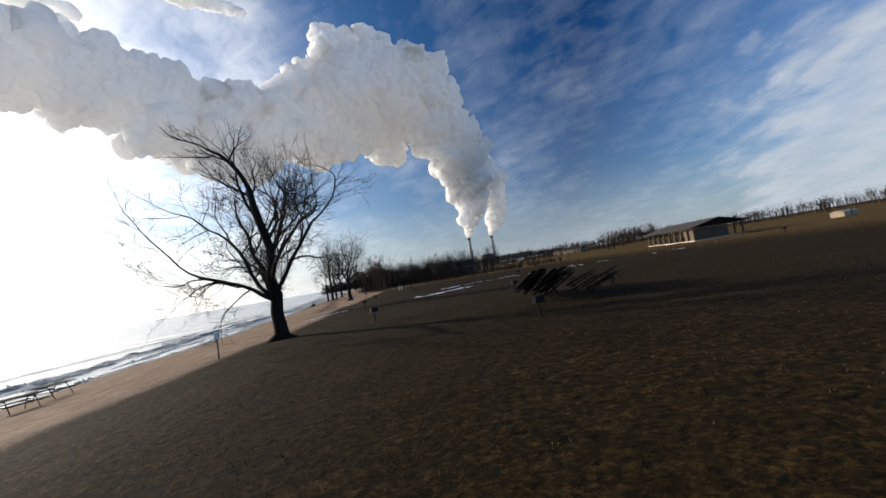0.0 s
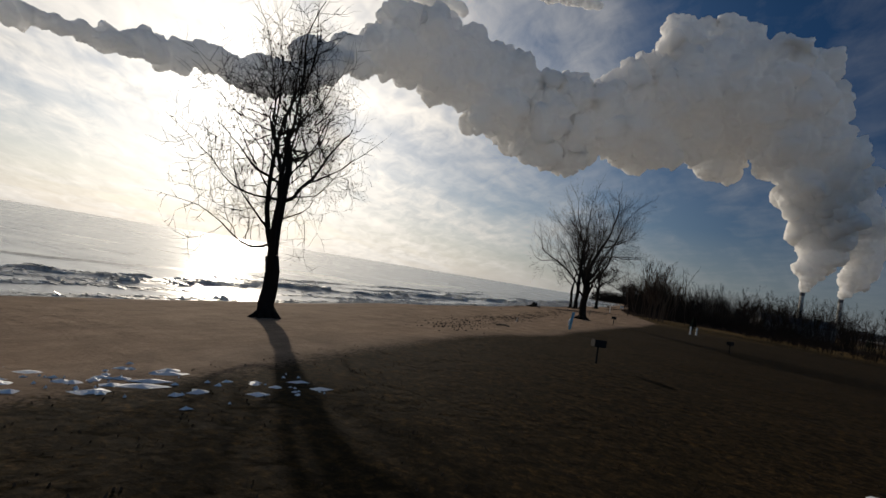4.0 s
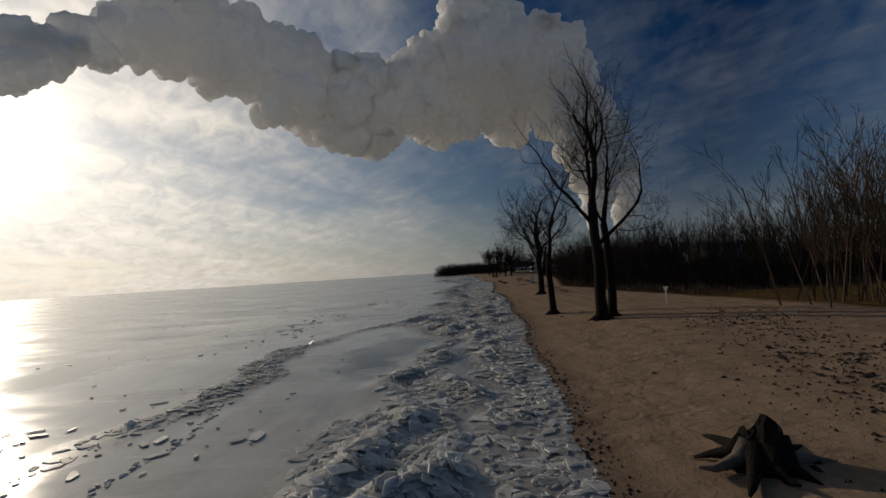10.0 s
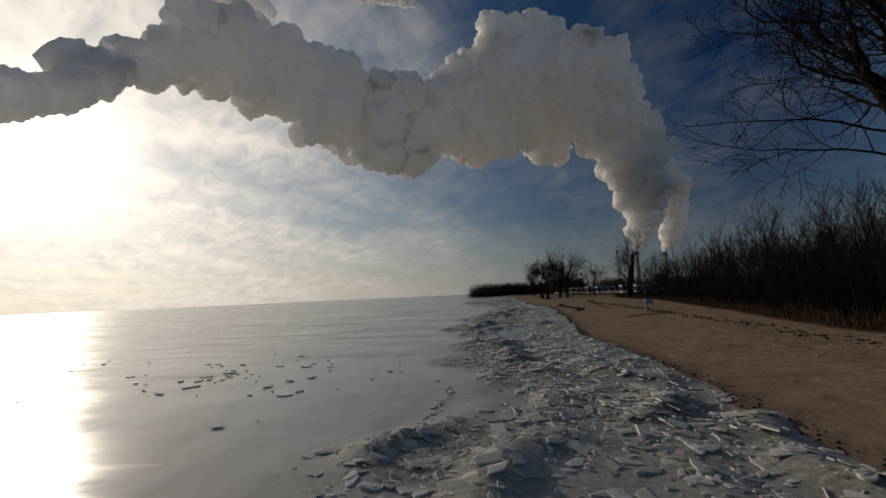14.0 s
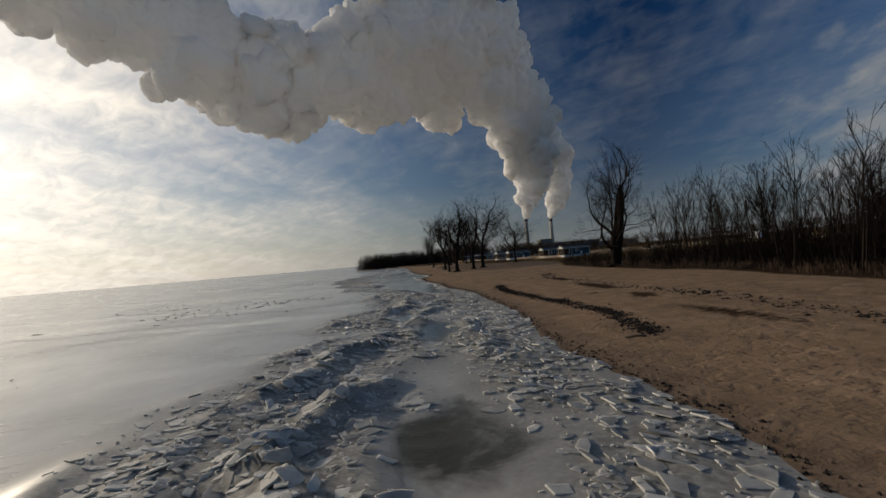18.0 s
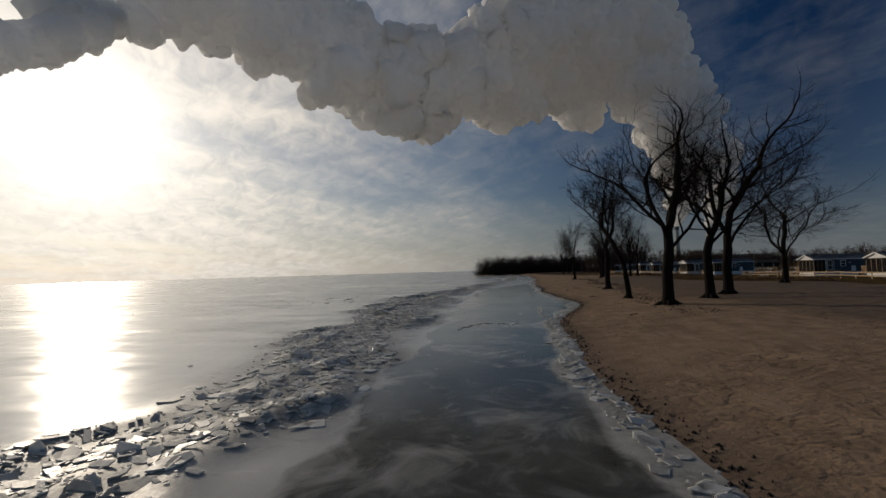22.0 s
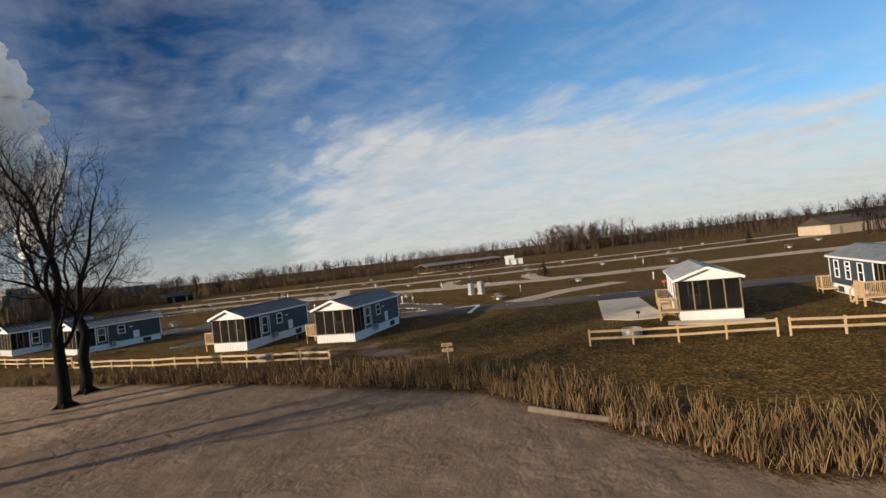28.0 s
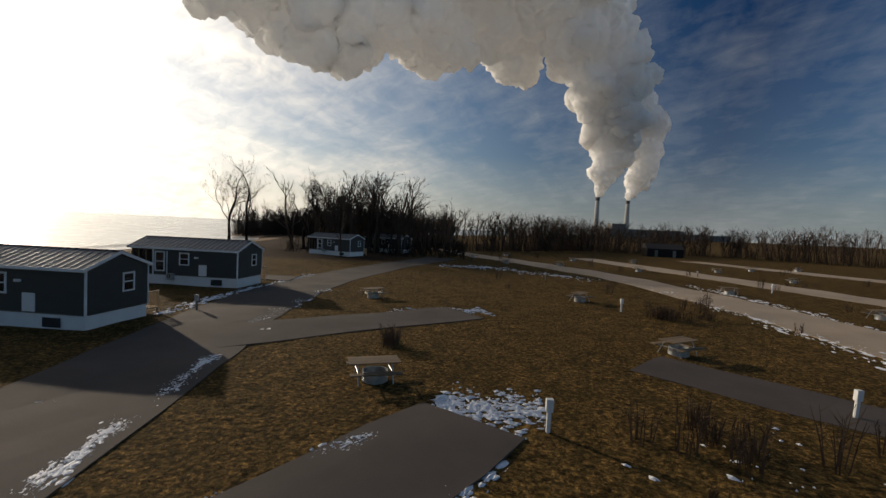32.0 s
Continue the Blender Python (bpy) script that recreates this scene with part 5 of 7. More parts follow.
    # side stair landing of new lumber
    if deck:
        dk = Shape().box(0.3, deck * h if deck > 0 else -h - 1.25, sk - 0.12, 1.6, h + 1.25 if deck > 0 else -h, sk + 0.0)
        landing = part("landing", dk, LUMBER, ob, "new lumber landing and stair")
        ya, yb = (h, h + 1.25) if deck > 0 else (-h - 1.25, -h)
        yo = yb if deck > 0 else ya
        for x in (0.35, 1.55):
            part("leg", Shape().box(x - 0.05, yo - 0.05, -0.35, x + 0.05, yo + 0.05, sk + 0.98), LUMBER, landing)
        br = Shape().beam((0.35, yo, sk + 0.95), (1.55, yo, sk + 0.95), 0.05, 0.09).beam((0.35, ya, sk + 0.95), (0.35, yb, sk + 0.95), 0.05, 0.09)
        part("railing", br, LUMBER, landing)
        for k in range(11):
            part("baluster", Shape().box(0.4 + k * 0.11, yo - 0.018, sk, 0.436 + k * 0.11, yo + 0.018, sk + 0.9), LUMBER, landing)
            q = ya + 0.05 + k * 0.11
            part("baluster", Shape().box(0.335, q, sk, 0.365, q + 0.036, sk + 0.9), LUMBER, landing)
        for k in range(4):
            st = Shape().box(1.62 + k * 0.27, ya + 0.1, sk - 0.2 - k * 0.19, 1.9 + k * 0.27, yb - 0.1, sk - 0.15 - k * 0.19)
            part("step", st, LUMBER, landing)
        for q in (ya + 0.08, yb - 0.08):
            sg = Shape()
            sg.beam((1.6, q, sk - 0.1), (2.7, q, -0.05), 0.05, 0.2)
            sg.beam((1.6, q, sk + 0.9), (2.7, q, 0.85), 0.05, 0.08)
            sg.box(2.65, q - 0.04, -0.3, 2.73, q + 0.04, 0.9)
            part("stringer", sg, LUMBER, landing)
    # window in the far end, and a small landing beside it
    e = Shape()
    for a in ((0.2, sk + 0.9, 1.0, sk + 0.98), (0.2, eave - 0.38, 1.0, eave - 0.3), (0.2, sk + 0.98, 0.28, eave - 0.38), (0.92, sk + 0.98, 1.0, eave - 0.38), (0.28, sk + 1.4, 0.92, sk + 1.46)):
        e.box(length + 0.009, a[0], a[1], length + 0.05, a[2], a[3])
    ew = part("end_window", e, WHITE, ob, "white framed sash window")
    part("pane", Shape().box(length + 0.009, 0.28, sk + 0.98, length + 0.02, 0.92, eave - 0.38), GLASS, ew)
    back = part("back_landing", Shape().box(length - 1.35, h + 0.01, 0.35, length - 0.15, h + 1.1, 0.45), LUMBER, ob, "small lumber landing by the back door")
    rl = Shape().beam((length - 0.15, h + 0.05, 1.35), (length - 0.15, h + 1.1, 1.35), 0.06, 0.09)
    part("railing", rl, LUMBER, back)
    for k in range(9):
        q = h + 0.08 + k * 0.12
        part("baluster", Shape().box(length - 0.17, q, 0.45, length - 0.13, q + 0.035, 1.3), LUMBER, back)
    for x in (length - 1.3, length - 0.2):
        part("leg", Shape().box(x - 0.045, h + 1.02, -0.35, x + 0.045, h + 1.11, 1.4), LUMBER, back)
    return ob


BLUE_CABIN = "dark blue park cabin with white trim and a screened porch"
GREY_CABIN = "grey-green park cabin with white trim and a screened porch"


def at_cabin(x, y, yaw):
    """The pose of a cabin from the middle of its porch end."""
    return pose(x, y, gz(x + 4, y) - 0.05, 0, 0, yaw)


CABINS = [(36.9, 350.95, 6.5, BLUE_SIDING, BLUE_CABIN), (34.3, 361.2, 6.5, BLUE_SIDING, BLUE_CABIN), (41.6, 321.6, 3, BLUE_SIDING, BLUE_CABIN), (44.2, 309.2, 3, BLUE_SIDING, BLUE_CABIN),
          (33.5, 387.2, -4, GREY_SIDING, GREY_CABIN), (33.4, 402.4, -4, GREY_SIDING, GREY_CABIN), (34.5, 446.8, -25, GREY_SIDING, GREY_CABIN), (41.5, 463.3, -25, GREY_SIDING, GREY_CABIN)]
for cx, cy, yaw, siding, lab in CABINS:
    cabin(at_cabin(cx, cy, yaw), siding, lab)

# ---- roads, pads, snow ----
def ribbon(name, line, width, material, label, category, lift=0.03, step=2.0, kind="structure"):
    """A paved strip along a line on the plan, draped on the ground, with an edge of its own thickness."""
    pts = []
    for (x0, y0), (x1, y1) in zip(line, line[1:]):
        n = max(1, int(math.hypot(x1 - x0, y1 - y0) / step))
        pts += [(x0 + (x1 - x0) * k / n, y0 + (y1 - y0) * k / n) for k in range(n)]
    pts.append(line[-1])
    for _ in range(3):
        pts = [pts[0]] + [((a[0] + 2 * b[0] + c[0]) / 4, (a[1] + 2 * b[1] + c[1]) / 4) for a, b, c in zip(pts, pts[1:], pts[2:])] + [pts[-1]]
    rng = random.Random(len(pts))
    s = Shape()
    for i, (x, y) in enumerate(pts):
        a, b = pts[max(0, i - 1)], pts[min(len(pts) - 1, i + 1)]
        d = math.hypot(b[0] - a[0], b[1] - a[1])
        nx, ny = (b[1] - a[1]) / d, -(b[0] - a[0]) / d
        w = width / 2 + rng.uniform(-0.08, 0.08)
        for k, dz in ((-1.0, -0.25), (-1.0, 0), (-0.5, 0.015), (0, 0.02), (0.5, 0.015), (1.0, 0), (1.0, -0.25)):
            u, v = x + nx * w * k, y + ny * w * k
            s.v.append((u, v, gz(u, v) + lift + dz))
    for i in range(len(pts) - 1):
        for k in range(6):
            a = i * 7 + k
            s.f.append((a, a + 1, a + 8, a + 7))
    return single(name, s, material, label, category, kind=kind)


def slab(name, poly, material, label, category, lift=0.03, kind="structure"):
    """A flat paved area with a rim."""
    n = len(poly)
    z = sum(gz(x, y) for x, y in poly) / n + 0.02 + lift
    s = Shape().add([(x, y, z) for x, y in poly] + [(x, y, z - 0.4) for x, y in poly], [tuple(range(n))] + [(k + n, (k + 1) % n + n, (k + 1) % n, k) for k in range(n)])
    return single(name, s, material, label, category, kind=kind)


ribbon("road", [(70, 280), (64, 308), (60, 322), (57, 334), (54.3, 344), (51.6, 353), (50.4, 362), (49.2, 376), (47, 390), (46.6, 402), (48.5, 416), (52, 430), (58, 448)], 5.6, ASPHALT, "worn asphalt road past the cabins", "road", 0.035)
ribbon("road", [(56, 486), (62, 468), (74, 446), (83, 425), (86, 400), (85.5, 385), (86, 355), (91, 335), (100, 313), (116, 270)], 6.4, GRAVEL_ROAD, "pale campground loop road", "road", 0.03)
ribbon("road", [(90, 470), (98, 440), (106, 405), (117, 372), (136, 336), (160, 295), (185, 260)], 6.6, GRAVEL_ROAD, "pale outer loop road", "road", 0.025)
ribbon("road", [(120, 480), (136, 430), (150, 380), (172, 330), (205, 280)], 7.0, GRAVEL_ROAD, "pale far loop road", "road", 0.02)
ribbon("pavement", [(50.5, 363.6), (54.0, 367.2), (60.8, 376.9)], 3.7, ASPHALT, "asphalt parking spur of a campsite", "parking spur", 0.045)
ribbon("pavement", [(48.5, 384.5), (53, 388.2), (61, 394.2)], 4.2, ASPHALT, "asphalt parking spur of a campsite", "parking spur", 0.045)
ribbon("pavement", [(55.4, 348.2), (58.3, 351.8), (62.8, 360.5)], 3.4, ASPHALT, "asphalt parking spur of a campsite", "parking spur", 0.045)
ribbon("pavement", [(83, 372), (76, 377), (69, 384)], 3.4, ASPHALT, "asphalt parking spur of a campsite", "parking spur", 0.02)
ribbon("pavement", [(58, 341), (66, 337), (74, 330)], 3.4, GRAVEL_ROAD, "pale parking spur of a campsite", "parking spur", 0.02)
ribbon("pavement", [(92, 345), (100, 350), (108, 352)], 3.4, GRAVEL_ROAD, "pale parking spur of a campsite", "parking spur", 0.015)
ribbon("pavement", [(88, 362), (96, 368), (106, 370)], 3.4, GRAVEL_ROAD, "pale parking spur of a campsite", "parking spur", 0.015)
ribbon("pavement", [(90, 392), (98, 398), (103, 402)], 3.4, GRAVEL_ROAD, "pale parking spur of a campsite", "parking spur", 0.015)
slab("pavement", [(45.3, 355.6), (48.8, 356.0), (48.6, 358.8), (45.0, 358.6)], ASPHALT, "asphalt pad between road and cabin", "driveway", 0.03)
slab("pavement", [(35.5, 369.4), (43.5, 366.2), (47.6, 366.0), (47.2, 372.6), (43, 372.9), (36, 372.4)], ASPHALT, "wide asphalt driveway between the cabins", "driveway", 0.03)
slab("pavement", [(54.4, 330.7), (43.1, 329.0), (42.4, 327.0), (43.0, 324.7), (44.7, 324.5), (47.1, 325.2), (55.6, 326.8)], CONCRETE, "pale concrete walk to the blue cabin", "walk", 0.04)
slab("pavement", [(40.2, 318.6), (40.2, 324.4), (41.5, 324.4), (41.5, 318.6)], CONCRETE, "pale concrete apron before the porch", "apron", 0.02)
slab("pavement", [(44.8, 324.3), (43.4, 323.75), (50.9, 324.1), (50.9, 325.0)], CONCRETE, "pale sandy apron along the cabin", "apron", 0.02)
slab("pavement", [(44.6, 405.6), (44.2, 409.5), (41, 409.8), (41, 406.2)], ASPHALT, "asphalt pad of the far cabin", "driveway", 0.03)
slab("trim", [(50.9, 343.6), (56.2, 344.6), (56.1, 345.0), (50.8, 344.0)], WHITE, "white stop line across the road", "road marking", 0.062)


def snow_along(name, line, spread, n, seed, big=0.9, label="thin old snow along the pavement's edge"):
    """Scraps of old snow, low and ragged, along a line."""
    rng = random.Random(seed)
    s = Shape()
    for _ in range(int(n * 7)):
        k = rng.uniform(0, len(line) - 1.001)
        (x0, y0), (x1, y1) = line[int(k)], line[int(k) + 1]
        f = k - int(k)
        d = math.hypot(x1 - x0, y1 - y0)
        o = rng.gauss(0, spread * (0.5 + 0.9 * abs(math.sin(k * 7.3))))
        x, y = x0 + (x1 - x0) * f + (y1 - y0) / d * o, y0 + (y1 - y0) * f - (x1 - x0) / d * o
        r = big * 0.36 * rng.random() ** 2.6 + 0.02
        a0, m = rng.uniform(0, 6.28), 7
        el = rng.uniform(1, 2.4)
        ux, uy = (x1 - x0) / d, (y1 - y0) / d
        z = gz(x, y) + 0.03
        top = len(s.v)
        s.v.append((x, y, z + 0.012 + 0.03 * r))
        for q in range(m):
            a = a0 + 6.283 * q / m
            p, t = r * rng.uniform(0.35, 1.2) * math.cos(a) * el, r * rng.uniform(0.35, 1.2) * math.sin(a)
            s.v.append((x + ux * p + uy * t, y + uy * p - ux * t, z - 0.03))
        for q in range(m):
            s.f.append((top, top + 1 + q, top + 1 + (q + 1) % m))
    return single(name, s, SNOW, label, "snow", kind="stuff")


snow_along("snow", [(57.3, 345.0), (54.6, 351.5), (53.6, 357), (53.0, 362.6)], 0.2, 360, 1, 0.55)
snow_along("snow", [(52.6, 363.2), (54.6, 364.6), (61.6, 374.6)], 0.16, 60, 2, 0.4)
snow_along("snow", [(52.2, 368.3), (51.4, 375), (50.3, 382)], 0.13, 420, 3, 0.6)
snow_along("snow", [(52.4, 368.0), (57, 374.0), (60.3, 378.3)], 0.16, 150, 4, 0.45)
snow_along("snow", [(59.8, 378.0), (63.2, 377.8)], 0.6, 90, 5, 0.4, "old snow at the end of the spur")
snow_along("snow", [(56.0, 392.4), (62.5, 395.2)], 0.6, 90, 6, 0.4, "old snow at the end of the spur")
snow_along("snow", [(49.6, 385.5), (49.0, 392), (49.2, 402)], 0.3, 120, 7, 0.6)
snow_along("snow", [(46.9, 366.0), (47.7, 360), (48.2, 358.9)], 0.4, 170, 8, 0.45)
snow_along("snow", [(41.6, 372.5), (44.6, 372.9), (46.2, 372.8)], 0.25, 110, 9, 0.45)
snow_along("snow", [(43.2, 389), (43.6, 400), (45, 412)], 0.3, 90, 10, 0.5)
snow_along("snow", [(60.6, 361.6), (59.2, 356), (57.4, 352.6)], 0.35, 130, 11, 0.45)
snow_along("snow", [(64.8, 361), (62, 355.5), (60.4, 352)], 0.2, 60, 12, 0.4)
snow_along("snow", [(54.2, 344), (58.4, 333), (61, 324)], 0.5, 110, 13, 0.5)
snow_along("snow", [(66, 376), (70, 370), (76, 364)], 1.6, 14, 14, 0.35, "scraps of snow in the dead grass")
snow_along("snow", [(82.4, 425), (82.8, 402), (82.4, 386), (83, 362)], 0.5, 130, 15, 0.7)
snow_along("snow", [(89.4, 420), (89.2, 396), (88.6, 370), (91, 350)], 0.5, 110, 16, 0.7)
snow_along("snow", [(58, 431), (66, 432), (78, 420)], 1.2, 60, 17, 0.8, "scraps of snow by the road")
snow_along("snow", [(-4, -18), (0.5, -12.6)], 0.6, 14, 18, 0.7, "old snow at the edge of the sand")
snow_along("snow", [(9.6, -13), (13.5, -12.2), (18, -8)], 0.8, 34, 19, 1.0, "old snow on the turf")
snow_along("snow", [(16, 2.2), (19, 1.4), (26, 8)], 0.6, 10, 20, 0.8, "old snow on the turf")
snow_along("snow", [(25, 6), (40, 4), (60, -8)], 1.2, 10, 21, 1.2, "old snow on the meadow")


def road_marks():
    """Painted marks and snow-filled joints in the asphalt."""
    for x, y, a in ((52.4, 366.0, 30), (51.4, 352.0, 10), (50.5, 386.5, 20)):
        ob = thing("road_marking", pose(x, y, gz(x, y) + 0.06, 0, 0, a), "small white painted marks on the asphalt", "road marking")
        for k in (-0.2, 0.12):
            part("bar", Shape().box(k, -0.16, -0.01, k + 0.17, 0.16, 0.004), WHITE, ob)


road_marks()
snow_along("snow", [(46.8, 361.6), (48.4, 362.0), (52.8, 362.8)], 0.03, 16, 31, 0.12, "snow lying in a joint across the road")
snow_along("snow", [(46.6, 376.2), (51.2, 377.0)], 0.04, 14, 32, 0.2, "snow lying in a joint across the road")
snow_along("snow", [(36, 372.6), (43, 373.1)], 0.05, 22, 33, 0.2, "thin snow along the driveway's edge")

# ---- broken ice ----
def plate_mesh(rng):
    n = rng.choice((4, 5, 5, 6))
    t = rng.uniform(0.025, 0.05)
    a0 = rng.uniform(0, 6.28)
    ring = []
    for k in range(n):
        a, r = a0 + 6.283 * (k + rng.uniform(-0.25, 0.25)) / n, rng.uniform(0.6, 1.0)
        ring.append((math.cos(a) * r, math.sin(a) * r * rng.uniform(0.6, 0.9)))
    pts = [(x, y, t / 2) for x, y in ring] + [(x * 1.03, y * 1.03, -t / 2) for x, y in ring]
    faces = [tuple(range(n)), tuple(range(2 * n - 1, n - 1, -1))] + [(k + n, (k + 1) % n + n, (k + 1) % n, k) for k in range(n)]
    return pts, faces


def plate_lie(x, y):
    """Height and cross slope of the ice under a plate."""
    return ice_z(x, y), (ice_z(x + 0.3, y) - ice_z(x - 0.3, y)) / 0.6


def plate_pose(rng, x, y, g, z, slope):
    """Plates lie shingled: most lean a little the same way, a few stand up."""
    size = 0.06 + 0.46 * rng.random() ** 3.0
    tilt = 4 * g + abs(rng.gauss(0, 5 if rng.random() < 0.88 else 22)) * min(1, g * 1.4)
    way = 1.2 + 0.9 * math.sin(x * 0.5 + y * 0.21) + rng.gauss(0, 0.5)
    m = Matrix.Translation((x, y, z + 0.01 + 0.04 * g * rng.random())) @ Matrix.Rotation(-math.atan(slope) * 0.9, 4, "Y") @ Matrix.Rotation(way, 4, "Z") @ Matrix.Rotation(radians(tilt), 4, "X") @ Matrix.Rotation(rng.uniform(0, 6.28), 4, "Z")
    return m @ Matrix.Diagonal((size, size * rng.uniform(0.45, 1.0), 1.0 if size > 0.25 else 0.7, 1))


def ice_field():
    rng = random.Random(404)
    kinds = [plate_mesh(rng) for _ in range(24)]
    # the plates that lie beside the way, each on its own
    base = thing("ice_ridge", pose(0, 0, 0), "pressure ridge of broken grey ice plates along the shore", "ice ridge")
    meshes = [Shape().add(p, f).mesh("ice_plate", RUBBLE) for p, f in kinds]
    near = [(50, 66), (92, 108), (108, 132), (186, 206), (272, 296)]
    count = 0
    while count < 290:
        y0, y1 = near[count % 5]
        y = rng.uniform(y0, y1)
        x = rng.uniform(-26, -6)
        g = float(ridge(np.array(x), np.array(y)))
        if g < 0.45 or x > shore(y):
            continue
        ob = new("ice_plate", rng.choice(meshes))
        z, slope = plate_lie(np.array(x), np.array(y))
        m = plate_pose(rng, x, y, g, float(z), float(slope))
        s = rng.uniform(1.2, 1.9)
        ob.matrix_basis = m @ Matrix.Diagonal((s, s, 1.1, 1))
        ob.parent = base
        count += 1
    # the rest
    s = Shape()
    gen = np.random.default_rng(405)
    ys = np.where(gen.random(300000) < 0.3, gen.uniform(-30, 70, 300000), gen.uniform(46, 350, 300000))
    xs = gen.uniform(-34, 0, 300000)
    gs = ridge(xs, ys)
    keep = np.flatnonzero((gen.random(300000) < (gs - 0.3) * 1.6) & (xs < shore(ys) + 0.2))[:46000]
    zs, slopes = plate_lie(xs[keep], ys[keep])
    for x, y, g, z, slope in zip(xs[keep].tolist(), ys[keep].tolist(), gs[keep].tolist(), zs.tolist(), slopes.tolist()):
        p, f = rng.choice(kinds)
        s.add(p, f, plate_pose(rng, x, y, g, z, slope))
    # scattered slivers on the smooth ice
    for _ in range(700):
        y, x = rng.uniform(0, 360), rng.uniform(-60, -14)
        p, f = rng.choice(kinds)
        c = 0.10 * wob(np.array(x), np.array(y), 0.12, 9)
        if c < 0.03:
            continue
        k = rng.uniform(0.05, 0.22)
        s.add(p, f, Matrix.Translation((x, y, 0.03)) @ Matrix.Rotation(rng.uniform(0, 6.28), 4, "Z") @ Matrix.Rotation(radians(rng.uniform(0, 18)), 4, "X") @ Matrix.Diagonal((k, k, 0.6, 1)))
    # flat floes frozen in farther out
    for fx, fy, fw, fl, n in ((-37, 222, 9, 9, 60), (-27, 228, 7, 6, 70), (-30, 130, 8, 7, 60), (-50, 240, 8, 10, 30), (-28, 66, 8, 7, 60), (-33, 100, 3, 14, 60), (-38, 300, 9, 12, 50)):
        for _ in range(n):
            x, y, k = rng.gauss(fx, fw / 2), rng.gauss(fy, fl / 2), 0.06 + 0.3 * rng.random() ** 2
            p, f = rng.choice(kinds)
            s.add(p, f, Matrix.Translation((x, y, 0.03)) @ Matrix.Rotation(rng.uniform(0, 6.28), 4, "Z") @ Matrix.Rotation(radians(rng.uniform(0, 6)), 4, "X") @ Matrix.Diagonal((k * 1.6, k, 0.9, 1)))
    rest = part("broken_ice", s, RUBBLE, base, "heaped broken ice plates")
    rest["kind"] = "stuff"

    # thin upstanding cracks
    for k, line in enumerate([[(-21.3, 107.4), (-21.3, 109.8), (-19.4, 114), (-18.4, 122), (-18.2, 126)], [(-8.1, 309.6), (-7.7, 306), (-7.9, 301.9)], [(-13.7, 261.8), (-12.2, 265.2), (-9.9, 264.5), (-9.3, 265.5)],
                              [(-16.1, 331), (-16.1, 337.6), (-14.8, 348.2)], [(-16.3, 309.6), (-16.6, 304), (-15.7, 300.1)], [(-16.0, 214), (-16.1, 220.7), (-16.9, 225), (-18.5, 234)], [(-25.4, 58), (-25.0, 66), (-27, 74)], [(-6.9, 268), (-7.6, 272), (-7.2, 280)]]):
        c = Shape()
        for (x0, y0), (x1, y1) in zip(line, line[1:]):
            d = math.hypot(x1 - x0, y1 - y0)
            for i in range(int(d / 0.16)):
                f = i / (d / 0.16)
                x, y = x0 + (x1 - x0) * f + rng.gauss(0, 0.11), y0 + (y1 - y0) * f + rng.gauss(0, 0.07)
                p, q = rng.choice(kinds)
                kx = rng.uniform(0.06, 0.2)
                c.add(p, q, Matrix.Translation((x, y, 0.025)) @ Matrix.Rotation(math.atan2(y1 - y0, x1 - x0) + rng.gauss(0, 0.4), 4, "Z") @ Matrix.Rotation(radians(rng.uniform(4, 26)), 4, "X") @ Matrix.Diagonal((kx, kx * 0.7, 0.7, 1)))
        single("ice_crack", c, RUBBLE, "thin raised crack of splintered ice on the lake", "ice crack", "cracks in the lake ice", "stuff")


ice_field()

# ---- things on the turf and the sand ----
def picnic_table(m, wood_, label, group, metal=None):
    ob = thing("picnic_table", m, label, "picnic table", group)
    for k in range(5):
        y = -0.36 + k * 0.18
        part("board", Shape().box(-0.92, y - 0.083, 0.715, 0.92, y + 0.083, 0.755), wood_, ob)
    for sgn in (-1, 1):
        for k in range(2):
            y = sgn * (0.66 + k * 0.15)
            part("bench_board", Shape().box(-0.92, y - 0.07, 0.425, 0.92, y + 0.07, 0.465), wood_, ob)
    for x in (-0.62, 0.62):
        f = Shape().tube([(x, -0.62, 0.02), (x, -0.28, 0.68), (x, 0.28, 0.68), (x, 0.62, 0.02)], [0.024] * 4, 6)
        f.tube([(x, -0.8, 0.40), (x, 0.8, 0.40)], [0.022] * 2, 6)
        part("frame", f, metal or STEEL, ob, "bent steel tube frame")
    return ob


first = picnic_table(pose(0, 0, -50), TABLE_WOOD, "picnic table with pale boards standing over a fire ring", "campsite tables")
dark_table = picnic_table(pose(5, 0, -50), BLACK_WOOD, "dark picnic table tipped up and stacked with others", "stacked tables", BLACK_IRON)


def fire_ring():
    ob = thing("fire_ring", pose(9, 0, -50), "corrugated galvanised steel fire ring in the dead grass", "fire ring", "campsite fire rings")
    part("wall", Shape().ring((0, 0), 0.46, -0.15, 0.36, 0.03, 28), STEEL, ob)
    for z in (0.0, 0.09, 0.18, 0.27, 0.34):
        part("corrugation", Shape().ring((0, 0), 0.475, z, z + 0.035, 0.03, 28), STEEL, ob)
    part("ash_bed", Shape().tube([(0, 0, -0.1), (0, 0, 0.02)], [0.42, 0.42], 16), DARK, ob, "cold ashes")
    return ob


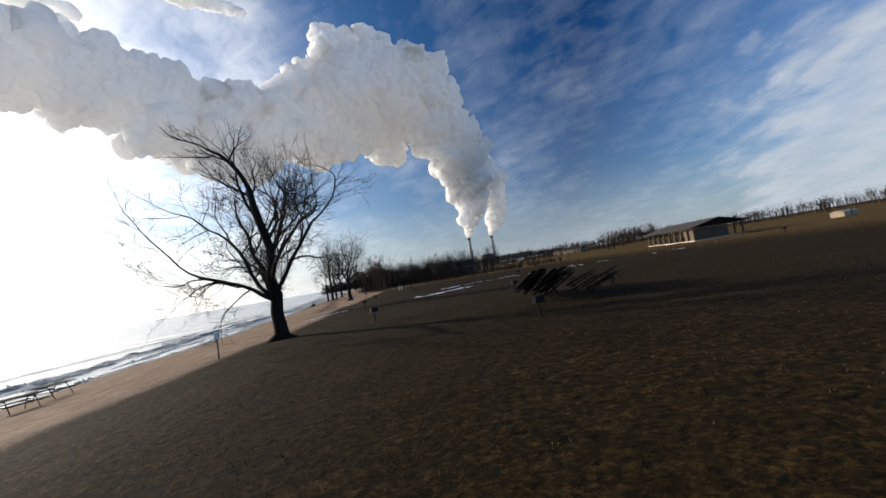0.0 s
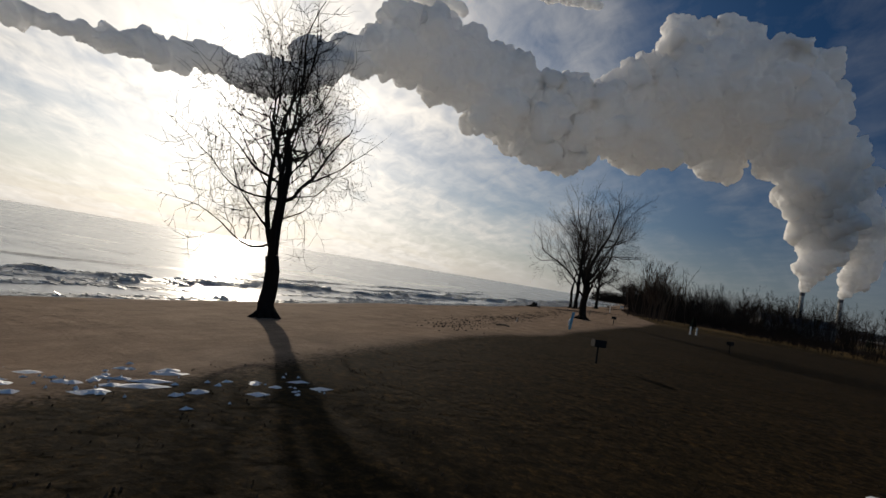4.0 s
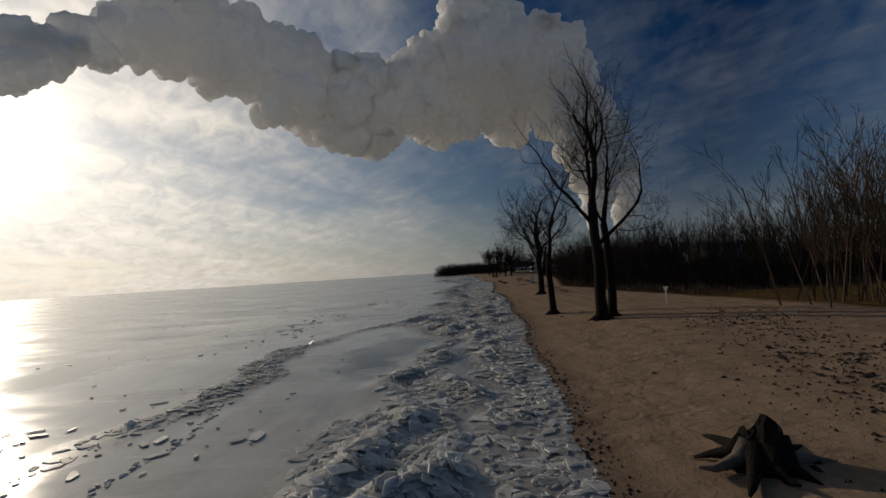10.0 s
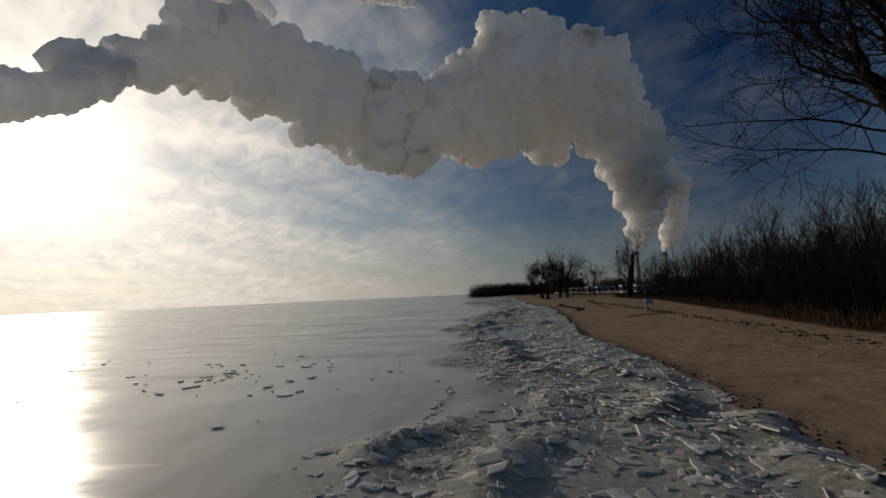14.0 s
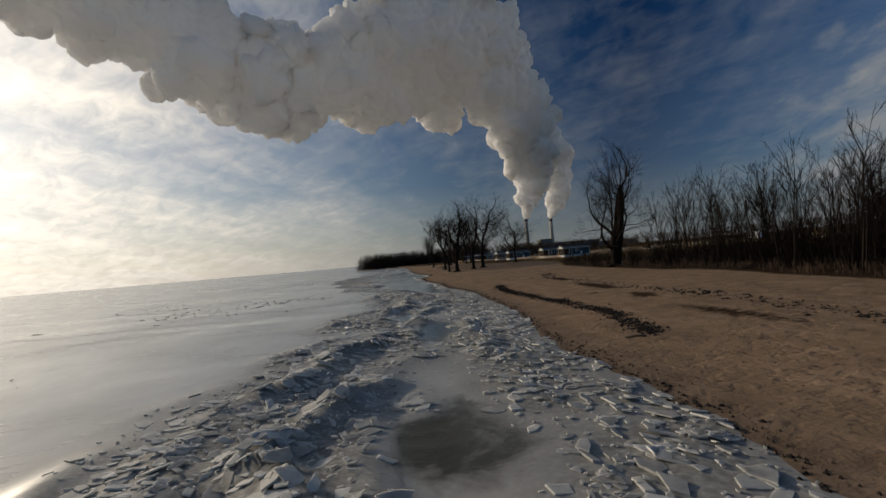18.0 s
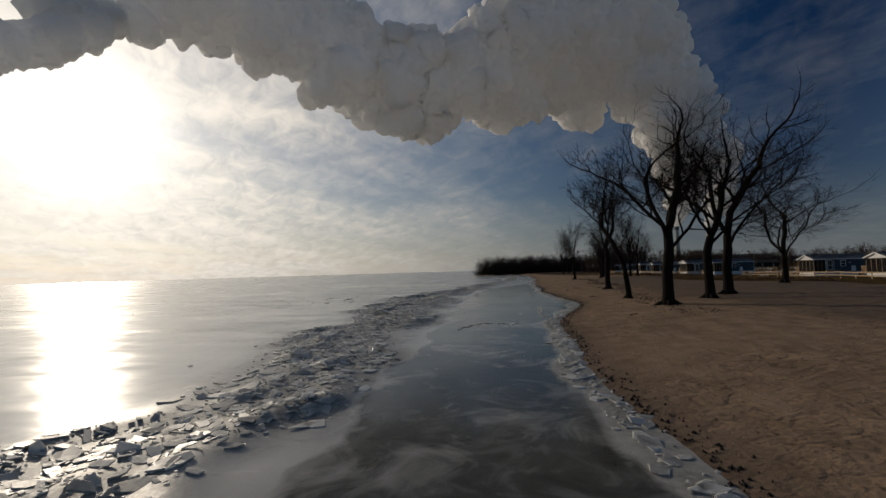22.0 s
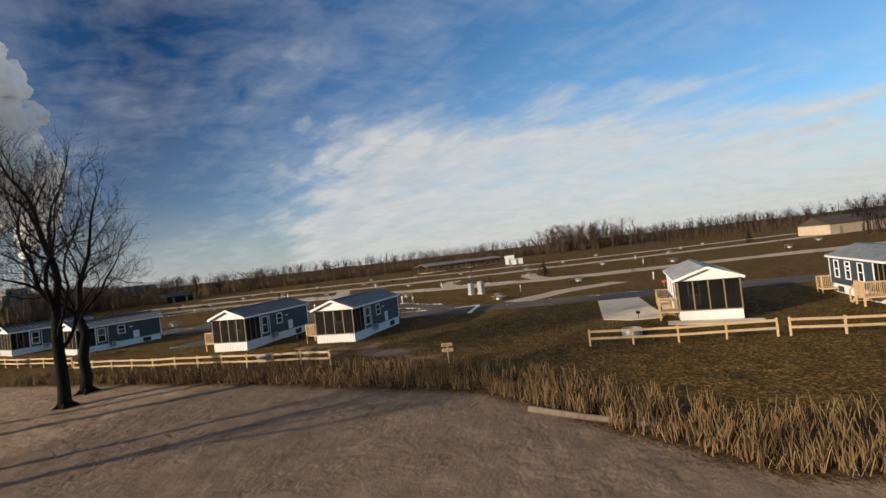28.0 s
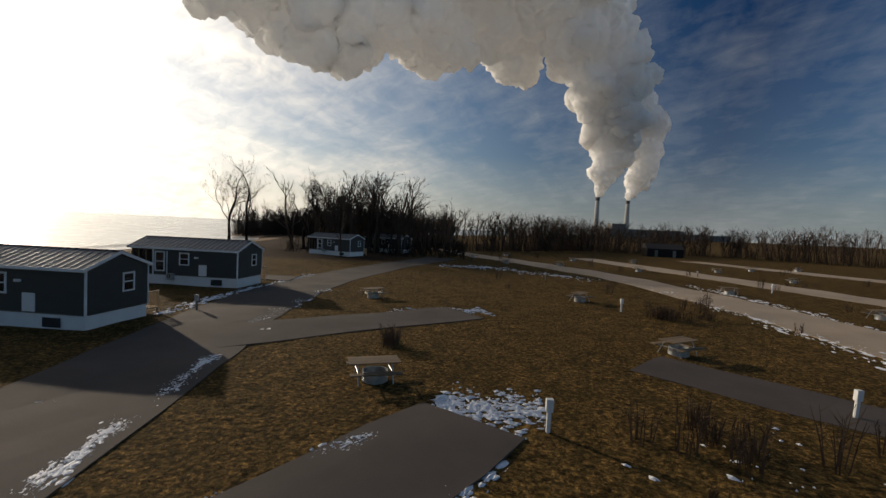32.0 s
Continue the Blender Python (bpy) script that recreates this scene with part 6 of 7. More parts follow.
ring0 = fire_ring()
SITES = [(56.7, 359.7), (57.4, 379.9), (71.3, 385.8), (70.9, 401.8), (74.5, 365.4), (53.9, 398.8), (89.6, 412.2), (69.2, 442.1), (109.7, 430.4), (90.5, 438.2), (117.4, 451.6), (106.7, 444.2), (78.6, 442.7), (92.6, 382.8),
         (94.5, 400.3), (101.1, 380.3), (113.8, 369), (102.3, 350.5), (80.4, 336.6), (83.7, 323.1), (61.9, 344.0), (119.1, 336.8), (76.1, 369.9), (64, 455), (99, 462), (131, 458), (124, 410), (140, 400), (133, 380), (150, 352), (128, 358),
         (146, 322), (168, 318), (108, 322), (120, 300), (140, 290), (98, 296), (176, 345), (160, 372), (190, 310), (150, 425), (116, 400), (132, 436), (85, 458), (72, 466)]
rg = random.Random(77)
for i, (x, y) in enumerate(SITES):
    a = rg.uniform(0, 360)
    z = gz(x, y) + 0.02
    copy_thing(ring0, pose(x, y, z, 0, 0, a))
    yaw = 20 + rg.uniform(-35, 35)
    far = 0.35 if i not in (10, 20) else 0.9
    rg.random(), rg.random()
    off = 0.05 if far < 1 else far
    copy_thing(first, pose(x - off * math.cos(radians(yaw)), y + off * 0.3, z - 0.01, 0, 0, yaw))
# tables stacked on end in the meadow
for i in range(8):
    x, y = 13.5 + 0.25 * math.sin(i * 1.7) - 0.08 * i, -42.0 - 0.92 * i
    copy_thing(dark_table, pose(x + 0.5, y, gz(x, y) + 0.5 + 0.1 * (i % 2), 0, -36 - 6 * math.sin(i * 2.3), -42 + 9 * math.sin(i * 1.1)))
for i, (x, y, a) in enumerate([(15.6, -46.4, -30), (15.9, -48.2, -55), (14.8, -49.6, -38)]):
    copy_thing(dark_table, pose(x, y, gz(x, y) + 0.3, 5, -24, a))
# two tables on the sand by the ice, two by the cabins
for x, y, a in ((-14.8, -45.2, 60), (-15.0, -42.2, 80)):
    tagged(copy_thing(dark_table, pose(x, y, gz(x, y) + 0.02, 0, 0, a)), "dark picnic table on the sand near the ice", "picnic table", "beach tables")
for x, y, a in ((31.6, 349.3, 85), (27.5, 390, 80), (32.5, 381.6, 40)):
    tagged(copy_thing(first, pose(x, y, gz(x, y) + 0.06, 0, 0, a)), "pale picnic table on the grass by a cabin", "picnic table", "cabin tables")
for o in (first, dark_table, ring0):
    for c in (*o.children_recursive, o):
        bpy.data.objects.remove(c)


def grill(x, y, yaw, label="black iron park grill on a post", s=1.0):
    ob = thing("grill", pose(x, y, gz(x, y), 0, 0, yaw) @ Matrix.Diagonal((0.85 * s, 0.85 * s, s, 1)), label, "park grill", "park grills")
    part("post", Shape().tube([(0, 0, -0.3), (0, 0, 0.66)], [0.045, 0.045], 8), BLACK_IRON, ob)
    b = Shape().box(-0.28, -0.2, 0.66, 0.28, 0.2, 0.69).box(-0.28, 0.18, 0.69, 0.28, 0.2, 0.95).box(-0.28, -0.2, 0.69, -0.26, 0.18, 0.93).box(0.26, -0.2, 0.69, 0.28, 0.18, 0.93)
    part("firebox", b, BLACK_IRON, ob)
    g = Shape()
    for k in range(9):
        g.box(-0.24 + k * 0.06, -0.22, 0.86, -0.228 + k * 0.06, 0.17, 0.872)
    part("grate", g, BLACK_IRON, ob)
    for sx in (-1, 1):
        part("handle", Shape().tube([(sx * 0.2, -0.22, 0.866), (sx * 0.2, -0.36, 0.866)], [0.012, 0.012], 6), BLACK_IRON, ob)


for x, y, a in ((3.1, -39.6, 20), (9.7, -52.8, 10), (15.2, -35.0, 10), (28.7, -0.7, 40), (4.4, 34.6, 10), (5.0, -1.1, 30), (2.9, -19.2, 5), (13.5, 22, 60), (64.9, -16.3, 0), (45, 30, 50)):
    grill(x, y, a + 180)
grill(43.0, 326.4, 20, "black iron grill on the concrete walk", 0.65)
grill(36.3, 354.6, 60, "small black grill on a post between the cabins")


def stump():
    rng = random.Random(9)
    ob = thing("stump", pose(-9.9, 61.2, gz(-9.9, 61.2)), "weathered hollow tree stump with bare roots on the sand", "tree stump")
    n = 18
    s = Shape()
    lean = [(0, 0, -0.25, 0.72), (0.02, 0, 0.1, 0.58), (0.06, 0, 0.3, 0.48), (0.1, 0.02, 0.5, 0.43), (0.12, 0.03, 0.7, 0.38)]
    ribs = [1 + 0.16 * math.sin(k * 2.1) + rng.uniform(-0.07, 0.07) for k in range(n)]
    for cx, cy, z, r in lean:
        for k in range(n):
            a = 6.283 * k / n
            q = r * ribs[k] * (1 + rng.uniform(-0.04, 0.04))
            s.v.append((cx + q * math.cos(a), cy + q * math.sin(a), z + (0.34 * math.sin(k * 0.9) * math.sin(k * 0.37) + rng.uniform(-0.14, 0.14) if z == 0.7 else 0)))
    for k in range(n):
        a = 6.283 * k / n
        s.v.append((0.1 + 0.3 * math.cos(a), 0.02 + 0.3 * math.sin(a), 0.46 + rng.uniform(-0.08, 0.08)))
    s.v.append((0.1, 0.02, 0.3))
    for i in range(5):
        for k in range(n):
            a, b = i * n + k, i * n + (k + 1) % n
            s.f.append((a, b, b + n, a + n))
    s.f += [(5 * n + k, 5 * n + (k + 1) % n, 6 * n) for k in range(n)]
    part("bole", s, BARK, ob, "broken hollow bole")
    for k in range(10):
        a = 6.283 * (k + rng.random() * 0.6) / 10
        ll = rng.uniform(0.9, 1.5) if k % 3 else 1.8
        e = Vector((math.cos(a), math.sin(a), 0))
        w = Vector((-e.y, e.x, 0)) * rng.uniform(-0.5, 0.5)
        r = Shape().tube([e * 0.25 + Vector((0, 0, 0.4)), e * 0.55 + Vector((0, 0, 0.12)) + w * 0.2, e * ll * 0.75 + w * 0.7 + Vector((0, 0, 0.02)), e * ll + w + Vector((0, 0, rng.uniform(-0.15, 0.12)))], [0.22, 0.16, 0.08, 0.03], 7)
        part("root", r, PALE_BARK if k % 4 == 1 else BARK, ob, smooth=True)


stump()


def post(name, x, y, tall, r, material, label, lean=0.0):
    ob = thing(name, pose(x, y, gz(x, y), lean, lean * 0.6, 0), label, name.replace("_", " "))
    part("shaft", Shape().tube([(0, 0, -0.3), (0, 0, tall * 0.97), (0, 0, tall)], [r, r, r * 0.7], 8), material, ob)
    return ob


post("stake", 0.4, 52.4, 1.0, 0.05, GREY_WOOD, "thin weathered stake in the sand", 3)
p = post("marker_post", 1.7, 90.6, 1.45, 0.05, WHITE, "white marker post with two short arms on the sand")
for sx in (-1, 1):
    part("arm", Shape().beam((0, 0, 1.1), (sx * 0.17, 0, 1.42), 0.06), WHITE, p)
p = post("marker_post", -5.9, -43.8, 1.15, 0.05, GREY_WOOD, "grey post with a small box on the sand's edge", 4)
part("box", Shape().box(-0.1, -0.12, 1.16, 0.14, 0.12, 1.5), WHITE, p, "small pale box")
p = post("marker_post", -2.2, 15.7, 0.32, 0.03, WHITE, "short pale stub post in the sand", 5)
for x, y in ((13.2, 45.1), (13.9, 45.3)):
    post("bollard", x, y, 1.0, 0.09, WHITE, "pale square post on the turf")
for i, (x, y) in enumerate([(64.0, 358.3), (63.0, 376.4), (73.7, 378.8), (71.2, 417.8), (72.9, 397.8), (66.1, 361.4), (70.2, 343.4), (74.6, 325.5), (111.4, 327.7), (97, 432.4), (45.6, 355.2), (45.0, 357.9), (44.6, 390.5), (90, 366), (104, 392), (118, 350), (130, 330), (96, 415)]):
    b = post("pedestal", x, y, 0.95, 0.07, WHITE if i % 3 else GREY_WOOD, "pale campsite utility pedestal in the grass", rg.uniform(-3, 3))
    part("cap", Shape().box(-0.1, -0.08, 0.62, 0.1, 0.08, 0.98), WHITE if i % 3 else STEEL, b)


def life_ring_board(x, y, yaw, lean, w, tall, label):
    ob = thing("rescue_board", pose(x, y, gz(x, y), lean, 0, yaw), label, "rescue board")
    for sx in (-1, 1):
        part("leg", Shape().box(sx * w / 2 - 0.05, -0.05, -0.35, sx * w / 2 + 0.05, 0.05, tall), BLUE_PAINT, ob)
    part("panel", Shape().box(-w / 2 + 0.055, -0.03, tall * 0.48, w / 2 - 0.055, 0.03, tall - 0.02), BLUE_PAINT, ob, "light blue panel")
    part("notice", Shape().box(-w / 2 + 0.12, -0.045, tall * 0.72, w / 2 - 0.12, -0.034, tall - 0.12), CURTAIN, ob, "pale notice")
    r = Shape()
    n, mseg = 20, 8
    for i in range(n):
        for j in range(mseg):
            a, b = 6.283 * i / n, 6.283 * j / mseg
            rr = 0.24 + 0.06 * math.cos(b)
            r.v.append((0.08 + rr * math.cos(a), -0.11 + 0.06 * math.sin(b), tall * 0.42 + rr * math.sin(a)))
    r.f = [(i * mseg + j, ((i + 1) % n) * mseg + j, ((i + 1) % n) * mseg + (j + 1) % mseg, i * mseg + (j + 1) % mseg) for i in range(n) for j in range(mseg)]
    part("life_ring", r, WHITE, ob, "white life ring", True)
    part("hook", Shape().beam((0.08, -0.03, tall * 0.58), (0.08, -0.18, tall * 0.6), 0.03), BLACK_IRON, ob)


life_ring_board(1.8, 16.8, -92, -6, 0.6, 1.4, "light blue rescue board with a white life ring on sand")
life_ring_board(2.9, 165.8, 12, 0, 0.95, 1.35, "light blue notice board with a life ring on the beach")


def utility_cabinet(x, y, yaw, w, tall):
    ob = thing("utility_cabinet", pose(x, y, gz(x, y), 0, 0, yaw), "tall pale grey electrical cabinet in the grass", "utility cabinet", "electrical cabinets")
    part("plinth", Shape().box(-w / 2 - 0.1, -0.4, -0.2, w / 2 + 0.1, 0.4, 0.12), CONCRETE, ob)
    part("body", Shape().box(-w / 2, -0.32, 0.12, w / 2, 0.32, tall), STEEL, ob)
    part("door", Shape().box(-w / 2 + 0.06, -0.345, 0.22, w / 2 - 0.06, -0.32, tall - 0.1), STEEL, ob)
    part("handle", Shape().box(w / 2 - 0.2, -0.375, tall * 0.55, w / 2 - 0.15, -0.345, tall * 0.63), BLACK_IRON, ob)


utility_cabinet(70.2, 351.3, 60, 0.75, 1.75)
utility_cabinet(70.4, 349.7, 60, 0.95, 1.9)


def rail_fence(line, label, rails=(0.42, 0.85), gap=2.4):
    """A two-rail fence of lumber."""
    (x0, y0), (x1, y1) = line
    d = math.hypot(x1 - x0, y1 - y0)
    n = max(1, round(d / gap))
    ob = thing("fence", pose(x0, y0, 0), label, "fence", "rail fences")
    P = [(x0 + (x1 - x0) * k / n - x0, y0 + (y1 - y0) * k / n - y0) for k in range(n + 1)]
    zs = [gz(x0 + px, y0 + py) + 0.05 for px, py in P]
    for (px, py), z in zip(P, zs):
        part("post", Shape().box(px - 0.05, py - 0.05, z - 0.4, px + 0.05, py + 0.05, z + 0.98), LUMBER, ob)
    for k in range(n):
        for h in rails:
            a, b = P[k], P[k + 1]
            part("rail", Shape().beam((a[0] - 0.06, a[1], zs[k] + h), (b[0] - 0.06, b[1], zs[k + 1] + h), 0.04, 0.14), LUMBER, ob)


for ln in ([(29.7, 345.6), (26.9, 372)], [(34.3, 328.9), (35.6, 319)], [(35.7, 318.4), (38.6, 296)], [(28.6, 376), (27.4, 402)], [(26.0, 408), (25, 424)]):
    rail_fence(ln, "two-rail fence of pale new lumber before the cabins")


def small_sign(x, y, yaw):
    ob = thing("sign", pose(x, y, gz(x, y), 0, 0, yaw), "small double wooden sign on a post in the dry brush", "sign")
    part("post", Shape().box(-0.045, -0.045, -0.4, 0.045, 0.045, 1.15), GREY_WOOD, ob)
    for z in (0.72, 1.05):
        b = part("board", Shape().box(-0.34, -0.07, z, 0.34, -0.045, z + 0.2), LUMBER, ob)
        for k in range(2):
            part("lettering", Shape().box(-0.26, -0.076, z + 0.045 + k * 0.075, 0.26 - 0.1 * k, -0.071, z + 0.075 + k * 0.075), DARK, b)


small_sign(30.0, 336.7, -70)
ob = thing("sign", pose(63.9, 324.3, gz(63.9, 324.3), 0, 0, -60), "small orange-red sign on a short post by the road", "sign")
part("post", Shape().box(-0.04, -0.04, -0.3, 0.04, 0.04, 0.8), GREY_WOOD, ob)
part("board", Shape().box(-0.28, -0.06, 0.5, 0.28, -0.042, 0.85), RED_PAINT, ob, "orange-red board")
part("lettering", Shape().box(-0.18, -0.068, 0.64, 0.18, -0.062, 0.72), WHITE, ob)
for x, y in ((37.2, 326.6), (30.9, 353.1)):
    t = thing("fire_ring", pose(x, y, gz(x, y)), "pale round steel fire ring by the fence", "fire ring", "fire rings by the fence")
    part("wall", Shape().ring((0, 0), 0.62, -0.1, 0.42, 0.05, 28), STEEL, t)
    for z in (0.04, 0.14, 0.24):
        part("corrugation", Shape().ring((0, 0), 0.635, z, z + 0.04, 0.03, 28), STEEL, t)
    part("rim", Shape().ring((0, 0), 0.66, 0.38, 0.46, 0.1, 28), STEEL, t)


def shelter(name, m, length, width, eave, rise, posts, label, wall=False, roof=SHINGLE):
    """An open picnic shelter with a gabled roof on posts."""
    ob = thing(name, m, label, "picnic shelter")
    part("floor", Shape().box(0, 0, -0.3, length, width, 0.08), CONCRETE, ob)
    for k in range(posts):
        x = 0.4 + (length - 0.8) * k / (posts - 1)
        for y in (0.4, width - 0.4):
            part("post", Shape().box(x - 0.16, y - 0.16, 0.08, x + 0.16, y + 0.16, eave), BROWN_POST, ob)
    part("beam", Shape().box(0.1, 0.2, eave, length - 0.1, 0.6, eave + 0.3), GREY_WOOD, ob)
    part("beam", Shape().box(0.1, width - 0.6, eave, length - 0.1, width - 0.2, eave + 0.3), GREY_WOOD, ob)
    for y0, y1 in ((-0.9, width / 2), (width + 0.9, width / 2)):
        e, r, t = eave + 0.2, eave + 0.2 + rise, 0.18
        part("roof_slope", Shape().add([(-0.9, y0, e), (length + 0.9, y0, e), (length + 0.9, y1, r), (-0.9, y1, r), (-0.9, y0, e + t), (length + 0.9, y0, e + t), (length + 0.9, y1, r + t), (-0.9, y1, r + t)],
                                          [(0, 1, 2, 3), (4, 7, 6, 5), (0, 4, 5, 1), (1, 5, 6, 2), (2, 6, 7, 3), (3, 7, 4, 0)]), roof, ob)
    for x in (0.0, length):
        part("gable", Shape().add([(x - 0.05, 0.2, eave + 0.25), (x - 0.05, width - 0.2, eave + 0.25), (x - 0.05, width / 2, eave + rise), (x + 0.05, 0.2, eave + 0.25), (x + 0.05, width - 0.2, eave + 0.25), (x + 0.05, width / 2, eave + rise)],
                                      [(0, 2, 1), (3, 4, 5), (0, 1, 4, 3), (1, 2, 5, 4), (2, 0, 3, 5)]), DARK_WOOD, ob)
    if wall:
        part("store_room", Shape().box(0.6, 4.0, 0.08, 5.5, width - 0.7, eave - 0.05), BROWN_POST, ob, "brown masonry store room")
        part("back_wall", Shape().box(6.0, width - 1.0, 0.08, length - 2, width - 0.7, 1.4), DARK_WOOD, ob)
        part("counter", Shape().box(8, 2.0, 0.08, 14, 2.5, 1.0), GREY_WOOD, ob)
    return ob


shelter("picnic_shelter", pose(84.5, 24.5, gz(84, 24) + 0.1, 0, 0, 78.5) @ pose(0, -13, 0), 25, 13, 2.9, 1.7, 9, "long brown-roofed park pavilion with brown posts", True)
shelter("picnic_shelter", pose(166, 409, gz(166, 409), 0, 0, -28), 24, 7, 2.4, 1.1, 8, "low open shelter far across the campground", roof=GREY_WOOD)
shelter("picnic_shelter", pose(192, 399, gz(192, 399), 0, 0, -28), 16, 6, 2.2, 1.0, 6, "low open shelter far across the campground", roof=GREY_WOOD)


def hut(x, y, yaw, lx, ly, h, rise, material, label, roof=WHITE, doors=1):
    ob = thing("shed", pose(x, y, gz(x, y), 0, 0, yaw), label, "shed")
    part("body", Shape().box(0, 0, -0.3, lx, ly, h), material, ob)
    part("roof", Shape().add([(-0.2, -0.2, h), (lx + 0.2, -0.2, h), (lx + 0.2, ly + 0.2, h), (-0.2, ly + 0.2, h), (-0.2, ly / 2, h + rise), (lx + 0.2, ly / 2, h + rise)], [(0, 1, 5, 4), (2, 3, 4, 5), (3, 0, 4), (1, 2, 5), (0, 3, 2, 1)]), roof, ob)
    for k in range(doors):
        part("door", Shape().box(lx * (k + 0.5) / doors - 0.45, -0.05, 0, lx * (k + 0.5) / doors + 0.45, 0, 2.0), GREY_WOOD, ob)
    return ob


hut(171, 375, -70, 4.2, 3.4, 2.0, 0.2, WHITE, "small white shed far across the campground")
hut(176, 379, -70, 3.4, 3.0, 2.4, 1.1, WHITE, "small white gabled shed far across the campground")
hut(168, 280, -62, 26, 11, 2.8, 2.4, PALE_WALL, "long low tan building with a brown roof inland", SHINGLE, 4)
hut(118, 500, -10, 10, 7, 2.4, 1.5, DARK_WOOD, "dark far house by the woods", SHINGLE, 2)
hut(48, 168, 10, 22, 10, 4.5, 2.5, PLANT, "dark far building behind bare trees", BLUE_SIDING, 2)
hut(120, 16, 10, 6, 3, 1.2, 0.4, PALE_WALL, "low pinkish wall of a far building", PALE_WALL, 1)


# ---- brush, reeds, wrack and driftwood ----
def reeds(name, label, spots, seed, material, tall, blades=7):
    rng = random.Random(seed)
    s = Shape()
    for x, y in spots:
        z = gz(x, y) + 0.02
        for _ in range(blades):
            a, h = rng.uniform(0, 6.28), tall * rng.uniform(0.4, 1.1)
            b = Vector((x + rng.gauss(0, 0.12), y + rng.gauss(0, 0.12), z - 0.05))
            w = Vector((math.cos(a), math.sin(a), 0)) * 0.016
            tip = b + Vector((rng.gauss(0, 0.28) * h, rng.gauss(0, 0.28) * h, h))
            mid = b.lerp(tip, 0.6) + Vector((0, 0, 0.1 * h))
            s.add([b - w, b + w, mid + w * 0.7, tip, mid - w * 0.7], [(0, 1, 2, 4), (4, 2, 3)])
    return single(name, s, material, label, "dry grass", kind="stuff")


rr = random.Random(12)
reeds("dry_grass", "dry tawny reeds and weeds between beach and cabins", [(float(turf_edge(y)) + 0.3 + min(abs(rr.gauss(0, 2.2)), 4.2), y) for y in [rr.uniform(298, 374) for _ in range(3000)]], 1, STRAW, 0.75, 6)
reeds("dry_grass", "dark dead weeds behind the beach", [(float(turf_edge(y)) + 0.3 + abs(rr.gauss(0, 3.0)), y) for y in [rr.uniform(92, 262) for _ in range(2600)]], 2, BRUSHWOOD, 0.6, 6)
reeds("dry_grass", "short dead grass tufts on the turf", [(rr.uniform(-2, 30), rr.uniform(-66, -8)) for _ in range(4200)], 3, BRUSHWOOD, 0.07, 5)
reeds("dry_grass", "short dead grass tufts round the campsites", [(rr.uniform(50, 84), rr.uniform(352, 412)) for _ in range(4200)], 4, STRAW, 0.07, 5)
reeds("dry_grass", "short dead grass tufts by the cabins", [(rr.uniform(30, 54), rr.uniform(326, 372)) for _ in range(2000)], 5, BRUSHWOOD, 0.07, 5)
thicket("bush", "small reddish leafless bushes in a row by the campsite", [(67.3 + rr.gauss(0, 1.0), 376.0 + rr.gauss(0, 1.5), rr.uniform(0.45, 1.1)) for _ in range(13)], 90, BRUSHWOOD, 14, "bush")
thicket("bush", "small leafless bush by the spur", [(57.3 + rr.gauss(0, 0.15), 384.8 + rr.gauss(0, 0.2), rr.uniform(0.7, 1.2)) for _ in range(6)], 91, BRUSHWOOD, 16, "bush")
thicket("bush", "small leafless bush by the loop road", [(76.1 + rr.gauss(0, 1.6), 396.4 + rr.gauss(0, 1.4), rr.uniform(0.5, 1.1)) for _ in range(16)], 92, BRUSHWOOD, 14, "bush")
thicket("bush", "leafless bushes scattered over the campground", [(rr.uniform(62, 190), rr.uniform(290, 470), rr.uniform(0.6, 1.6)) for _ in range(110)], 93, BRUSHWOOD, 14, "bush")


def wrack(name, label, line, n, spread, seed, big=0.3):
    """Dark clumps of weed and chips along a tide line."""
    rng = random.Random(seed)
    s = Shape()
    for _ in range(int(n * 1.8)):
        k = rng.uniform(0, len(line) - 1.001)
        (x0, y0), (x1, y1) = line[int(k)], line[int(k) + 1]
        f = k - int(k)
        x, y = x0 + (x1 - x0) * f + rng.gauss(0, spread), y0 + (y1 - y0) * f + rng.gauss(0, spread)
        r, z = big * 0.5 * rng.random() ** 2.5 + 0.025, gz(x, y) + 0.03
        m = 6
        o = len(s.v)
        s.v.append((x, y, z + 0.02 + 0.15 * r))
        for q in range(m):
            a = 6.283 * q / m
            s.v.append((x + math.cos(a) * r * rng.uniform(0.5, 1.2), y + math.sin(a) * r * rng.uniform(0.6, 1.6), z - 0.03))
        s.f += [(o, o + 1 + q, o + 1 + (q + 1) % m) for q in range(m)]
    return single(name, s, DARK_WOOD, label, "wrack", kind="stuff")


wrack("wrack", "dark line of weed and wood chips on the sand", [(-0.8, 215), (-1.5, 209.4), (-1.8, 204), (-1.5, 195.7), (-1.4, 188), (-2.9, 180)], 2200, 0.28, 1, 0.2)
wrack("wrack", "broken dark tide line on the upper beach", [(7.6, 222), (5.2, 212.5), (4.6, 188), (3.2, 171), (2.6, 160), (1.0, 140), (0, 118)], 900, 0.45, 2, 0.3)
wrack("wrack", "dark litter over trampled sand", [(-3.4, 2), (-3.8, 14), (-3.5, 21), (-3.2, 31), (-4, 44), (-4, 60), (-2, 72)], 900, 0.9, 3, 0.13)
wrack("wrack", "scattered dark twigs and weed on the sand", [(-6, 60), (-3.5, 66), (-0.5, 74), (1, 82)], 700, 1.7, 6, 0.2)
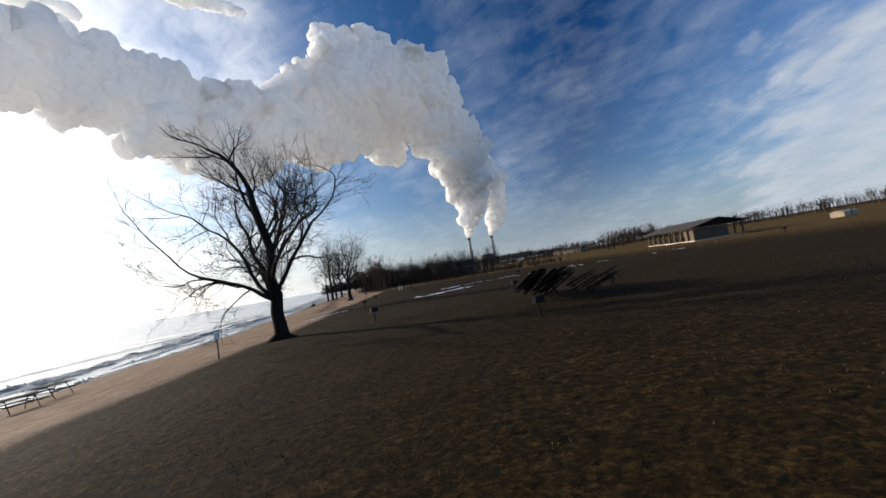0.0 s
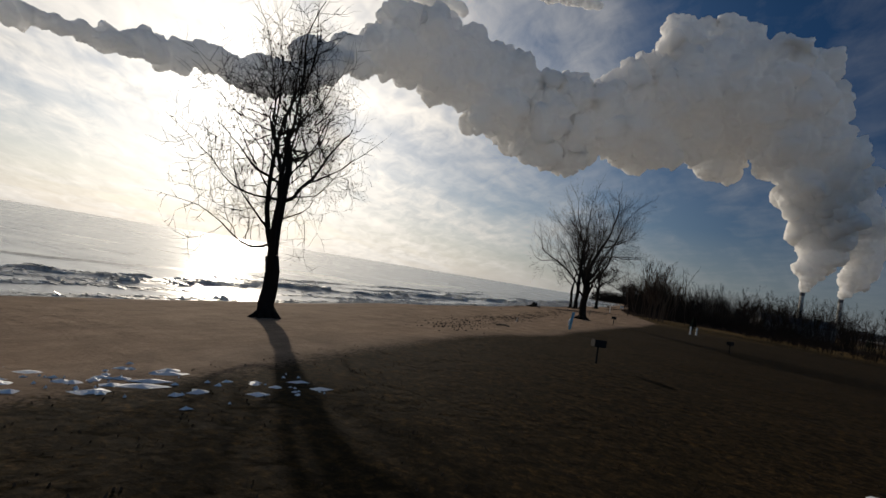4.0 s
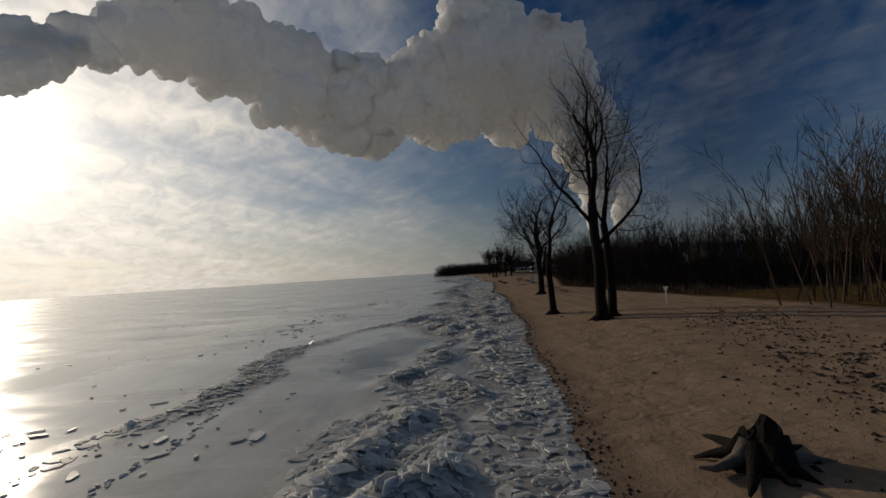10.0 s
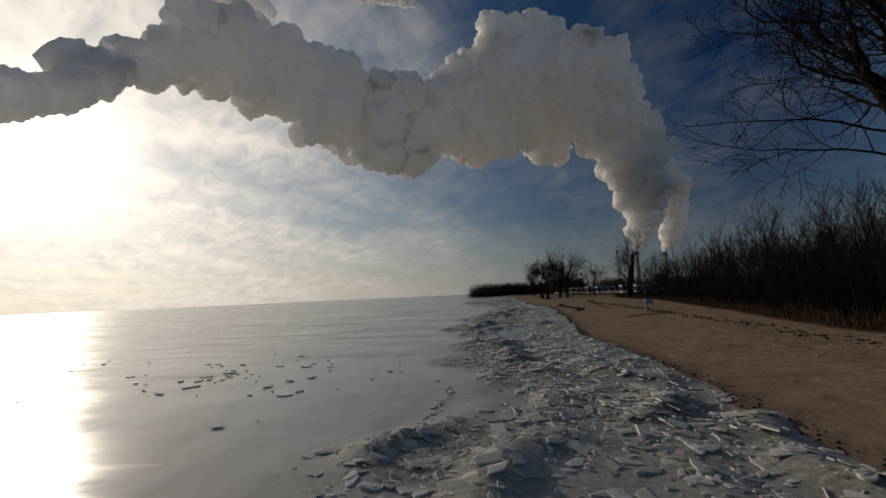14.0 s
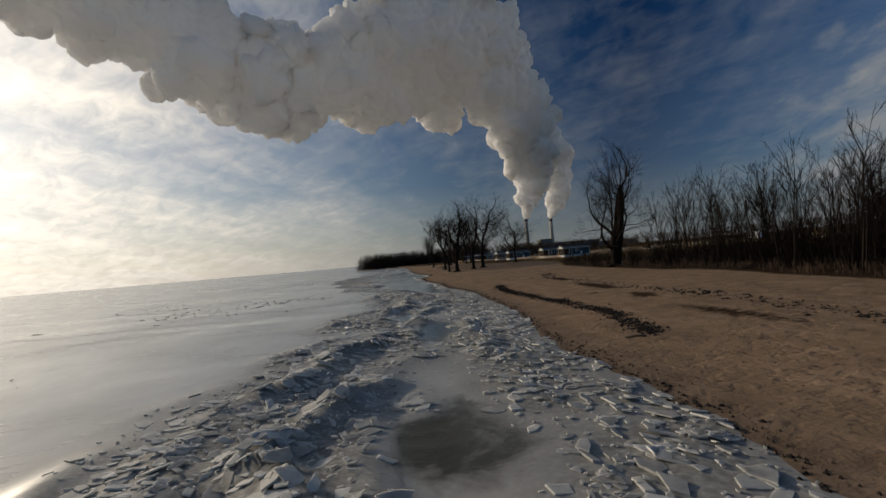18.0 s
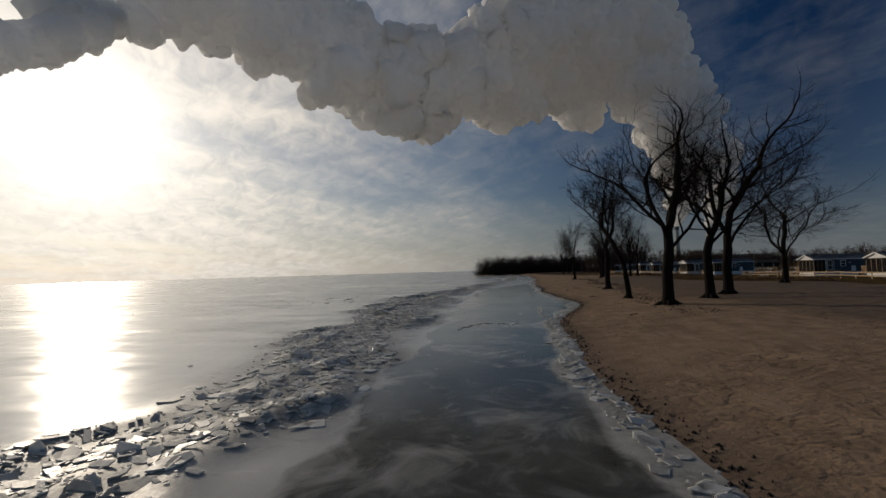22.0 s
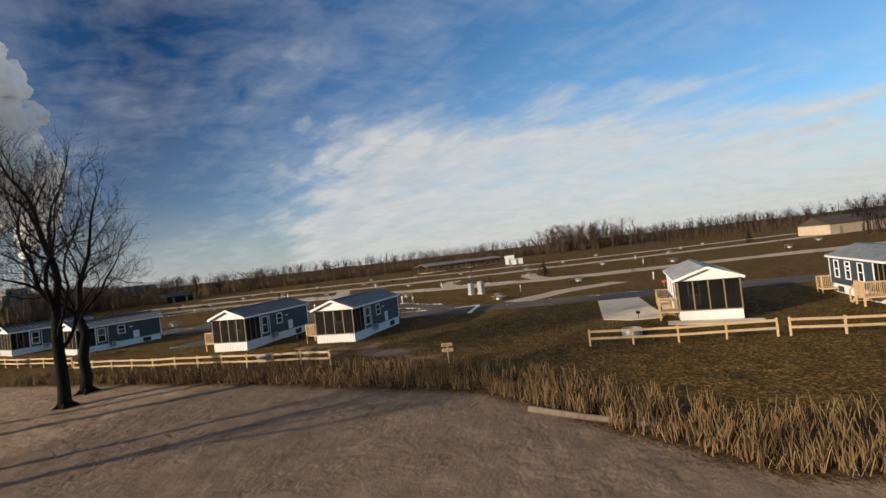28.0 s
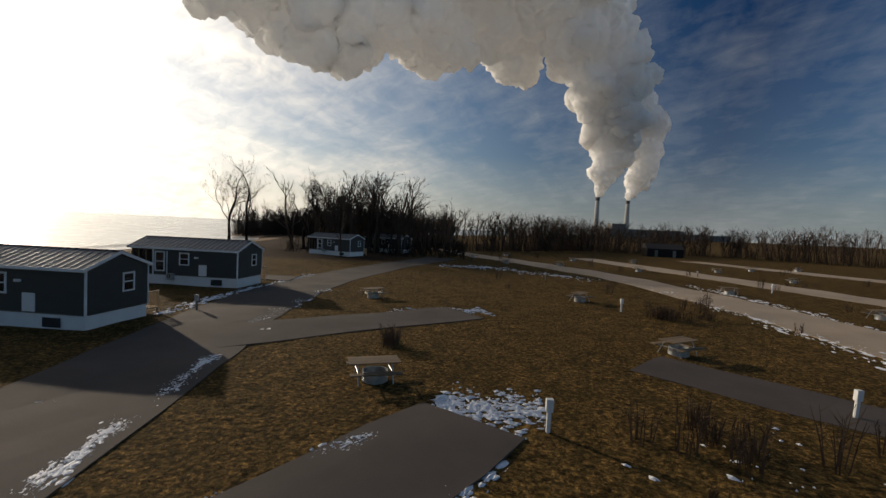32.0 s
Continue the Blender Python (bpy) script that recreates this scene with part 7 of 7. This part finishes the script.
wrack("wrack", "dark litter over the sand before the cabins", [(2.2, 262), (4.0, 290), (6.6, 312), (5, 322), (7.5, 340), (6, 356)], 1100, 0.8, 4, 0.22)
wrack("wrack", "pebbles and wood chips at the ice's edge", [(float(shore(y)) + 0.35, y) for y in range(60, 340, 4)], 2400, 0.25, 5, 0.12)


def driftwood(pts, r, label):
    s = Shape().tube([(x, y, gz(x, y) + dz) for x, y, dz in pts], [r * k for k in (1, 0.9, 0.75, 0.45)][: len(pts)], 6)
    return single("driftwood", s, PALE_BARK, label, "driftwood", "driftwood on the beach", smooth=True)


driftwood([(-0.7, 310.4, 0.05), (-0.2, 308.6, 0.09), (0.1, 307, 0.06)], 0.09, "bleached log lying on the sand")
driftwood([(22.8, 329.8, 0.08), (22.3, 327.4, 0.12), (22.0, 325, 0.1)], 0.14, "bleached log at the edge of the brush")
driftwood([(5.0, 307.3, 0.05), (5.5, 306.4, 0.07), (6.3, 305.2, 0.05)], 0.07, "bleached branch lying on the sand")
driftwood([(4.7, 320.5, 0.05), (5.6, 320.2, 0.08), (6.7, 319.8, 0.06)], 0.07, "bleached branch lying on the sand")
driftwood([(-2.1, 157.7, 0.05), (-0.6, 157.9, 0.1), (1.1, 157.8, 0.06), (2.4, 157.2, 0.16)], 0.06, "dark forked branch on the sand")
driftwood([(-11.0, 50.8, 0.03), (-10.6, 51.4, 0.05), (-10.2, 51.5, 0.03)], 0.035, "bent stick on the wet sand")
driftwood([(1.1, 67.0, 0.04), (1.6, 67.5, 0.05), (2.2, 67.4, 0.04)], 0.05, "bleached stick on the sand")
driftwood([(-2.0, 9.1, 0.05), (-1.5, 9.5, 0.12), (-1.2, 9.4, 0.06)], 0.05, "crooked pale branch on the sand")
for i in range(26):
    y = rr.uniform(0, 350)
    x = float(shore(y)) + rr.uniform(1.5, 9)
    a, ll = rr.uniform(0, 3.14), rr.uniform(0.25, 0.9)
    dx, dy = math.cos(a) * ll / 2, math.sin(a) * ll / 2
    driftwood([(x - dx, y - dy, 0.03), (x + 0.05, y + 0.04, 0.05), (x + dx, y + dy, 0.03)], rr.uniform(0.02, 0.05), "small weathered stick on the sand")
